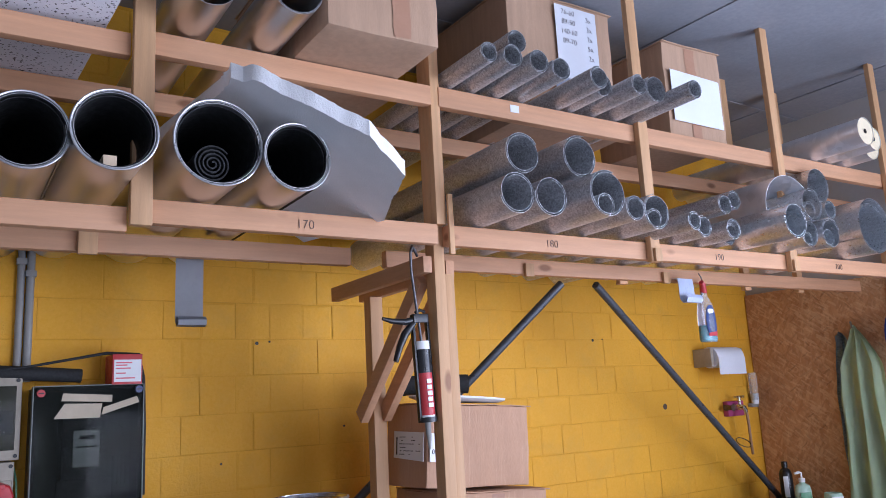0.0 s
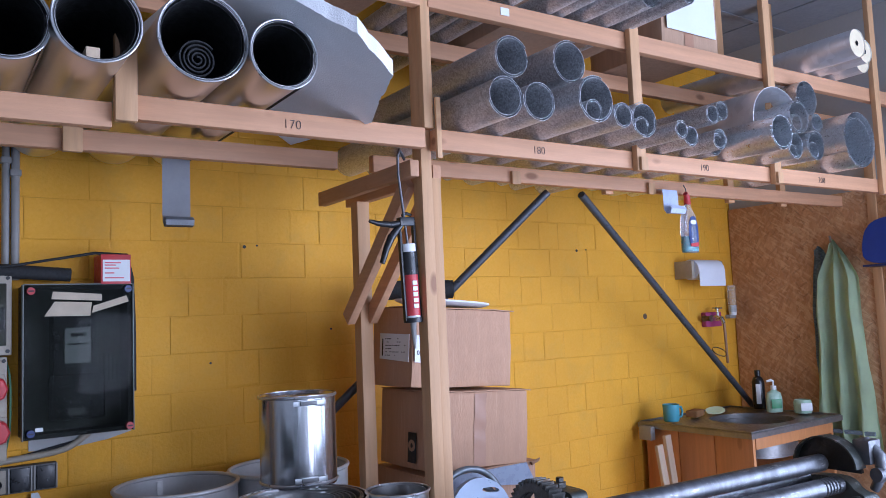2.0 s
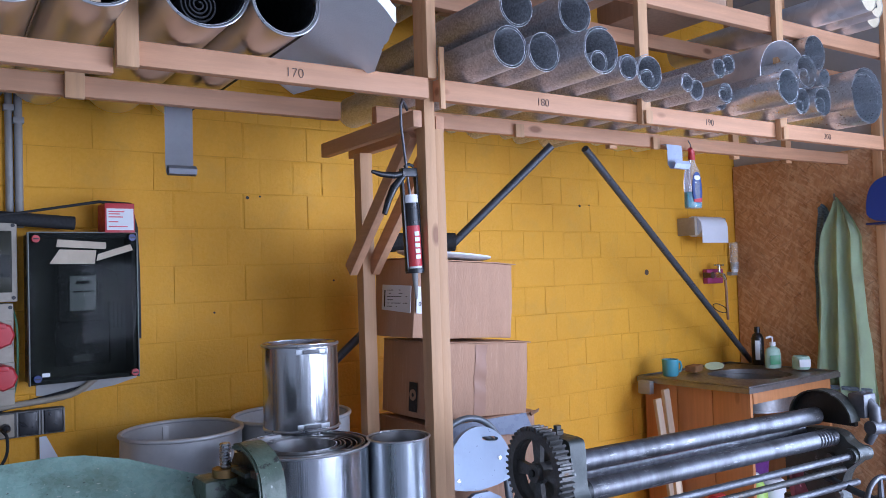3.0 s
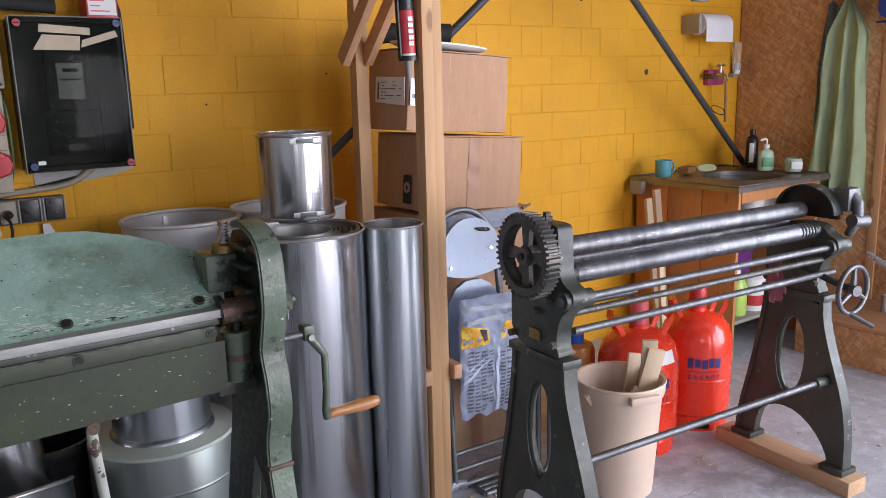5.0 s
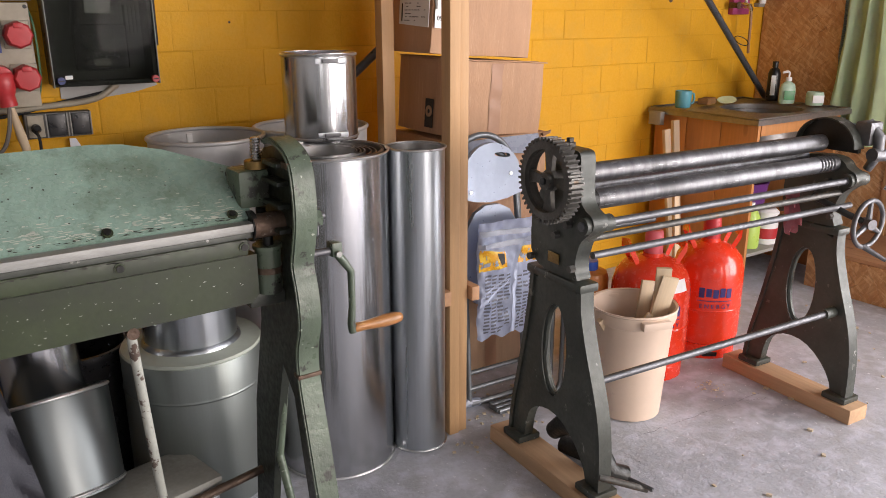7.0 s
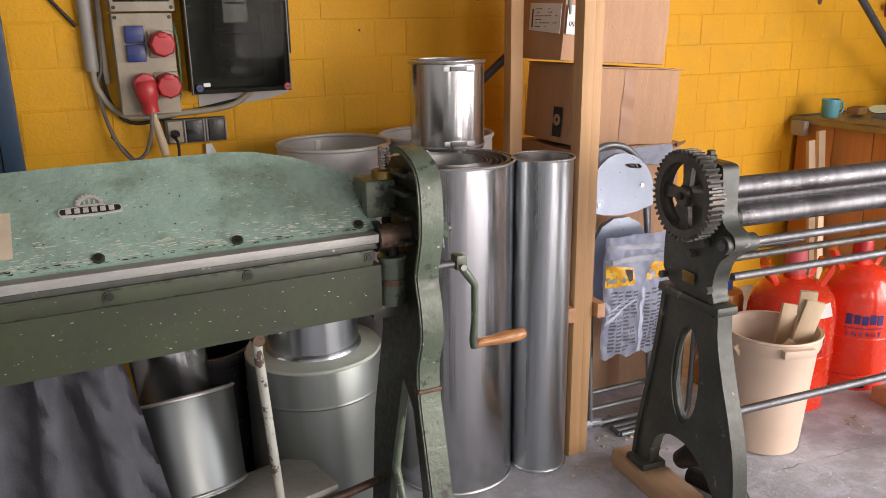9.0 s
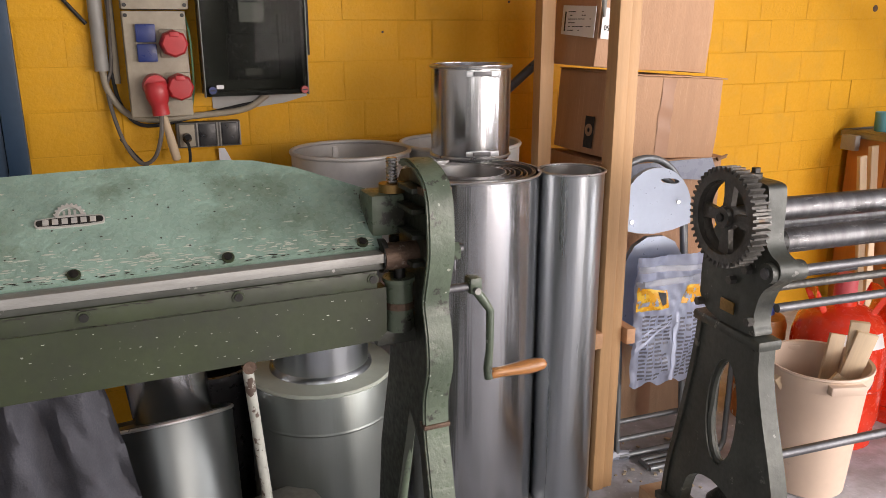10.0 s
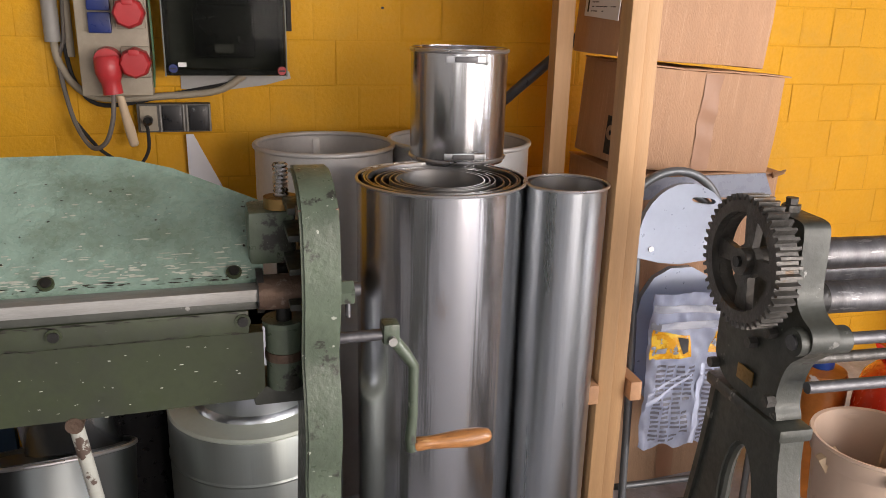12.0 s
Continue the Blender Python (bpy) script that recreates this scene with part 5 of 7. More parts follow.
part("meter_foot", box(B(), -0.085, 0.080, -0.095, -0.086, 0.045, 0.19, 0.012), M_BLACK, meter)
M_LIP = surface("dull_grey_green_lip", (0.20, 0.215, 0.19), 0.5, 0, 0.2, 12, 70, 0.1)
for x0, x1, z0, z1 in ((-0.166, -0.1625, -0.004, 0.479), (0.1625, 0.166, -0.004, 0.479), (-0.162, 0.162, 0.4775, 0.481)):
    part("lid_edge", box(B(), x0, x1, -0.131, -0.100, z0, z1, 0.001), M_LIP, meter, "grey-green lid edge")
for k in range(4):
    part("terminal_block", box(B(), 0.092 + 0.012 * k, 0.102 + 0.012 * k, -0.045, -0.013, 0.16, 0.25, 0.002), M_LIP, meter)
part("meter_cable", sweep(B(), bend([(0.085, -0.03, 0.36), (0.12, -0.03, 0.34), (0.128, -0.03, 0.26)], 5), 0.004, 8), M_GREYPL, meter)
part("hanging_eye", sweep(B(), [(-0.003 + 0.012 * math.cos(k * math.pi / 8), -0.05, 0.392 + 0.012 * math.sin(k * math.pi / 8)) for k in range(16)], 0.003, 6, closed=True), M_LIP, meter)
part("dial_plate", box(B(), -0.038, 0.040, -0.0885, -0.0855, 0.225, 0.338), M_WHITELAB, meter, "pale dial plate")
part("dial_window", box(B(), -0.020, 0.024, -0.0905, -0.0888, 0.310, 0.322), M_INK, meter)
part("dial_bar", box(B(), -0.030, 0.032, -0.0905, -0.0888, 0.284, 0.289), M_INK, meter)
part("rating_plate", box(B(), -0.030, 0.022, -0.0985, -0.0953, 0.060, 0.082), M_GREYPL, meter)
for x, z, mt in ((-0.143, 0.458, M_REDPL), (0.148, 0.462, M_BLUEPL), (-0.143, 0.018, M_BLUEPL), (0.150, 0.012, M_REDPL)):
    k = part("lid_knob", sweep(B(), [(x, -0.121, z), (x, -0.1375, z)], [0.013, 0.0115], 16), mt, meter)
    part("knob_slot", box(B(), x - 0.008, x + 0.008, -0.1395, -0.1378, z - 0.002, z + 0.002), M_INK, k)
for pts in ([(-0.085, 0.432), (0.065, 0.424), (0.066, 0.446), (-0.080, 0.456)], [(-0.105, 0.378), (0.030, 0.376), (0.035, 0.420), (-0.075, 0.424)], [(0.035, 0.385), (0.150, 0.420), (0.142, 0.440), (0.040, 0.408)]):
    part("tape_note", plate(B(), pts, [], lambda u, v, w: (u, w, v), -0.1325, -0.1308), M_CREAMPAPER, meter, "strip of yellowed masking tape")
part("tag", box(B(), -0.130, -0.108, -0.1325, -0.1308, 0.022, 0.034, 0, Matrix.Rotation(0.0, 4, "Y")), M_WHITELAB, meter)

dist = thing("distribution_board", pose(0.10, WALL_Y, 1.10), "dusty beige distribution board with red and blue outlets", "distribution board")
part("lower_case", box(B(), -0.095, 0.088, -0.095, -0.001, 0.0, 0.318, 0.006), M_BEIGE, dist)
part("upper_case", box(B(), -0.095, 0.100, -0.095, -0.001, 0.322, 0.575, 0.006), M_BEIGE, dist)
win = part("fuse_window", box(B(), -0.085, 0.084, -0.104, -0.0955, 0.352, 0.545, 0.003), M_SMOKE, dist, "clear brownish fuse window")
win.visible_shadow = False
part("fuse_row", box(B(), -0.078, 0.078, -0.0985, -0.0958, 0.40, 0.47), M_BLACK, win)
for x, z in ((-0.085, 0.335), (0.088, 0.335), (0.088, 0.562), (-0.085, 0.305), (0.078, 0.305), (-0.085, 0.562)):
    part("screw", sweep(B(), [(x, -0.094, z), (x, -0.0985, z)], 0.006, 10), M_BLACK, dist)
for z in (0.168, 0.226):
    part("blue_outlet", box(B(), -0.062, -0.004, -0.112, -0.0955, z, z + 0.054, 0.005), M_BLUEPL, dist, "blue flap outlet")
for x, z, tilt in ((0.044, 0.222, 0), (0.050, 0.092, 8)):
    o = part("red_outlet", lathe(B(), [(0.0, 0.0), (0.040, 0.0), (0.042, 0.008), (0.039, 0.030), (0.038, 0.045), (0.041, 0.050), (0.040, 0.058), (0.034, 0.066), (0.0, 0.068)], 8, Matrix.Translation((x, -0.0955, z)) @ Matrix.Rotation(radians(90), 4, "X")), M_REDPL, dist, "faded red three-phase outlet")
    part("outlet_flange", box(B(), x - 0.038, x + 0.038, -0.100, -0.0956, z - 0.042, z + 0.042, 0.004), M_BEIGE, o)
    part("outlet_hinge", box(B(), x - 0.014, x + 0.014, -0.165, -0.150, z + 0.020, z + 0.036, 0.004), M_REDPL, o)
o = part("red_outlet", lathe(B(), [(0.0, 0.0), (0.036, 0.0), (0.038, 0.008), (0.034, 0.045), (0.0, 0.047)], 24, Matrix.Translation((-0.020, -0.0955, 0.096)) @ Matrix.Rotation(radians(90), 4, "X")), M_REDPL, dist, "faded red three-phase outlet")
part("plug", sweep(B(), [(-0.020, -0.132, 0.108), (-0.019, -0.133, 0.098), (-0.018, -0.134, 0.066), (-0.016, -0.135, 0.046), (-0.015, -0.135, 0.040), (-0.012, -0.135, 0.010)], [0.030, 0.036, 0.035, 0.028, 0.025, 0.026], 20), M_REDPL, o, "faded red plug")
part("plug_cable", sweep(B(), bend([(-0.012, -0.135, 0.012), (-0.020, -0.13, -0.06), (-0.045, -0.12, -0.125), (-0.085, -0.10, -0.140), (-0.125, -0.06, -0.08), (-0.150, -0.03, 0.02), (-0.155, -0.02, 0.10), (-0.135, -0.02, 0.18), (-0.130, -0.02, 0.5), (-0.19, -0.02, 0.9)]), 0.0065, 8), surface("grey_cable", (0.16, 0.14, 0.12), 0.6, 0, 0.2, 10, 60, 0.1), dist, "grey cable looping down from the plug")
part("earth_wire", sweep(B(), bend([(0.089, -0.05, 0.02), (0.096, -0.09, 0.10), (0.095, -0.10, 0.24), (0.090, -0.06, 0.30)]), 0.0032, 6), surface("green_wire", (0.10, 0.22, 0.12), 0.5, 0, 0.1, 8, 60, 0.02), dist, "thin green wire")

twin = thing("socket_strip", pose(0.235, WALL_Y, 1.030), "dark triple socket strip with two pale-edged inserts", "socket")
part("frame", box(B(), -0.100, 0.104, -0.042, -0.001, -0.041, 0.041, 0.005), surface("dusty_dark_plastic", (0.10, 0.095, 0.085), 0.55, 0, 0.2, 14, 80, 0.1), twin)
for x in (-0.004, 0.069):
    part("insert", box(B(), x - 0.027, x + 0.027, -0.047, -0.0425, -0.036, 0.036, 0.003), M_BLACK, twin, "dark socket insert")
    for dx in (-0.034, 0.0295):
        part("edge_strip", box(B(), x + dx, x + dx + 0.0045, -0.046, -0.0425, -0.039, 0.039, 0.001), M_GREYPL, twin, "pale edge strip")
part("insert", box(B(), -0.092, -0.044, -0.047, -0.0425, -0.036, 0.036, 0.003), M_BEIGE, twin)
part("plug", sweep(B(), [(-0.070, -0.043, -0.004), (-0.070, -0.075, -0.004), (-0.066, -0.080, -0.012)], [0.014, 0.013, 0.008], 12), M_BLACK, twin, "black plug")
part("lead", sweep(B(), bend([(-0.080, -0.05, -0.01), (-0.070, -0.09, -0.03), (-0.075, -0.09, -0.09), (-0.115, -0.08, -0.13), (-0.20, -0.05, -0.09), (-0.27, -0.03, 0.0)]), 0.005, 8), M_RUBBER, twin, "dark rubber lead")
# conduits and cables
for x, r, z0, z1, mt in ((0.190, 0.0115, 1.70, CEIL_Z, M_GREYPL), (0.218, 0.0125, 1.66, CEIL_Z, M_GREYPL), (-0.065, 0.021, 1.24, CEIL_Z, M_GREYPL), (-0.025, 0.011, 1.2, 2.2, M_BEIGE)):
    c = solid("conduit", sweep(B(), [(0, 0, 0), (0, 0, z1 - z0)], r, 14), mt, pose(x, WALL_Y - r - 0.003, z0), "grey plastic conduit running up the yellow wall", "conduit", "conduits on the wall")
    for z in (0.35, 0.95):
        if z < z1 - z0:
            part("clip", box(B(), -r - 0.004, r + 0.004, -r - 0.003, r + 0.002, z - 0.01, z + 0.01, 0.002), M_GREYPL, c)
solid("cable_run", sweep(B(), bend([(-0.065, 2.862, 1.25), (-0.055, 2.86, 1.18), (-0.01, 2.86, 1.11), (0.06, 2.86, 1.085), (0.20, 2.862, 1.09), (0.36, 2.862, 1.105), (0.44, 2.865, 1.15)]), 0.0105, 10), M_BEIGE, Matrix(), "dusty cables bent under the panels", "cable")
solid("cable_run", sweep(B(), bend([(-0.04, 2.862, 1.24), (-0.02, 2.862, 1.13), (0.05, 2.862, 1.065), (0.25, 2.868, 1.098), (0.40, 2.868, 1.125)]), 0.006, 8), M_RUBBER, Matrix(), "thin dark cable bent under the panels", "cable")
solid("cable_run", sweep(B(), bend([(-0.20, 2.868, 1.52), (-0.15, 2.868, 1.45), (-0.095, 2.868, 1.38)]), 0.006, 8), M_BLACK, Matrix(), "thin black cable on the yellow wall", "cable")
bm = B()
plate(bm, smooth_loop([(0.26, 1.09), (0.58, 1.13), (0.57, 1.17), (0.26, 1.17)], 1), [], lambda u, v, w: (u, w, v), WALL_Y - 0.004, WALL_Y - 0.0005)
solid("bare_plaster", bm, M_PLASTER, Matrix(), "strip of bare grey plaster under the meter box", "plaster", kind="structure")
# carton, foam pipe and strap on top of the meter box
carton = thing("red_carton", pose(0.500, 2.80, 1.6385), "small red carton with a white label on the meter box", "carton")
part("carton_body", box(B(), -0.047, 0.047, -0.055, 0.05, 0, 0.098, 0.002), M_REDPL, carton)
part("label", box(B(), -0.042, 0.043, -0.0562, -0.0548, 0.008, 0.080), M_WHITELAB, carton, "white printed label")
bm = B()
for k, (w, z) in enumerate(((0.05, 0.068), (0.035, 0.060), (0.045, 0.050), (0.03, 0.034), (0.06, 0.018))):
    box(bm, -0.036, -0.036 + w, -0.0570, -0.0563, z, z + 0.004)
tagged(part("print", bm, M_PINK, carton, "unreadable small print"), kind="stuff")
solid("foam_pipe", sweep(B(), [(-0.45, 2.80, 1.685), (0.1, 2.80, 1.690), (0.37, 2.80, 1.672)], 0.022, 14), M_RUBBER, Matrix(), "black foam pipe lying on top of the panels", "foam pipe")
solid("strap", sweep(B(), [(-0.2, 2.77, 1.66), (0.2, 2.77, 1.70), (0.44, 2.77, 1.742), (0.545, 2.79, 1.738), (0.562, 2.80, 1.66), (0.566, 2.80, 1.50), (0.566, 2.80, 1.28)], [0.003, 0.004, 0.005, 0.007, 0.010, 0.011, 0.011], 6), M_RUBBER, Matrix(), "black rubber strap hanging over the meter box", "strap")
brush = thing("hand_brush", pose(0.103, 2.80, 1.075, 0, -11, 0), "old hand brush with a pale wooden handle hanging on a nail", "brush")
part("brush_handle", sweep(B(), [(0, 0, 0.035), (0, 0, 0.02), (0, 0, -0.02), (0, 0, -0.07), (0, 0, -0.115), (0, 0, -0.12)], [0.008, 0.011, 0.012, 0.0145, 0.013, 0.008], 14), M_RAWWOOD, brush)
part("hook", sweep(B(), [(0, 0, 0.03), (0, 0.03, 0.05), (0, 0.079, 0.05)], 0.004, 8), M_RAWWOOD, brush)

# hanging strip of silver tape
bm = B()
rows = []
prof = [(0.0, 2.05), (0.002, 1.95), (0.004, 1.82), (0.0, 1.800), (-0.014, 1.786), (-0.030, 1.79), (-0.034, 1.806), (-0.022, 1.816), (-0.012, 1.806)]
for y, z in prof:
    rows.append([bm.verts.new((x, y, z)) for x in (0, 0.084)])
for a, b in zip(rows, rows[1:]):
    bm.faces.new((a[0], a[1], b[1], b[0]))
bmesh.ops.solidify(bm, geom=bm.faces[:], thickness=0.0015)
solid("silver_tape", bm, M_SILVERTAPE, pose(0.545, 2.375, 0), "strip of silver tape hanging from the rack with a curled end", "tape strip")
bm = B()
rows = []
for y, z in ((0.03, 0.12), (0.0, 0.118), (-0.004, 0.09), (-0.004, 0.03), (-0.016, 0.012), (-0.036, 0.012), (-0.044, 0.030), (-0.034, 0.044)):
    rows.append([bm.verts.new((x, y, z)) for x in (0, 0.10)])
for a, b in zip(rows, rows[1:]):
    bm.faces.new((a[0], a[1], b[1], b[0]))
bmesh.ops.recalc_face_normals(bm, faces=bm.faces[:])
bmesh.ops.solidify(bm, geom=bm.faces[:], thickness=0.0012)
solid("film_strip", bm, M_BAG, pose(2.60, 2.165, 1.875), "pale film strip hanging from the rack with a curled end", "film strip")

# ---- caulking gun hanging on the rack ----
gun = thing("caulking_gun", pose(1.128, 1.945, 1.77, 0, -2.5, 0), "black caulking gun with a red cartridge hooked on the rack", "caulking gun")
part("push_rod", sweep(B(), [(0.018, 0.010, 0.190), (0.004, 0.0, 0.205), (-0.012, -0.012, 0.215), (-0.022, -0.016, 0.195), (-0.018, -0.006, 0.14), (-0.004, 0, 0.0), (0.002, 0, -0.08)], 0.0042, 10), M_WORNSTEEL, gun, "steel push rod with a hooked end")
part("yoke", box(B(), -0.026, 0.026, -0.012, 0.012, -0.012, 0.014, 0.004), M_BLACK, gun)
part("trigger", sweep(B(), [(-0.01, 0, 0.0), (-0.05, 0, -0.008), (-0.095, 0, -0.004), (-0.125, 0, 0.004)], [0.008, 0.010, 0.008, 0.005], 10), M_BLACK, gun)
part("grip", sweep(B(), [(-0.020, 0, -0.010), (-0.055, 0, -0.045), (-0.075, 0, -0.080), (-0.092, 0, -0.120)], [0.010, 0.012, 0.010, 0.008], 10), M_BLACK, gun)
part("pawl", sweep(B(), [(-0.012, 0, 0.018), (0.004, 0, 0.026), (0.020, 0, 0.020)], 0.005, 8), M_BLACK, gun)
for x in (-0.025, 0.025):
    part("cradle_bar", box(B(), x - 0.004, x + 0.004, -0.007, 0.007, -0.292, 0.0, 0.001), M_BLACK, gun)
part("cradle_end", lathe(B(), [(0.004, -0.298), (0.028, -0.298), (0.028, -0.284), (0.025, -0.284)], 24, caps=False), M_BLACK, gun)
cart = part("cartridge", lathe(B(), [(0, -0.066), (0.0225, -0.066), (0.0232, -0.070), (0.0232, -0.284), (0.0, -0.284)], 28, caps=False), M_WHITELAB, gun, "white cartridge")
part("black_band", lathe(B(), [(0.0237, -0.090), (0.0237, -0.158)], 28, caps=False), M_BLACK, cart)
part("red_band", lathe(B(), [(0.0238, -0.158), (0.0238, -0.278)], 28, caps=False), M_REDPL, cart, "red printed band")
bm = B()
for k in range(5):
    box(bm, -0.008, 0.008, -0.0252, -0.0240, -0.256 + k * 0.017, -0.244 + k * 0.017)
part("print", bm, M_WHITELAB, cart, "white bars of print")
part("nozzle", lathe(B(), [(0.012, -0.285), (0.010, -0.30), (0.007, -0.34), (0.003, -0.375), (0, -0.375)], 16, caps=False), M_GREYPL, gun, "translucent nozzle")

for x, z, r in ((0.999, 1.783, 0.0065), (1.05, 1.789, 0.004), (2.790, 1.795, 0.007), (3.29, 1.44, 0.016), (2.86, 1.80, 0.003), (1.36, 1.455, 0.004), (0.86, 1.35, 0.004)):
    part("drill_hole", sweep(B(), [(x, WALL_Y - 0.0022, z), (x, WALL_Y + 0.002, z)], r, 12), M_BLACKOIL if r < 0.01 else M_RUST, wall_north, "old drill hole")

# ---- cartons behind the posts ----
def carton_box(name, m, w, d, h, mat, label, group, tape_x=None):
    """A creased, taped carton; its lower front corner is the origin."""
    root = thing(name, m, label, "cardboard box", group)
    seed = Vector((w * 40, d * 30, h * 20))

    def dent(p):
        crease = 0.0035 * math.sin(p.z * 16 / h + 4 * noise.noise(p * 5 + seed)) * abs(noise.noise(p * 7 + seed))
        return p + Vector((noise.noise(p * 5) * 0.004, noise.noise(p * 6 + seed) * 0.006 + crease, noise.noise(p * 4 + Vector((3, 1, 2))) * 0.004))

    bm = box(B(), 0, w, 0, d, 0, h, 0.004)
    bmesh.ops.subdivide_edges(bm, edges=[e for e in bm.edges if e.calc_length() > 0.1], cuts=11, use_grid_fill=True)
    for v in bm.verts:
        v.co = dent(v.co)
    part("body", bm, mat, root)
    if tape_x is not None:
        bm = B()
        n = 24
        strip = [[bm.verts.new(dent(Vector((tape_x + 0.055 * i / 4 + 0.003 * noise.noise(Vector((j * 0.6, i // 4 * 9, w)))
                  , 0, 0.006 + (h - 0.012) * j / n))) + Vector((0, -0.0022, 0))) for i in range(5)] for j in range(n + 1)]
        for p, q in zip(strip, strip[1:]):
            for i in range(4):
                bm.faces.new((p[i], p[i + 1], q[i + 1], q[i]))
        part("tape", bm, M_TAPE, root, "brown packing tape")
    bm = box(B(), -0.004, w + 0.012, -0.008, d, h + 0.001, h + 0.005, 0.001)
    bmesh.ops.subdivide_edges(bm, edges=[e for e in bm.edges if e.calc_length() > 0.1], cuts=9, use_grid_fill=True)
    for v in bm.verts:
        v.co += Vector((0, noise.noise(v.co * 14 + seed) * 0.004, noise.noise(v.co * 4 + Vector((3, 1, 2))) * 0.004 + 0.002 * noise.noise(v.co * 17)))
    part("top_flap", bm, mat, root)
    return root


ST = "stacked cartons behind the post"
c1 = carton_box("cardboard_box", pose(1.365, 2.235, 0.968, 0, 4.2, 0), 0.448, 0.30, 0.262, M_CARD, "brown cardboard box with packing tape in a leaning stack", ST, 0.20)
part("mark", plate(B(), arc(0, 0, 0.020, 0.020, 0, 360, 20), [arc(0, 0, 0.008, 0.008, 0, 360, 12)], lambda u, v, w: (w, 0.085 + u, 0.078 + v), -0.0075, -0.0060), M_CARD2, c1, "round printed mark")
part("mark_frame", plate(B(), [(0.060, 0.020), (0.110, 0.020), (0.110, 0.122), (0.060, 0.122)], [], lambda u, v, w: (w, u, v), -0.0058, -0.0045), M_INK, c1, "black printed panel")
c2 = carton_box("cardboard_box", pose(1.335, 2.262, 1.250, 0, 4.3, 2), 0.452, 0.25, 0.275, M_CARD, "brown cardboard box with a white label, on another box", ST, None)
part("label", plate(B(), [(0.010, 0.085), (0.190, 0.095), (0.190, 0.185), (0.010, 0.180)], [], lambda u, v, w: (w, u, v), -0.0085, -0.0068), M_WHITELAB, c2, "white shipping label on the side")
part("label", plate(B(), [(0.004, 0.085), (0.060, 0.083), (0.060, 0.175), (0.004, 0.178)], [], lambda u, v, w: (u, w, v), -0.0095, -0.0080), M_WHITELAB, c2, "white shipping label folded round the corner")
letters("print", "7650", 0.022, M_INK, c2, Matrix.Translation((0.034, -0.0102, 0.125)) @ Matrix.Rotation(radians(180), 4, "Y") @ Matrix.Rotation(radians(90), 4, "X"), "upside-down printed number")
bm = B()
box(bm, -0.0100, -0.0088, 0.168, 0.174, 0.105, 0.165)
lines = random.Random(5)
for k in range(6):
    y = 0.030
    while y < 0.150:
        w = lines.uniform(0.006, 0.020)
        if lines.random() < 0.6:
            box(bm, -0.0100, -0.0088, y, min(y + w, 0.155), 0.106 + 0.0115 * k, 0.1085 + 0.0115 * k)
        y += w + 0.004
tagged(part("print", bm, M_INK, c2, "unreadable print"), kind="stuff")
c3 = carton_box("cardboard_box", pose(1.362, 2.240, 0.520, 0, 1.2, 0), 0.49, 0.33, 0.425, M_CARD, "brown cardboard box with torn flaps under others", ST, None)
part("torn_flap", plate(B(), [(0, 0), (0.40, -0.01), (0.43, 0.05), (0.36, 0.065), (0.2, 0.05), (0.02, 0.06)], [], lambda u, v, w: (u + 0.03, -0.012 + 0.004 * math.sin(u * 40) + w, 0.420 - v), -0.003, 0.0), M_GREYFOIL, c3, "blue-grey film flap")
part("corner_tear", sweep(B(), [(0.46, -0.008, 0.422), (0.485, -0.014, 0.430), (0.50, -0.010, 0.436)], [0.009, 0.006, 0.003], 6), M_CARDIN, c3, "torn corner")
carton_box("cardboard_box", pose(1.362, 2.240, 0.0), 0.48, 0.34, 0.515, M_CARD2, "large brown cardboard box on the floor behind the folded chair", ST, 0.21)
solid("plastic_lid", lathe(B(), [(0, 0.0), (0.13, 0.002), (0.15, 0.010), (0.152, 0.016), (0.14, 0.014), (0, 0.010)], 36, caps=False), M_WHITELAB, Matrix.Translation((1.55, 2.36, 1.524)) @ Matrix.Rotation(radians(4.6), 4, "Y") @ Matrix.Diagonal((1.3, 0.8, 1, 1)), "white plastic lid lying on a carton", "lid")
hose = thing("black_hose", pose(1.50, 2.55, 1.590), "short thick black hose lying on the cartons", "hose")
part("tube", sweep(B(), [(-0.08, 0.02, 0), (-0.03, 0.0, 0.004), (0.10, -0.04, 0.004), (0.18, -0.08, 0.0)], 0.036, 18, caps=False), M_RUBBER, hose)
part("bore", sweep(B(), [(-0.07, 0.018, 0), (0.17, -0.076, 0.0)], 0.030, 18), M_BLACK, hose)
# cartons on the upper shelf
UC = "cartons on the upper shelf"
u1 = carton_box("cardboard_box", pose(0.715, 1.670, 2.486, 0, 0, -2), 0.335, 0.72, 0.34, M_CARD2, "large tan cardboard box with tape on the upper shelf", UC, 0.19)
u2 = carton_box("cardboard_box", pose(1.62, 2.02, 2.490, 0, 0, -2), 0.52, 0.48, 0.52, M_CARD2, "tall tan cardboard box with a handwritten list", UC, None)
part("list_sheet", box(B(), 0.225, 0.435, -0.0130, -0.0115, 0.19, 0.505, 0.0), M_PAPER, u2, "white paper list written by hand")
for k, (a, b) in enumerate((("76-60", "3x"), ("89-50", "3x"), ("140-60", "2x"), ("89-70", "5x"), ("", "2x"))):
    for text, x in ((a, 0.29), (b, 0.395)):
        if text:
            letters("handwriting", text, 0.030, M_PENCIL, u2, pose(x, -0.0138, 0.470 - 0.040 * k - (0.012 if x > 0.35 else 0), 90, 0, 0), "handwritten entry", 0.0006, 0.020)
part("film", box(B(), 0.20, 0.50, -0.0165, -0.0150, 0.14, 0.205), M_GREYFOIL, u2, "bluish plastic film")
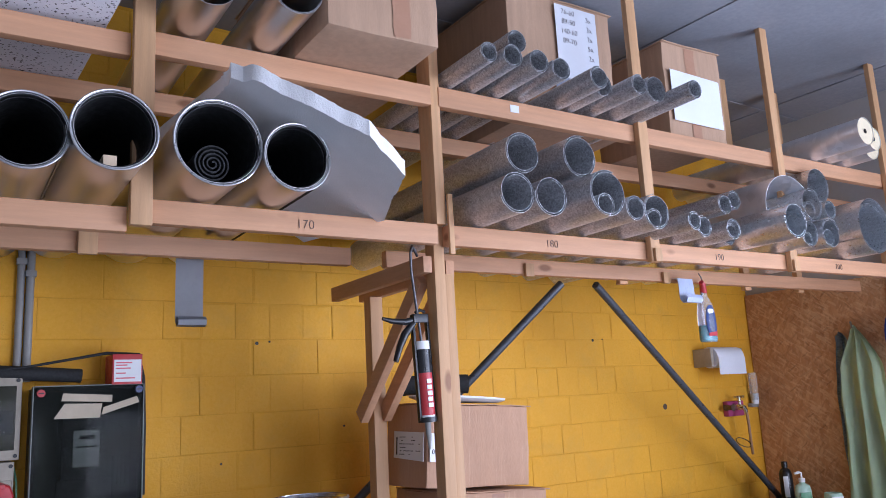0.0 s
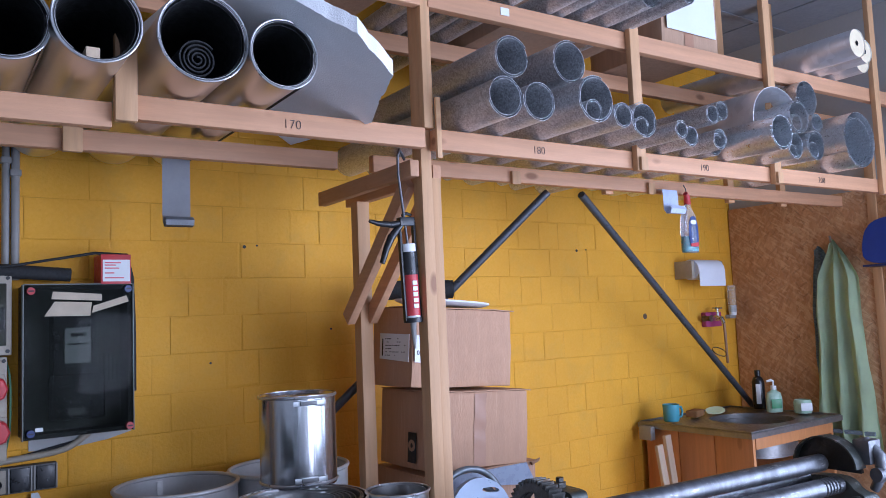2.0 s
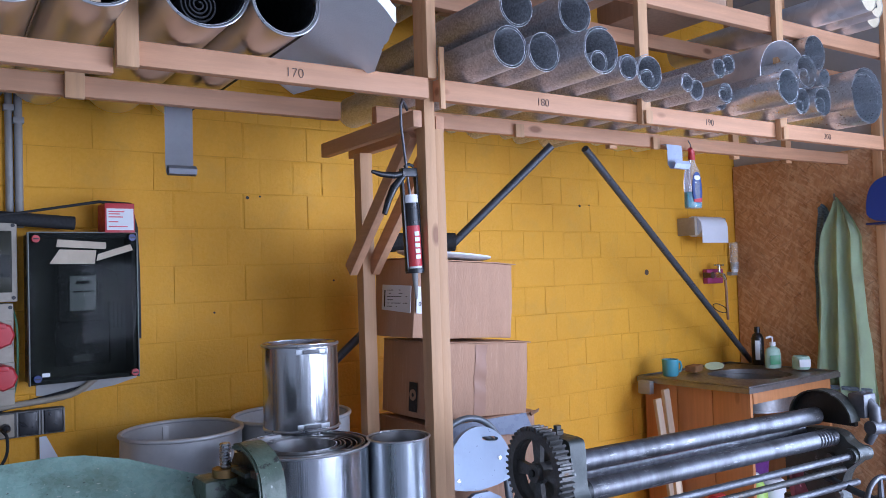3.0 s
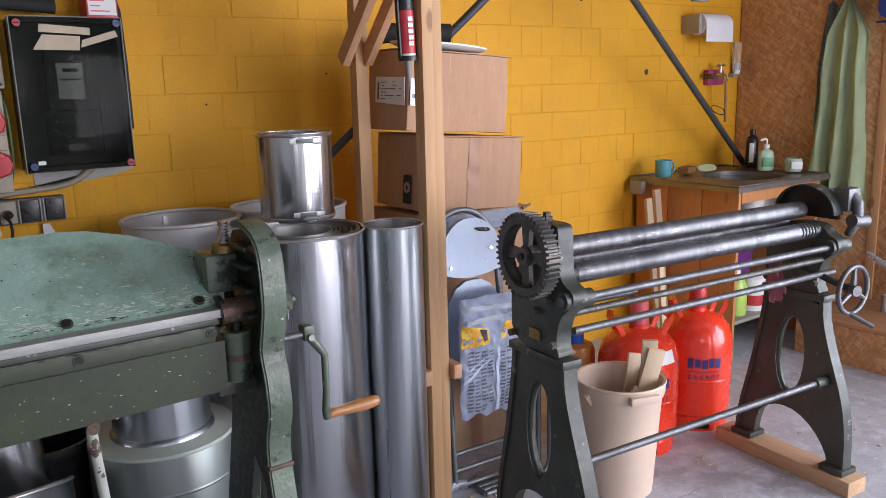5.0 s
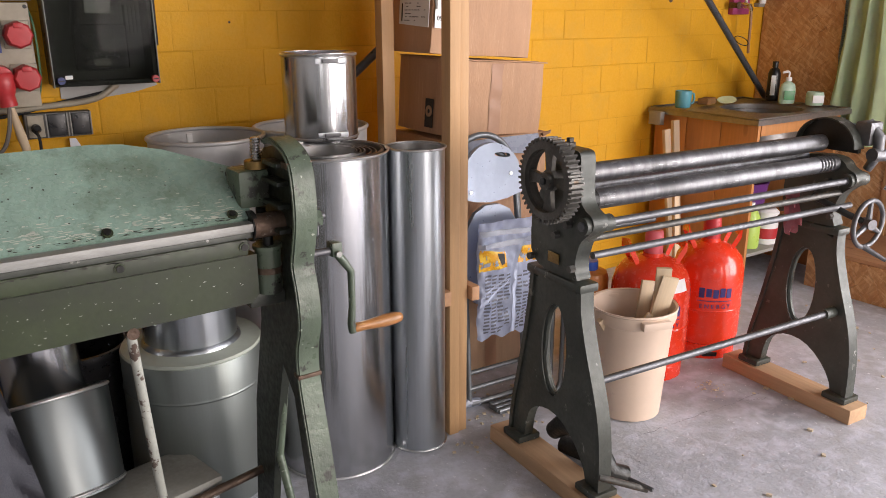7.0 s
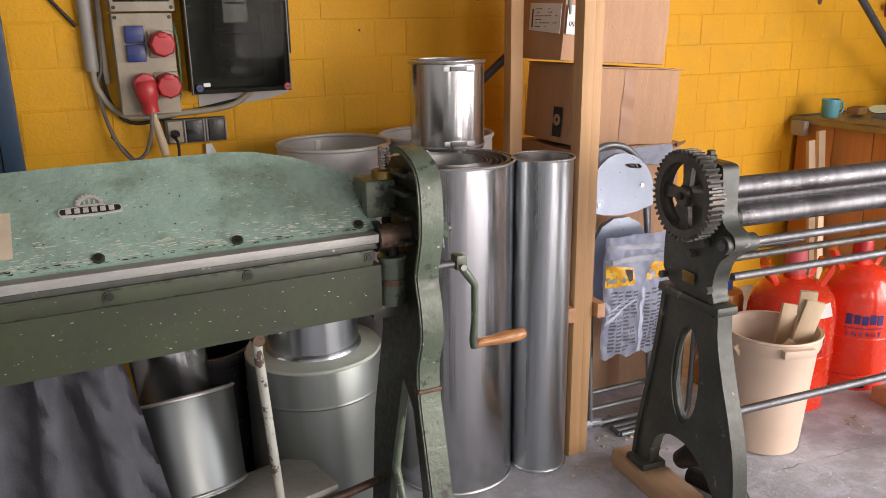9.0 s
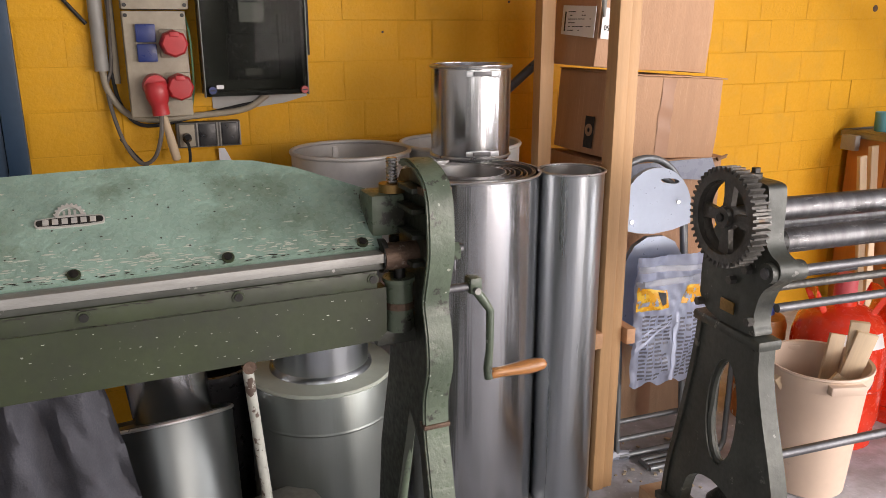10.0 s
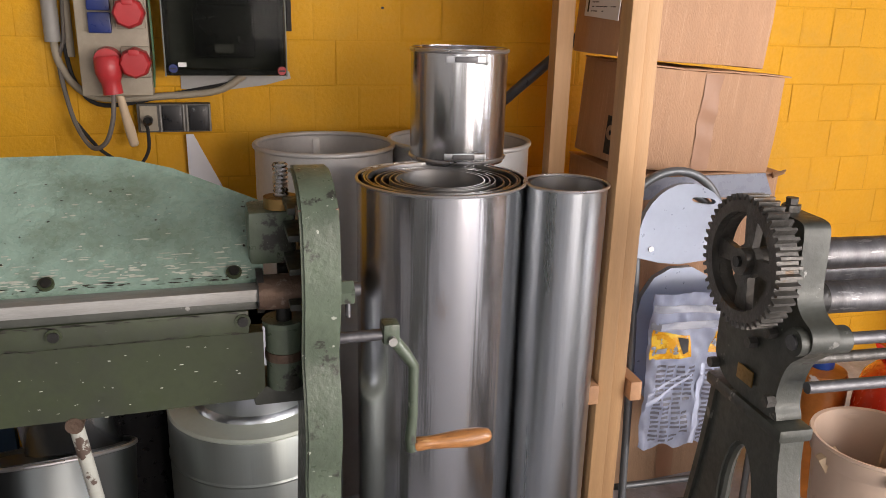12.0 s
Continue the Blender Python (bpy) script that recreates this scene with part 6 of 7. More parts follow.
u3 = carton_box("cardboard_box", pose(2.325, 1.90, 2.488, 0, 0, -3), 0.335, 0.40, 0.42, M_CARD2, "tan cardboard box with a white sheet on the upper shelf", UC, 0.13)
part("sheet", plate(B(), [(0.020, 0.085), (0.310, 0.080), (0.310, 0.290), (0.020, 0.300)], [], lambda u, v, w: (u, w, v), -0.0118, -0.0100), M_PAPER, u3, "white paper sheet")

# ---- folded chair and bag ----
chair = thing("folding_chair", pose(1.462, 2.070, 0, -3, 0, -3), "folded grey metal chair leaning on the cartons", "folding chair")
pts = [(-0.145, -0.02, 0.02), (-0.140, 0.0, 0.40), (-0.135, 0.02, 0.80)] + [(0.005 + 0.14 * math.cos(radians(a)), 0.03, 0.83 + 0.145 * math.sin(radians(a))) for a in range(170, 5, -20)] + [(0.150, 0.02, 0.80), (0.155, 0.0, 0.40), (0.155, -0.02, 0.02)]
part("frame", sweep(B(), bend(pts, 4), 0.0115, 12), M_TUBE, chair)
pts2 = [(-0.118, -0.045, 0.025), (-0.113, -0.03, 0.40), (-0.110, -0.01, 0.75)] + [(0.005 + 0.115 * math.cos(radians(a)), 0.0, 0.80 + 0.125 * math.sin(radians(a))) for a in range(170, 5, -20)] + [(0.125, -0.01, 0.75), (0.13, -0.03, 0.40), (0.132, -0.045, 0.025)]
part("frame", sweep(B(), bend(pts2, 4), 0.0105, 12), M_TUBE, chair)
part("floor_bar", sweep(B(), [(-0.145, -0.02, 0.022), (-0.11, -0.05, 0.013), (0.12, -0.05, 0.013), (0.155, -0.02, 0.022)], 0.0105, 12), M_TUBE, chair)
part("floor_bar", sweep(B(), [(-0.118, -0.045, 0.07), (0.132, -0.045, 0.07)], 0.009, 12), M_TUBE, chair)
part("floor_bar", sweep(B(), [(-0.142, -0.012, 0.115), (0.155, -0.012, 0.115)], 0.009, 12), M_TUBE, chair)
seat = [(0.005 + 0.128 * math.cos(radians(a)), 0.815 + 0.138 * math.sin(radians(a))) for a in range(-5, 190, 12)] + [(-0.125, 0.77), (-0.06, 0.752), (0.0, 0.745), (0.07, 0.752), (0.132, 0.77)]
back = part("backrest", plate(B(), seat, [smooth_loop([(0.02, 0.905), (0.085, 0.895), (0.085, 0.912), (0.02, 0.920)], 2)], lambda u, v, w: (u, w - 0.4 * (u - 0.005) ** 2, v), -0.030, -0.012), M_SEAT, chair, "silver-grey plastic backrest")
for u, v in ((-0.085, 0.79), (0.085, 0.84)):
    part("rivet", sweep(B(), [(u, -0.030, v), (u, -0.037, v)], 0.007, 12), M_CHROME, back)
part("seat", plate(B(), smooth_loop([(-0.115, 0.36), (0.128, 0.36), (0.128, 0.735), (-0.11, 0.735)], 2), [], lambda u, v, w: (u, w, v), -0.028, -0.010), M_SEAT, chair)
bag = thing("printed_bag", pose(1.488, 2.000, 0.275, 0, 0, -3), "crumpled pale blue printed plastic bag hanging on the folded chair", "plastic bag")


def bag_y(u, v):
    """The bag's crumpled front at u across and v up."""
    s_, d = (u + 0.135) / 0.27, v / 0.345
    swell = 0.030 * max(0.0, math.sin(math.pi * min(1, max(0, s_)))) ** 0.5 * (0.55 + 0.45 * math.sin(math.pi * min(1, 0.8 * d)))
    return -swell + 0.012 * noise.noise(Vector((u * 16, v * 9, 2))) + 0.007 * noise.noise(Vector((u * 45 + v * 20, v * 26, 7))) + 0.009 * abs(noise.noise(Vector((u * 22 - v * 14, v * 5, 9))))


def on_bag(bm, quad, lift=0.0012, n=6):
    """A patch of film laid on the bag's front between four corners."""
    a, b, c, d = [Vector(q) for q in quad]
    g = []
    for j in range(n + 1):
        row = []
        for i in range(n + 1):
            p = (a * (1 - i / n) + b * (i / n)) * (1 - j / n) + (d * (1 - i / n) + c * (i / n)) * (j / n)
            row.append(bm.verts.new((p.x, bag_y(p.x, p.y) - lift, p.y)))
        g.append(row)
    for p, q in zip(g, g[1:]):
        for i in range(n):
            bm.faces.new((p[i], p[i + 1], q[i + 1], q[i]))
    return bm


bm = B()
nx, nz = 40, 50
g = [[bm.verts.new((-0.135 + 0.27 * i / nx, bag_y(-0.135 + 0.27 * i / nx, 0.425 * j / nz), 0.425 * j / nz - 0.010 * math.sin(i * 0.5) * (j < 2))) for i in range(nx + 1)] for j in range(nz + 1)]
for j in range(nz):
    for i in range(nx):
        bm.faces.new((g[j][i], g[j][i + 1], g[j + 1][i + 1], g[j + 1][i]))
bmesh.ops.solidify(bm, geom=bm.faces[:], thickness=-0.005)
part("film", bm, M_BAG, bag)
for quad in (((-0.134, 0.332), (0.134, 0.340), (0.134, 0.362), (-0.134, 0.350)), ((-0.134, 0.378), (0.134, 0.372), (0.134, 0.388), (-0.134, 0.398))):
    part("folded_edge", on_bag(B(), quad, 0.004, 14), M_GREYFOIL, bag, "blue-grey folded edge of the film")
M_VAN = surface("orange_yellow_print", (0.78, 0.36, 0.02), 0.3, 0, 0.35, 30.0, 60.0, 0.1, wear=(0.85, 0.55, 0.06), wear_scale=26.0, wear_at=0.5)
for quad in (((-0.132, 0.250), (-0.030, 0.262), (-0.038, 0.318), (-0.128, 0.330)), ((0.020, 0.268), (0.130, 0.262), (0.128, 0.322), (0.032, 0.325))):
    patch = part("yellow_patch", on_bag(B(), quad), M_VAN, bag, "yellow and orange printed picture")
    (ax, az), (bx, bz), (cx, cz), (dx_, dz) = quad
    part("dark_window", on_bag(B(), ((ax + 0.012, az + 0.016), (bx - 0.052, bz + 0.012), (bx - 0.056, bz + 0.026), (ax + 0.016, az + 0.030)), 0.0022, 4), M_GREYFOIL, patch, "grey printed window")
    part("dark_fold", on_bag(B(), ((bx - 0.026, bz + 0.010), (bx - 0.010, bz + 0.014), (cx - 0.006, cz - 0.006), (cx - 0.034, cz - 0.002)), 0.0026, 4), M_INK, patch, "dark printed shape")
M_PRINT = surface("dark_print", (0.12, 0.125, 0.16), 0.5, 0, 0.2, 40, 60, 0)
bm = B()
pr = random.Random(7)
for j in range(17):
    v = 0.018 + j * 0.0132
    for i in range(9):
        u = -0.112 + i * 0.0255
        if i in (4,) or pr.random() < 0.06:
            continue
        w = pr.uniform(0.017, 0.023)
        rise = 0.010 * (1 if i < 4 else -0.5)
        on_bag(bm, ((u, v), (u + w, v + rise * w / 0.1), (u + w, v + rise * w / 0.1 + 0.0068), (u, v + 0.0068)), 0.0014, 2)
tagged(part("print", bm, M_PRINT, bag, "dense unreadable dark print"), kind="stuff")
for quad in (((-0.130, 0.118), (-0.020, 0.205), (-0.018, 0.216), (-0.131, 0.132)), ((-0.128, 0.150), (-0.030, 0.222), (-0.029, 0.229), (-0.128, 0.158)), ((-0.004, 0.010), (0.010, 0.010), (0.012, 0.240), (0.0, 0.240))):
    part("crease", on_bag(B(), quad, 0.0020, 8), M_BAG, bag, "pale crease across the print")
solid("floor_film", sweep(B(), [(0, 0, 0.012), (0.04, 0.02, 0.02), (0.09, 0.01, 0.014), (0.13, 0.03, 0.01)], [0.006, 0.02, 0.016, 0.004], 8), M_GREYFOIL, pose(1.29, 2.02, 0), "scrap of crumpled film on the floor", "scrap")

# ---- gas bottles, bucket and cans beyond the rollers ----
def gas_bottle(x, y, r, cap_mat, label, turn, lettering):
    root = thing("gas_bottle", pose(x, y, 0, 0, 0, turn), label, "gas bottle", "red gas bottles")
    h = 0.395
    part("tank", lathe(B(), [(0, 0.035), (r * 0.72, 0.04), (r * 0.95, 0.065), (r, 0.095), (r, 0.33), (r * 0.985, 0.365), (r * 0.90, 0.415), (r * 0.72, 0.448), (r * 0.45, 0.468), (r * 0.24, 0.476)], 48, caps=False), M_RED, root)
    foot = part("foot_ring", lathe(B(), [(r * 0.90, 0.0), (r * 0.93, 0.0), (r * 0.93, 0.05), (r * 0.86, 0.062), (r * 0.86, 0.05), (r * 0.90, 0.045)], 48, caps=False), M_RED, root)
    part("foot_slot", box(B(), -0.03, 0.03, -r * 0.935, -r * 0.92, 0.012, 0.030, 0.003), M_BLACK, foot)
    part("weld_band", lathe(B(), [(r, 0.208), (r + 0.0022, 0.212), (r, 0.216)], 48, caps=False), M_RED, root)
    part("neck", lathe(B(), [(r * 0.27, 0.470), (r * 0.26, 0.49)], 24, caps=False), M_RED, root)
    part("cap", lathe(B(), [(0.035, 0.482), (0.0365, 0.49), (0.035, 0.56), (0.033, 0.573), (0.028, 0.578), (0, 0.578)], 24, caps=False), cap_mat, root, "plastic valve cap")
    for s in (-1, 1):
        gpts = [(s * r * 0.50, -0.05, 0.455), (s * r * 0.72, -0.055, 0.520), (s * r * 0.66, 0.0, 0.530), (s * r * 0.70, 0.055, 0.520), (s * r * 0.50, 0.05, 0.455)]
        bm = B()
        rows = [[bm.verts.new(Vector(p) + Vector((a, 0, b))) for a, b in ((-0.003, -0.016), (0.003, -0.016), (0.003, 0.014), (-0.003, 0.014))] for p in gpts]
        for a, b in zip(rows, rows[1:]):
            for k in range(4):
                bm.faces.new((a[k], a[(k + 1) % 4], b[(k + 1) % 4], b[k]))
        bm.faces.new(rows[0])
        bm.faces.new(rows[-1])
        bmesh.ops.recalc_face_normals(bm, faces=bm.faces[:])
        part("collar_guard", bm, M_RED, root, "red welded guard")
    if lettering == "label":
        bm = B()
        rows = [[bm.verts.new(((rr + 0.001) * math.sin(radians(a)), -(rr + 0.001) * math.cos(radians(a)), z)) for a in range(-20, 46, 6)] for rr, z in ((r * 0.985, 0.365), (r * 0.90, 0.412))]
        for k in range(len(rows[0]) - 1):
            bm.faces.new((rows[0][k], rows[0][k + 1], rows[1][k + 1], rows[1][k]))
        part("label", bm, M_WHITELAB, root, "white printed warning label")
    # maker's mark as plain bars bent round the tank, and one readable word below it
    bm = B()
    for k in range(5):
        a = radians(-22 + k * 11)
        mm = Matrix.Rotation(a, 4, "Z") @ Matrix.Translation((0, -r, 0.292))
        box(bm, -0.0105, 0.0105, -0.0015, 0.001, -0.021 + 0.004 * (k % 2), 0.021 - 0.003 * (k % 3), 0, mm)
    part("mark", bm, M_BLUEINK, root, "dark blue mark of plain bars")
    bm = B()
    rows = [[bm.verts.new(((r + 0.0012) * math.sin(radians(a)), -(r + 0.0012) * math.cos(radians(a)), z)) for a in range(-28, 29, 4)] for z in (0.256, 0.259)]
    for k in range(len(rows[0]) - 1):
        bm.faces.new((rows[0][k], rows[0][k + 1], rows[1][k + 1], rows[1][k]))
    part("mark_line", bm, M_BLUEINK, root)
    for k, ch in enumerate("ENERGY"):
        a = radians(-22 + k * 9)
        letters("letter", ch, 0.026, M_BLUEINK, root, Matrix.Rotation(a, 4, "Z") @ Matrix.Translation((0, -r - 0.0012, 0.226)) @ Matrix.Rotation(radians(90), 4, "X"))
    return root


gas_bottle(2.135, 1.905, 0.153, M_PINK, "red gas bottle with a faded pink cap and a white label", -28, "label")
gas_bottle(2.490, 1.905, 0.144, M_REDPL, "red gas bottle with a red cap and dark blue lettering", -38, "plain")
bucket = thing("bucket", pose(1.815, 1.708, 0, 0, 0, -40) @ Matrix.Scale(1.06, 4), "cream plastic bucket filled with wood offcuts", "bucket")
part("tub", lathe(B(), [(0, 0.006), (0.095, 0.006), (0.098, 0.0), (0.110, 0.004), (0.132, 0.335), (0.138, 0.338), (0.1415, 0.352), (0.1415, 0.376), (0.145, 0.380), (0.143, 0.386), (0.135, 0.384), (0.127, 0.34), (0.094, 0.014), (0, 0.014)], 48, caps=False), M_BUCKET, bucket)
for a in (22, 202):
    part("lug", box(B(), -0.050, 0.050, -0.156, -0.130, 0.345, 0.372, 0.006, Matrix.Rotation(radians(a), 4, "Z")), M_BUCKET, bucket, "handle lug")
WOODS = "wood offcuts in the bucket"
for x, y, z0, L, w, t, rx, ry, rz in ((0.015, -0.015, 0.11, 0.41, 0.060, 0.014, 4, 12, -30), (0.068, -0.045, 0.11, 0.43, 0.052, 0.018, 2, 1, -42), (0.045, 0.035, 0.10, 0.36, 0.05, 0.012, -6, 10, -20), (-0.055, -0.040, 0.27, 0.13, 0.060, 0.016, -10, 38, -38), (-0.070, 0.005, 0.27, 0.14, 0.05, 0.02, 10, -34, -20), (-0.085, -0.01, 0.26, 0.12, 0.04, 0.018, 24, -16, 10)):
    solid("wood_offcut", box(B(), -w / 2, w / 2, -t / 2, t / 2, 0, L, 0.002), M_RAWWOOD, pose(1.822 + x, 1.705 + y, z0, rx, ry, rz), "pale wood offcut sticking out of the bucket", "wood offcut", WOODS)
can = thing("paint_can", pose(1.99, 2.10, 0), "orange and white canister with a blue cap behind the bucket", "canister")
part("can_body", lathe(B(), [(0, 0), (0.075, 0), (0.078, 0.008), (0.078, 0.36), (0.07, 0.385), (0.03, 0.395)], 32, caps=False), surface("orange_print", (0.55, 0.20, 0.04), 0.4, 0, 0.3, 14, 60, 0.03, spots=(0.7, 0.7, 0.68), spot_scale=20, spot_at=0.62), can)
part("can_cap", lathe(B(), [(0.03, 0.39), (0.034, 0.395), (0.034, 0.43), (0, 0.432)], 20, caps=False), surface("bright_blue_cap", (0.02, 0.09, 0.42), 0.4, 0, 0.1, 9, 60, 0.02), can, "blue screw cap")

bundle = thing("black_hose", pose(1.345, 1.50, 0, 0, 0, -4.6), "black rubber hose bundle lying under the rolling machine", "hose")
part("tube", sweep(B(), [(0.03, 0.13, 0.085), (0.02, 0.07, 0.14), (0.03, 0.0, 0.16), (0.03, -0.07, 0.12), (0.05, -0.11, 0.055), (0.10, -0.13, 0.036)], [0.03, 0.036, 0.038, 0.038, 0.036, 0.032], 16), M_BLACKOIL, bundle)
part("tube", sweep(B(), [(0.06, 0.12, 0.032), (0.08, 0.04, 0.035), (0.09, -0.06, 0.034)], 0.03, 14), M_RUBBER, bundle)
CRACKS = (((1.685, 1.541), (2.307, 1.489)), ((2.18, 1.50), (2.299, 1.45)), ((1.574, 1.509), (1.573, 1.40)))
bits = B()
rg = random.Random(11)
for _ in range(70):
    x, y, q = rg.uniform(1.5, 3.4), rg.uniform(0.5, 2.1), rg.uniform(0.002, 0.009)
    box(bits, -q, q, -q * 0.7, q * 0.7, 0, q * 0.8, 0, pose(x, y, 0.0005, rg.uniform(-8, 8), 0, rg.uniform(0, 180)))
for _ in range(50):
    x, y, q = rg.uniform(1.1, 1.5), rg.uniform(1.75, 2.15), rg.uniform(0.002, 0.007)
    box(bits, -q, q, -q * 0.7, q * 0.7, 0, q * 0.8, 0, pose(x, y, 0.0005, rg.uniform(-8, 8), 0, rg.uniform(0, 180)))
for _ in range(26):
    x, y, q = 2.20 + rg.gauss(0, 0.030), 1.64 + rg.gauss(0, 0.030), rg.uniform(0.0015, 0.005)
    box(bits, -q, q, -q * 0.7, q * 0.7, 0, q * 0.9, 0, pose(x, y, 0.0005, rg.uniform(-8, 8), 0, rg.uniform(0, 180)))
solid("floor_debris", bits, M_CREAMPAPER, Matrix(), "small pale scraps scattered on the concrete floor", "debris", kind="stuff")

M_CRACK = surface("dark_dirt_in_cracks", (0.23, 0.225, 0.23), 0.9, 0, 0.3, 30, 120, 0.3)
zig = random.Random(3)
for (ax, ay), (bx, by) in CRACKS:
    n = 16
    line = [Vector((ax + (bx - ax) * k / n + zig.uniform(-0.006, 0.006), ay + (by - ay) * k / n + zig.uniform(-0.006, 0.006), 0.0012)) for k in range(n + 1)]
    bm = B()
    for p, q in zip(line, line[1:]):
        d = (q - p).normalized().cross(Vector((0, 0, 1))) * zig.uniform(0.0002, 0.0011)
        bm.faces.new([bm.verts.new(v) for v in (p - d, q - d * 0.7, q + d * 0.7, p + d)])
    bmesh.ops.solidify(bm, geom=bm.faces[:], thickness=0.0008)
    part("crack", bm, M_CRACK, floor, "thin dark crack in the concrete")

# folded chair's far tubes, added as a separate frame behind the near cast stand
chair_tubes = thing("chair_frame", pose(1.50, 1.93, 0.0, 0, 0, -3), "grey tubes of the folded chair, added as a separate frame behind the stand", "chair frame")
for dx, dy, r in ((0.0, 0.0, 0.055), (-0.030, 0.026, 0.050), (-0.062, 0.052, 0.045)):
    corner = [(0.185 + dx - r + r * math.sin(radians(a)), dy, 0.0095 + r - r * math.cos(radians(a))) for a in range(0, 91, 15)]
    part("tube", sweep(B(), [(-0.10, dy, 0.0095), *corner, (0.185 + dx, dy, 0.40), (0.185 + dx, dy, 0.62)], 0.0095, 12), M_TUBE, chair_tubes)
part("cross_tube", sweep(B(), [(-0.10, 0.0, 0.0095), (-0.10, 0.052, 0.0095)], 0.008, 10), M_TUBE, chair_tubes)
part("rubber_cap", sweep(B(), [(0.185, 0.0, 0.615), (0.185, 0.0, 0.64)], 0.011, 12), M_BLACK, chair_tubes, "black rubber cap")

# ---- sink corner ----
sink = thing("sink_cabinet", pose(3.20, 2.21, 0), "open orange veneer sink cabinet with a stained steel sink", "sink cabinet")
for k in range(3):
    part("side_board", box(B(), 0.0, 0.020, 0.004 + k * 0.212, 0.212 + k * 0.212, 0.0, 0.855, 0.002), M_CABWOOD, sink)
part("side_board", box(B(), 0.70, 0.72, 0.004, 0.64, 0.0, 0.855, 0.002), M_CABWOOD, sink)
part("front_rail", box(B(), 0.021, 0.699, 0.0, 0.020, 0.80, 0.855, 0.002), M_CABWOOD, sink)
part("shelf", box(B(), 0.021, 0.699, 0.004, 0.60, 0.185, 0.203, 0.002), M_GREYPL, sink, "pale shelf board")
part("back_board", box(B(), 0.021, 0.699, 0.61, 0.62, 0.21, 0.80), M_CARDIN, sink)
top = B()
plate(top, [(-0.04, -0.02), (0.78, -0.02), (0.78, 0.655), (-0.04, 0.655)], [smooth_loop([(0.22, 0.08), (0.62, 0.08), (0.62, 0.48), (0.22, 0.48)], 2)], lambda u, v, w: (u, v, w), 0.857, 0.882)
part("sink_top", top, M_SINK, sink, "stained steel sink top")
part("basin", plate(B(), smooth_loop([(0.215, 0.075), (0.625, 0.075), (0.625, 0.485), (0.215, 0.485)], 2), [smooth_loop([(0.225, 0.085), (0.615, 0.085), (0.615, 0.475), (0.225, 0.475)], 2)], lambda u, v, w: (u, v, w), 0.72, 0.856), M_SINK, sink)
part("basin_floor", plate(B(), smooth_loop([(0.215, 0.075), (0.625, 0.075), (0.625, 0.485), (0.215, 0.485)], 2), [], lambda u, v, w: (u, v, w), 0.71, 0.719), M_SINK, sink)
part("rim_lip", sweep(B(), [(-0.03, -0.012, 0.886), (0.77, -0.012, 0.886), (0.77, 0.645, 0.886), (-0.03, 0.645, 0.886)], 0.005, 8, closed=True), M_SINK, sink)
part("drain_hose", sweep(B(), [(0.42, 0.28, 0.70), (0.42, 0.28, 0.62), (0.50, 0.2, 0.60), (0.62, 0.12, 0.66), (0.69, 0.10, 0.70)], 0.016, 10), M_RUBBER, sink)
part("corner_bracket", box(B(), -0.075, -0.042, 0.54, 0.62, 0.80, 0.87, 0.004), M_GREYPL, sink)
TOPZ = 0.892
mug = thing("mug", pose(3.235, 2.70, TOPZ), "turquoise plastic mug on the sink", "mug")
part("cup", lathe(B(), [(0, 0.0), (0.036, 0.0), (0.040, 0.006), (0.043, 0.088), (0.040, 0.088), (0.037, 0.01), (0, 0.008)], 32, caps=False), M_CYAN, mug)
part("mug_handle", sweep(B(), [(0.040, -0.010, 0.072), (0.062, -0.016, 0.070), (0.068, -0.018, 0.045), (0.060, -0.016, 0.020), (0.038, -0.010, 0.018)], 0.006, 10), M_CYAN, mug)
soap = thing("soap_bottle", pose(3.845, 2.49, TOPZ, 0, 0, -35), "clear and green hand soap dispenser on the sink", "soap bottle")
part("soap_body", lathe(B(), [(0, 0), (0.040, 0), (0.044, 0.01), (0.044, 0.075), (0.036, 0.105), (0.014, 0.118), (0.013, 0.125)], 28, Matrix.Diagonal((1, 0.65, 1, 1)), caps=False), M_SOAP, soap)
part("soap_label", box(B(), -0.028, 0.028, -0.0308, -0.0286, 0.022, 0.072, 0.001), surface("green_label", (0.08, 0.30, 0.12), 0.4, 0, 0.3, 30, 60, 0), soap, "green leaf label")
part("pump_collar", lathe(B(), [(0.016, 0.122), (0.016, 0.142), (0, 0.144)], 20, caps=False), M_WHITELAB, soap)
part("pump_head", sweep(B(), [(0, 0, 0.14), (0, 0, 0.168), (-0.012, 0, 0.172), (-0.036, 0, 0.166)], [0.005, 0.006, 0.008, 0.006], 10), M_WHITELAB, soap)
blk = thing("black_bottle", pose(3.93, 2.635, TOPZ), "black plastic bottle with a white label on the sink", "bottle")
part("bottle_body", lathe(B(), [(0, 0), (0.032, 0), (0.034, 0.006), (0.034, 0.15), (0.026, 0.172), (0.013, 0.182), (0.013, 0.19)], 24, caps=False), M_BLACK, blk)
part("bottle_cap", lathe(B(), [(0.016, 0.185), (0.016, 0.215), (0, 0.217)], 18, caps=False), M_BLACK, blk)
part("bottle_label", box(B(), -0.026, 0.0, -0.0355, -0.031, 0.03, 0.14, 0.001, Matrix.Rotation(radians(-38), 4, "Z")), M_WHITELAB, blk)
solid("sponge", box(B(), -0.055, 0.055, -0.03, 0.03, 0, 0.035, 0.006), surface("brown_scourer", (0.28, 0.14, 0.05), 0.9, 0, 0.3, 20, 200, 0.6), pose(3.46, 2.72, TOPZ, 0, 0, 15), "brown scouring sponge on the sink", "sponge")
bm = B()
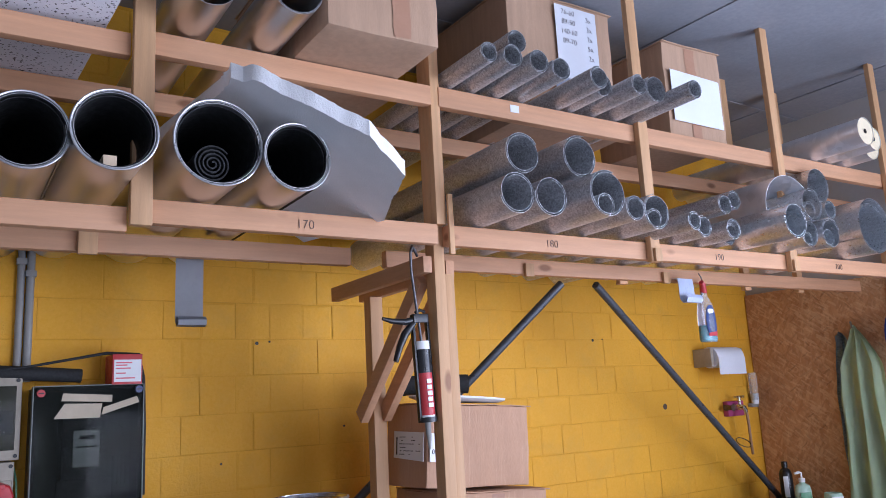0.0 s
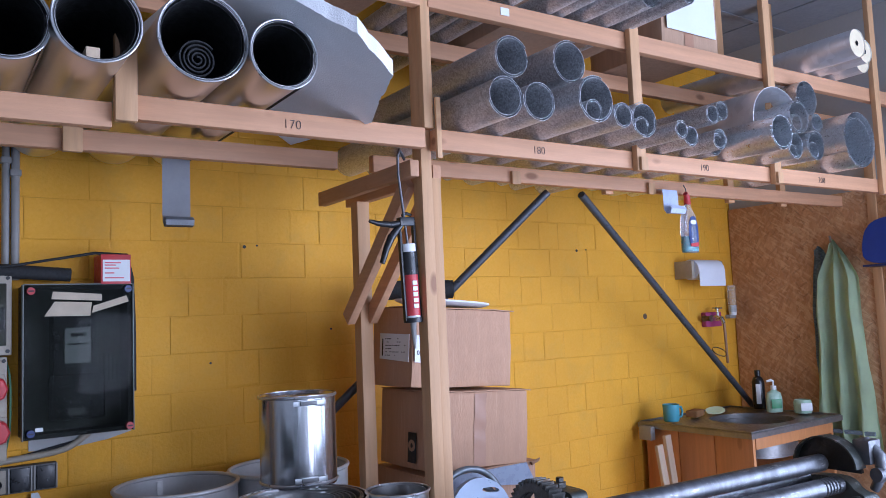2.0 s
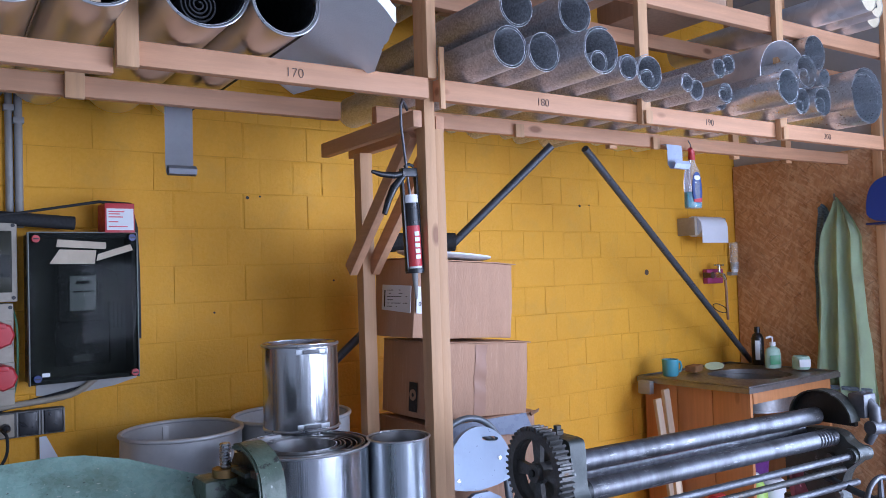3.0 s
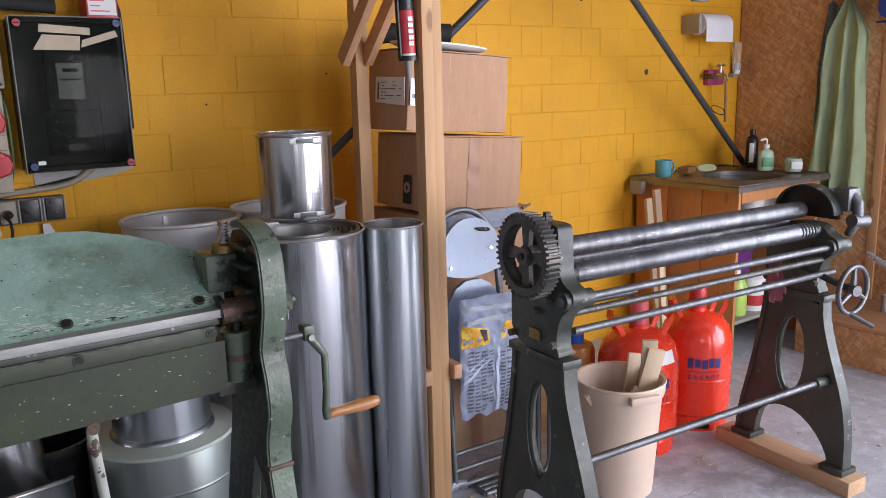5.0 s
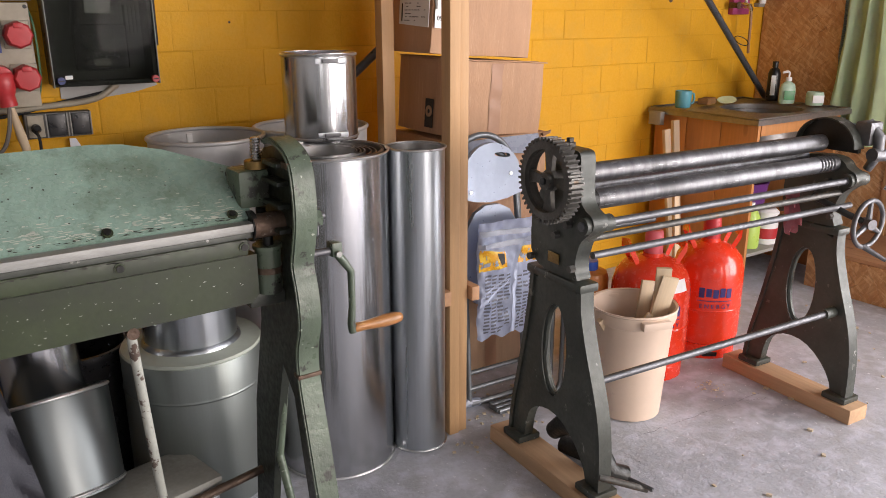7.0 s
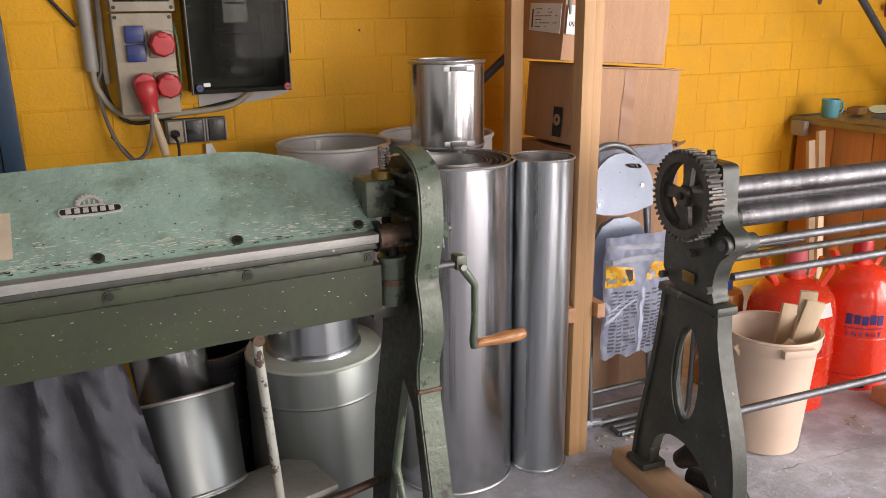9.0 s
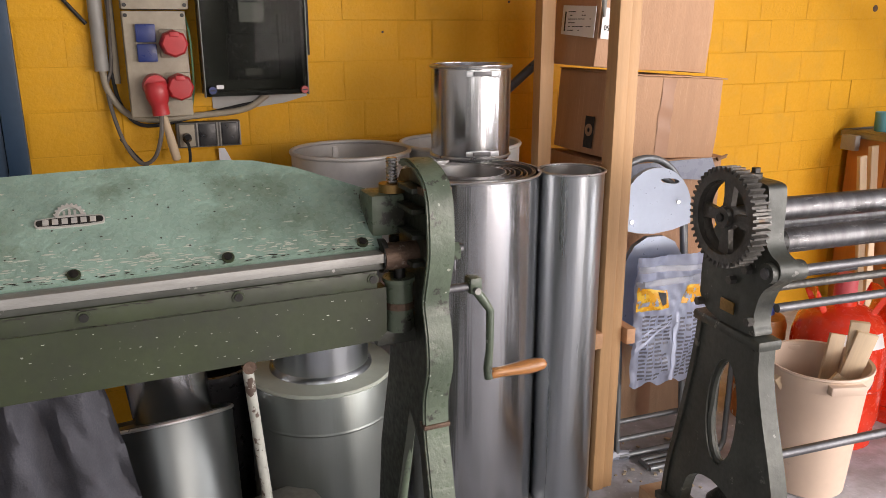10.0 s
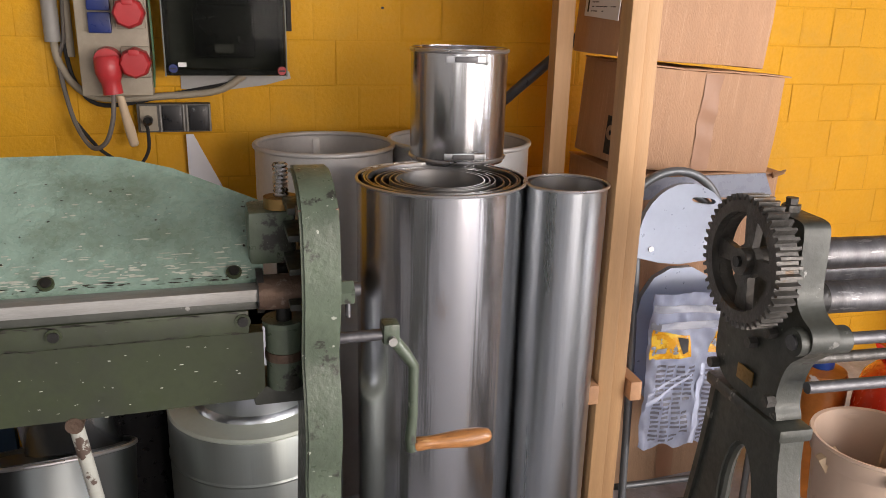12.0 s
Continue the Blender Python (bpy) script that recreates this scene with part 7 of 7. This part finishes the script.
plate(bm, smooth_loop([(-0.07, -0.01), (0.07, -0.03), (0.10, 0.03), (0.03, 0.06), (-0.04, 0.04)], 2), [], lambda u, v, w: (u, v, w + 0.4 * max(0, u) ** 1.5), 0.0, 0.004)
solid("green_cloth", bm, M_TOWEL, pose(3.63, 2.72, TOPZ + 0.002, 20, 0, 0), "folded green leaf-like cloth on the sink", "cloth")
jar = thing("glass_jar", pose(3.90, 2.36, TOPZ), "small clear jar with a pale label on the sink", "jar")
part("jar_body", lathe(B(), [(0, 0), (0.042, 0), (0.045, 0.008), (0.045, 0.06), (0.04, 0.07)], 24, caps=False), M_SOAP, jar)
part("jar_label", box(B(), -0.03, 0.03, -0.0475, -0.0435, 0.015, 0.055, 0.001, Matrix.Rotation(radians(-35), 4, "Z")), M_WHITELAB, jar)
# battens leaning beside the cabinet
for x, h, t in ((3.085, 0.80, 5.0), (3.135, 0.84, 3.5)):
    solid("leaning_batten", box(B(), -0.022, 0.022, -0.01, 0.01, 0, h, 0.002), M_RAWWOOD, pose(x + 0.05, 2.60, 0.001, -4, -t, 0), "pale batten leaning beside the sink cabinet", "batten", "battens beside the sink")
solid("leaning_batten", box(B(), -0.018, 0.018, -0.009, 0.009, 0, 0.62, 0.002), M_RAWWOOD, pose(2.93, 2.40, 0.001, -6, 0, 0), "pale batten standing behind the gas bottles", "batten", "battens beside the sink")
# containers in and by the open cabinet
jug = thing("lime_jug", pose(3.34, 2.30, 0.2045), "lime green plastic jug on the cabinet shelf", "jug")
part("jug_body", lathe(B(), [(0, 0), (0.055, 0), (0.058, 0.01), (0.058, 0.15), (0.035, 0.20), (0.018, 0.215)], 24, caps=False), M_LIME, jug)
part("jug_cap", lathe(B(), [(0.021, 0.21), (0.021, 0.235), (0, 0.236)], 18, caps=False), M_WHITELAB, jug)
tub = thing("white_canister", pose(3.49, 2.30, 0.2045), "white and red canister on the cabinet shelf", "canister")
part("tub_body", lathe(B(), [(0, 0), (0.06, 0), (0.062, 0.008), (0.062, 0.17), (0.045, 0.185), (0, 0.186)], 28, caps=False), M_WHITELAB, tub)
part("tub_band", lathe(B(), [(0.0626, 0.03), (0.0626, 0.085)], 28, caps=False), M_REDPL, tub, "red printed band")
pail = thing("purple_pail", pose(3.47, 2.45, 0.2045), "dark purple pail in the cabinet", "pail")
part("pail_body", lathe(B(), [(0, 0), (0.10, 0), (0.13, 0.30), (0.136, 0.31), (0.13, 0.312), (0.10, 0.01), (0, 0.01)], 32, caps=False), M_PURPLE, pail)
bm = B()
n = 14
gg = [[bm.verts.new((0.09 * i / n - 0.045, -0.012 * math.sin(i * 1.7 + j * 0.4) - 0.02 * j / 10, -0.17 * j / 10 - 0.02 * math.sin(i * 0.9))) for i in range(n + 1)] for j in range(11)]
for j in range(10):
    for i in range(n):
        bm.faces.new((gg[j][i], gg[j][i + 1], gg[j + 1][i + 1], gg[j + 1][i]))
bmesh.ops.solidify(bm, geom=bm.faces[:], thickness=0.004)
solid("pink_rag", bm, M_PINKCLOTH, pose(2.19, 1.395, 0.812, 0, 0, -4.6) @ Matrix.Diagonal((0.75, 1, 0.72, 1)), "dusty pink rag hung over a machine rod", "rag")
# towels on the strand board
def drape(name, w0, w1, length, folds, depth, mat, m, label):
    bm = B()
    nu, nv = 30, 34
    rows = []
    for j in range(nv + 1):
        d = j / nv
        w = w0 + (w1 - w0) * (0.62 * min(1, d * 6.0) + 0.38 * d)
        row = []
        for i in range(nu + 1):
            s = i / nu - 0.5
            row.append(bm.verts.new((-0.012 - depth * (0.4 + 0.6 * d) * (0.5 + 0.5 * math.sin(s * folds + 1.6 * noise.noise(Vector((s * 3, d * 2.2, 5))) + 0.8 * math.sin(d * 3))) - 0.02 * math.exp(-40 * d), s * w * (1 + 0.14 * noise.noise(Vector((d * 3.5, s * 2, 3)))) + 0.018 * d * math.sin(d * 4) + 0.012 * noise.noise(Vector((s * 6, d * 5, 8))), -length * d - 0.05 * abs(s) * (1 - d) + 0.012 * math.sin(s * 7) * d)))
        rows.append(row)
    for j in range(nv):
        for i in range(nu):
            bm.faces.new((rows[j][i], rows[j][i + 1], rows[j + 1][i + 1], rows[j + 1][i]))
    bmesh.ops.solidify(bm, geom=bm.faces[:], thickness=0.005)
    return solid(name, bm, mat, m, label, "towel")


tw = drape("towel", 0.03, 0.30, 1.12, 17, 0.065, M_TOWEL, pose(4.100, 2.205, 1.815), "pale green terry towel hanging from a hook")
part("border", box(B(), -0.071, -0.060, -0.15, 0.16, -1.035, -1.015), M_TOWEL2, tw, "dark checked border")
drape("towel", 0.05, 0.13, 1.02, 13, 0.02, M_TOWEL2, pose(4.113, 2.300, 1.79), "blue and white striped towel behind the green one")
solid("coat_hook", sweep(B(), [(0.0, 0, 0.0), (-0.02, 0, 0.0), (-0.045, 0, 0.01), (-0.05, 0, 0.045)], 0.006, 10), M_GREYPL, pose(4.116, 2.225, 1.79), "grey coat hook on the strand board", "hook")
helm = thing("blue_bin", pose(4.113, 1.925, 1.66), "blue plastic holder hung on the stud", "holder")
part("shell", plate(B(), smooth_loop([(-0.16, 0.0), (0.085, 0.0), (0.088, 0.12), (0.05, 0.21), (-0.05, 0.24), (-0.16, 0.22)], 2), [], lambda u, v, w: (w, u, v), -0.14, -0.013), surface("strong_blue_plastic", (0.012, 0.05, 0.30), 0.4, 0, 0.1, 8, 60, 0.04), helm)
part("shell_rim", box(B(), -0.146, -0.016, -0.165, 0.09, -0.012, -0.001, 0.004), M_BLUEPL, helm)
# paper roll, tap, spray bottle, dispenser
paper = thing("paper_towel", pose(3.72, WALL_Y, 1.69), "white kitchen paper roll on a wall holder", "paper roll")
part("roll", sweep(B(), [(-0.12, -0.085, 0.0), (0.12, -0.085, 0.0)], 0.058, 32), M_PAPER, paper)
part("core", sweep(B(), [(-0.122, -0.085, 0), (0.122, -0.085, 0)], 0.02, 16), M_CARD, paper)
part("hanging_sheet", box(B(), -0.119, 0.119, -0.146, -0.1435, -0.095, 0.0, 0.0), M_PAPER, paper, "loose end of paper")
part("holder_arm", box(B(), -0.150, -0.126, -0.12, -0.001, -0.05, 0.05, 0.003), M_BEIGE, paper, "metal holder arm")
part("holder_arm", box(B(), 0.126, 0.140, -0.12, -0.001, -0.05, 0.05, 0.003), M_BEIGE, paper, "metal holder arm")
tap = thing("water_tap", pose(3.84, WALL_Y, 1.41), "old chrome water tap with a magenta backing box on the wall", "tap")
part("backing", box(B(), -0.055, 0.095, -0.035, -0.001, -0.05, 0.035, 0.006), M_MAGENTA, tap, "magenta plastic backing")
part("tap_body", sweep(B(), [(0.0, -0.035, 0.0), (0.0, -0.075, 0.0), (-0.005, -0.105, -0.003), (-0.006, -0.118, -0.03)], [0.014, 0.017, 0.014, 0.011], 14), M_CHROME, tap)
part("tap_stem", sweep(B(), [(0, -0.075, 0.01), (0, -0.075, 0.055)], 0.009, 12), M_CHROME, tap)
for a in (0, 90):
    part("tap_cross", sweep(B(), [(-0.030 * math.cos(radians(a)), -0.075 - 0.030 * math.sin(radians(a)), 0.058), (0.030 * math.cos(radians(a)), -0.075 + 0.030 * math.sin(radians(a)), 0.058)], 0.006, 10), M_CHROME, tap)
part("second_valve", sweep(B(), [(-0.075, -0.03, 0.0), (-0.075, -0.07, 0.0), (-0.075, -0.085, 0.0)], [0.018, 0.014, 0.02], 12), M_RUST, tap)
part("hose", sweep(B(), [(-0.006, -0.118, -0.03), (0.0, -0.118, -0.10), (0.012, -0.11, -0.20), (0.045, -0.09, -0.26)], 0.008, 10), surface("brown_hose", (0.32, 0.18, 0.09), 0.5, 0, 0.15, 9, 60, 0.05), tap, "brown rubber hose")
part("cable_tie", sweep(B(), [(-0.07 + 0.05 * math.cos(a), -0.12 + 0.03 * math.sin(a), -0.19 + 0.025 * math.sin(a)) for a in [k * math.pi / 8 for k in range(16)]], 0.0025, 6, closed=True), M_BLACK, tap)
spray = thing("spray_bottle", pose(2.785, 2.178, 1.722) @ Matrix.Scale(1.22, 4), "clear spray bottle of blue cleaner hung on the rack", "spray bottle")
part("bottle", lathe(B(), [(0, 0), (0.036, 0), (0.040, 0.006), (0.040, 0.10), (0.034, 0.135), (0.016, 0.165), (0.014, 0.178)], 28, Matrix.Diagonal((1, 0.6, 1, 1)), caps=False), M_CLEARPL, spray)
part("liquid", lathe(B(), [(0, 0.004), (0.035, 0.004), (0.037, 0.008), (0.037, 0.058), (0, 0.058)], 28, Matrix.Diagonal((1, 0.58, 1, 1)), caps=False), surface("turquoise_liquid", (0.06, 0.42, 0.48), 0.2, 0, 0.05, 8, 60, 0), spray, "turquoise liquid")
part("label", plate(B(), smooth_loop([(-0.030, 0.018), (0.022, 0.018), (0.022, 0.10), (0.0, 0.135), (-0.028, 0.12)], 2), [], lambda u, v, w: (u, w - 0.0243 + 6 * u * u, v), -0.002, 0.0), surface("blue_label", (0.02, 0.05, 0.20), 0.4, 0, 0.3, 30, 60, 0), spray, "dark blue printed label")
part("label_band", plate(B(), [(-0.026, 0.020), (0.014, 0.020), (0.018, 0.036), (-0.026, 0.030)], [], lambda u, v, w: (u, w - 0.0268 + 6 * u * u, v), -0.002, 0.0), M_REDPL, spray, "red printed band")
part("label_band", plate(B(), smooth_loop([(-0.022, 0.10), (0.006, 0.10), (0.006, 0.116), (-0.022, 0.116)], 1), [], lambda u, v, w: (u, w - 0.0268 + 6 * u * u, v), -0.002, 0.0), M_WHITELAB, spray, "white printed patch")
part("nozzle", sweep(B(), [(0, 0, 0.175), (0, 0, 0.205), (-0.012, -0.004, 0.215)], [0.013, 0.012, 0.009], 12), M_REDPL, spray, "red spray nozzle")
part("hanger_wire", sweep(B(), [(0, 0.0, 0.20), (0.004, 0.006, 0.235), (0.0, 0.012, 0.25)], 0.002, 6), M_WORNSTEEL, spray)
disp = thing("cup_dispenser", pose(4.05, 2.845, 1.42), "clear plastic dispenser tube in the corner", "dispenser")
part("tube", sweep(B(), [(0, 0, 0.02), (0, 0, 0.18)], 0.024, 18), M_CLEARPL, disp)
part("white_cup", sweep(B(), [(0, 0, 0.0), (0, 0, 0.06)], [0.020, 0.023], 18), M_WHITELAB, disp)
part("bracket", box(B(), -0.03, 0.03, 0.0, 0.034, -0.018, 0.004, 0.004), M_GREYPL, disp)
part("ledge_pipe", sweep(B(), [(0.33, 0.22, 0.213), (0.33, 0.22, 0.30)], 0.02, 14), M_GREYPL, plinth, "short grey pipe stub")

# ---- blocks of the yellow wall, last ----
COURSE, Z0 = 0.1365, 1.800            # course height, and one bed joint's height
PAINTED = M_WALL
shapes = {}


def block_mesh(w, h, seed):
    key = (round(w, 3), round(h, 3), seed)
    if key not in shapes:
        rng = random.Random(seed * 31 + int(w * 1000))
        bm = B()
        e = rng.choice((0.003, 0.005, 0.009))
        depth = rng.choice((0.0004, 0.0009, 0.0020))
        v0 = [(0.0, 0.0), (w, 0.0), (w, h), (0.0, h)]
        back = [bm.verts.new((u + rng.uniform(-0.001, 0.001), depth, v)) for u, v in v0]
        inner = [(e, e), (w - e, e), (w - e, h - e), (e, h - e)]
        front = [bm.verts.new((u + rng.uniform(-0.002, 0.002), rng.uniform(-0.0005, 0.0003), v + rng.uniform(-0.0015, 0.0015))) for u, v in inner]
        bm.faces.new(front)
        for i in range(4):
            j = (i + 1) % 4
            bm.faces.new((back[i], back[j], front[j], front[i]))
        bmesh.ops.recalc_face_normals(bm, faces=bm.faces[:])
        shapes[key] = mesh_of("block", bm, PAINTED)
        shapes[key].shade_flat()
    return shapes[key]


rng = random.Random(4)
rest_v, rest_f = [], []
first = Z0 - COURSE * round(Z0 / COURSE)
count, row = 0, 0
z = first
while z < CEIL_Z:
    k = round((z - Z0) / COURSE)
    header = k % 2 == 0
    w = 0.1345 if header else 0.269
    x = WEST_X + (0.155 if header else 0.087)
    while x < EAST_X - 0.02:
        gap = rng.choice((0.0012, 0.0018, 0.0025, 0.0048))
        h = COURSE - 0.0025
        z_lo, z_hi = max(z, 0.0), min(z + h, CEIL_Z)
        xe = min(x + w - gap, EAST_X - 0.003)
        near = -0.3 < x < 3.9 and 0.93 < z < 1.99 and count < 298
        if z_hi - z_lo > 0.02 and xe - x > 0.03 and not (-1.32 < x + w / 2 < -0.30 and z < 2.08):
            if near:
                ob = new("block", block_mesh(xe - x, z_hi - z_lo, rng.randrange(4)))
                ob.parent = wall_north
                ob.location = (x, WALL_Y + rng.uniform(-0.0006, 0.0004), z_lo)
                count += 1
            else:
                b = len(rest_v)
                e, d, y = rng.choice((0.003, 0.005, 0.009)), rng.choice((0.0004, 0.0009, 0.0020)), WALL_Y + rng.uniform(-0.0006, 0.0004)
                rest_v += [(x, y + d, z_lo), (xe, y + d, z_lo), (xe, y + d, z_hi), (x, y + d, z_hi), (x + e, y, z_lo + e), (xe - e, y, z_lo + e), (xe - e, y, z_hi - e), (x + e, y, z_hi - e)]
                rest_f += [(b + 4, b + 5, b + 6, b + 7)] + [(b + i, b + (i + 1) % 4, b + 4 + (i + 1) % 4, b + 4 + i) for i in range(4)]
        x += w
    z += COURSE
    row += 1
me = bpy.data.meshes.new("blocks")
me.from_pydata(rest_v, [], rest_f)
me.materials.append(PAINTED)
far = new("blocks", me)
far.parent = wall_north
tagged(far, kind="stuff")
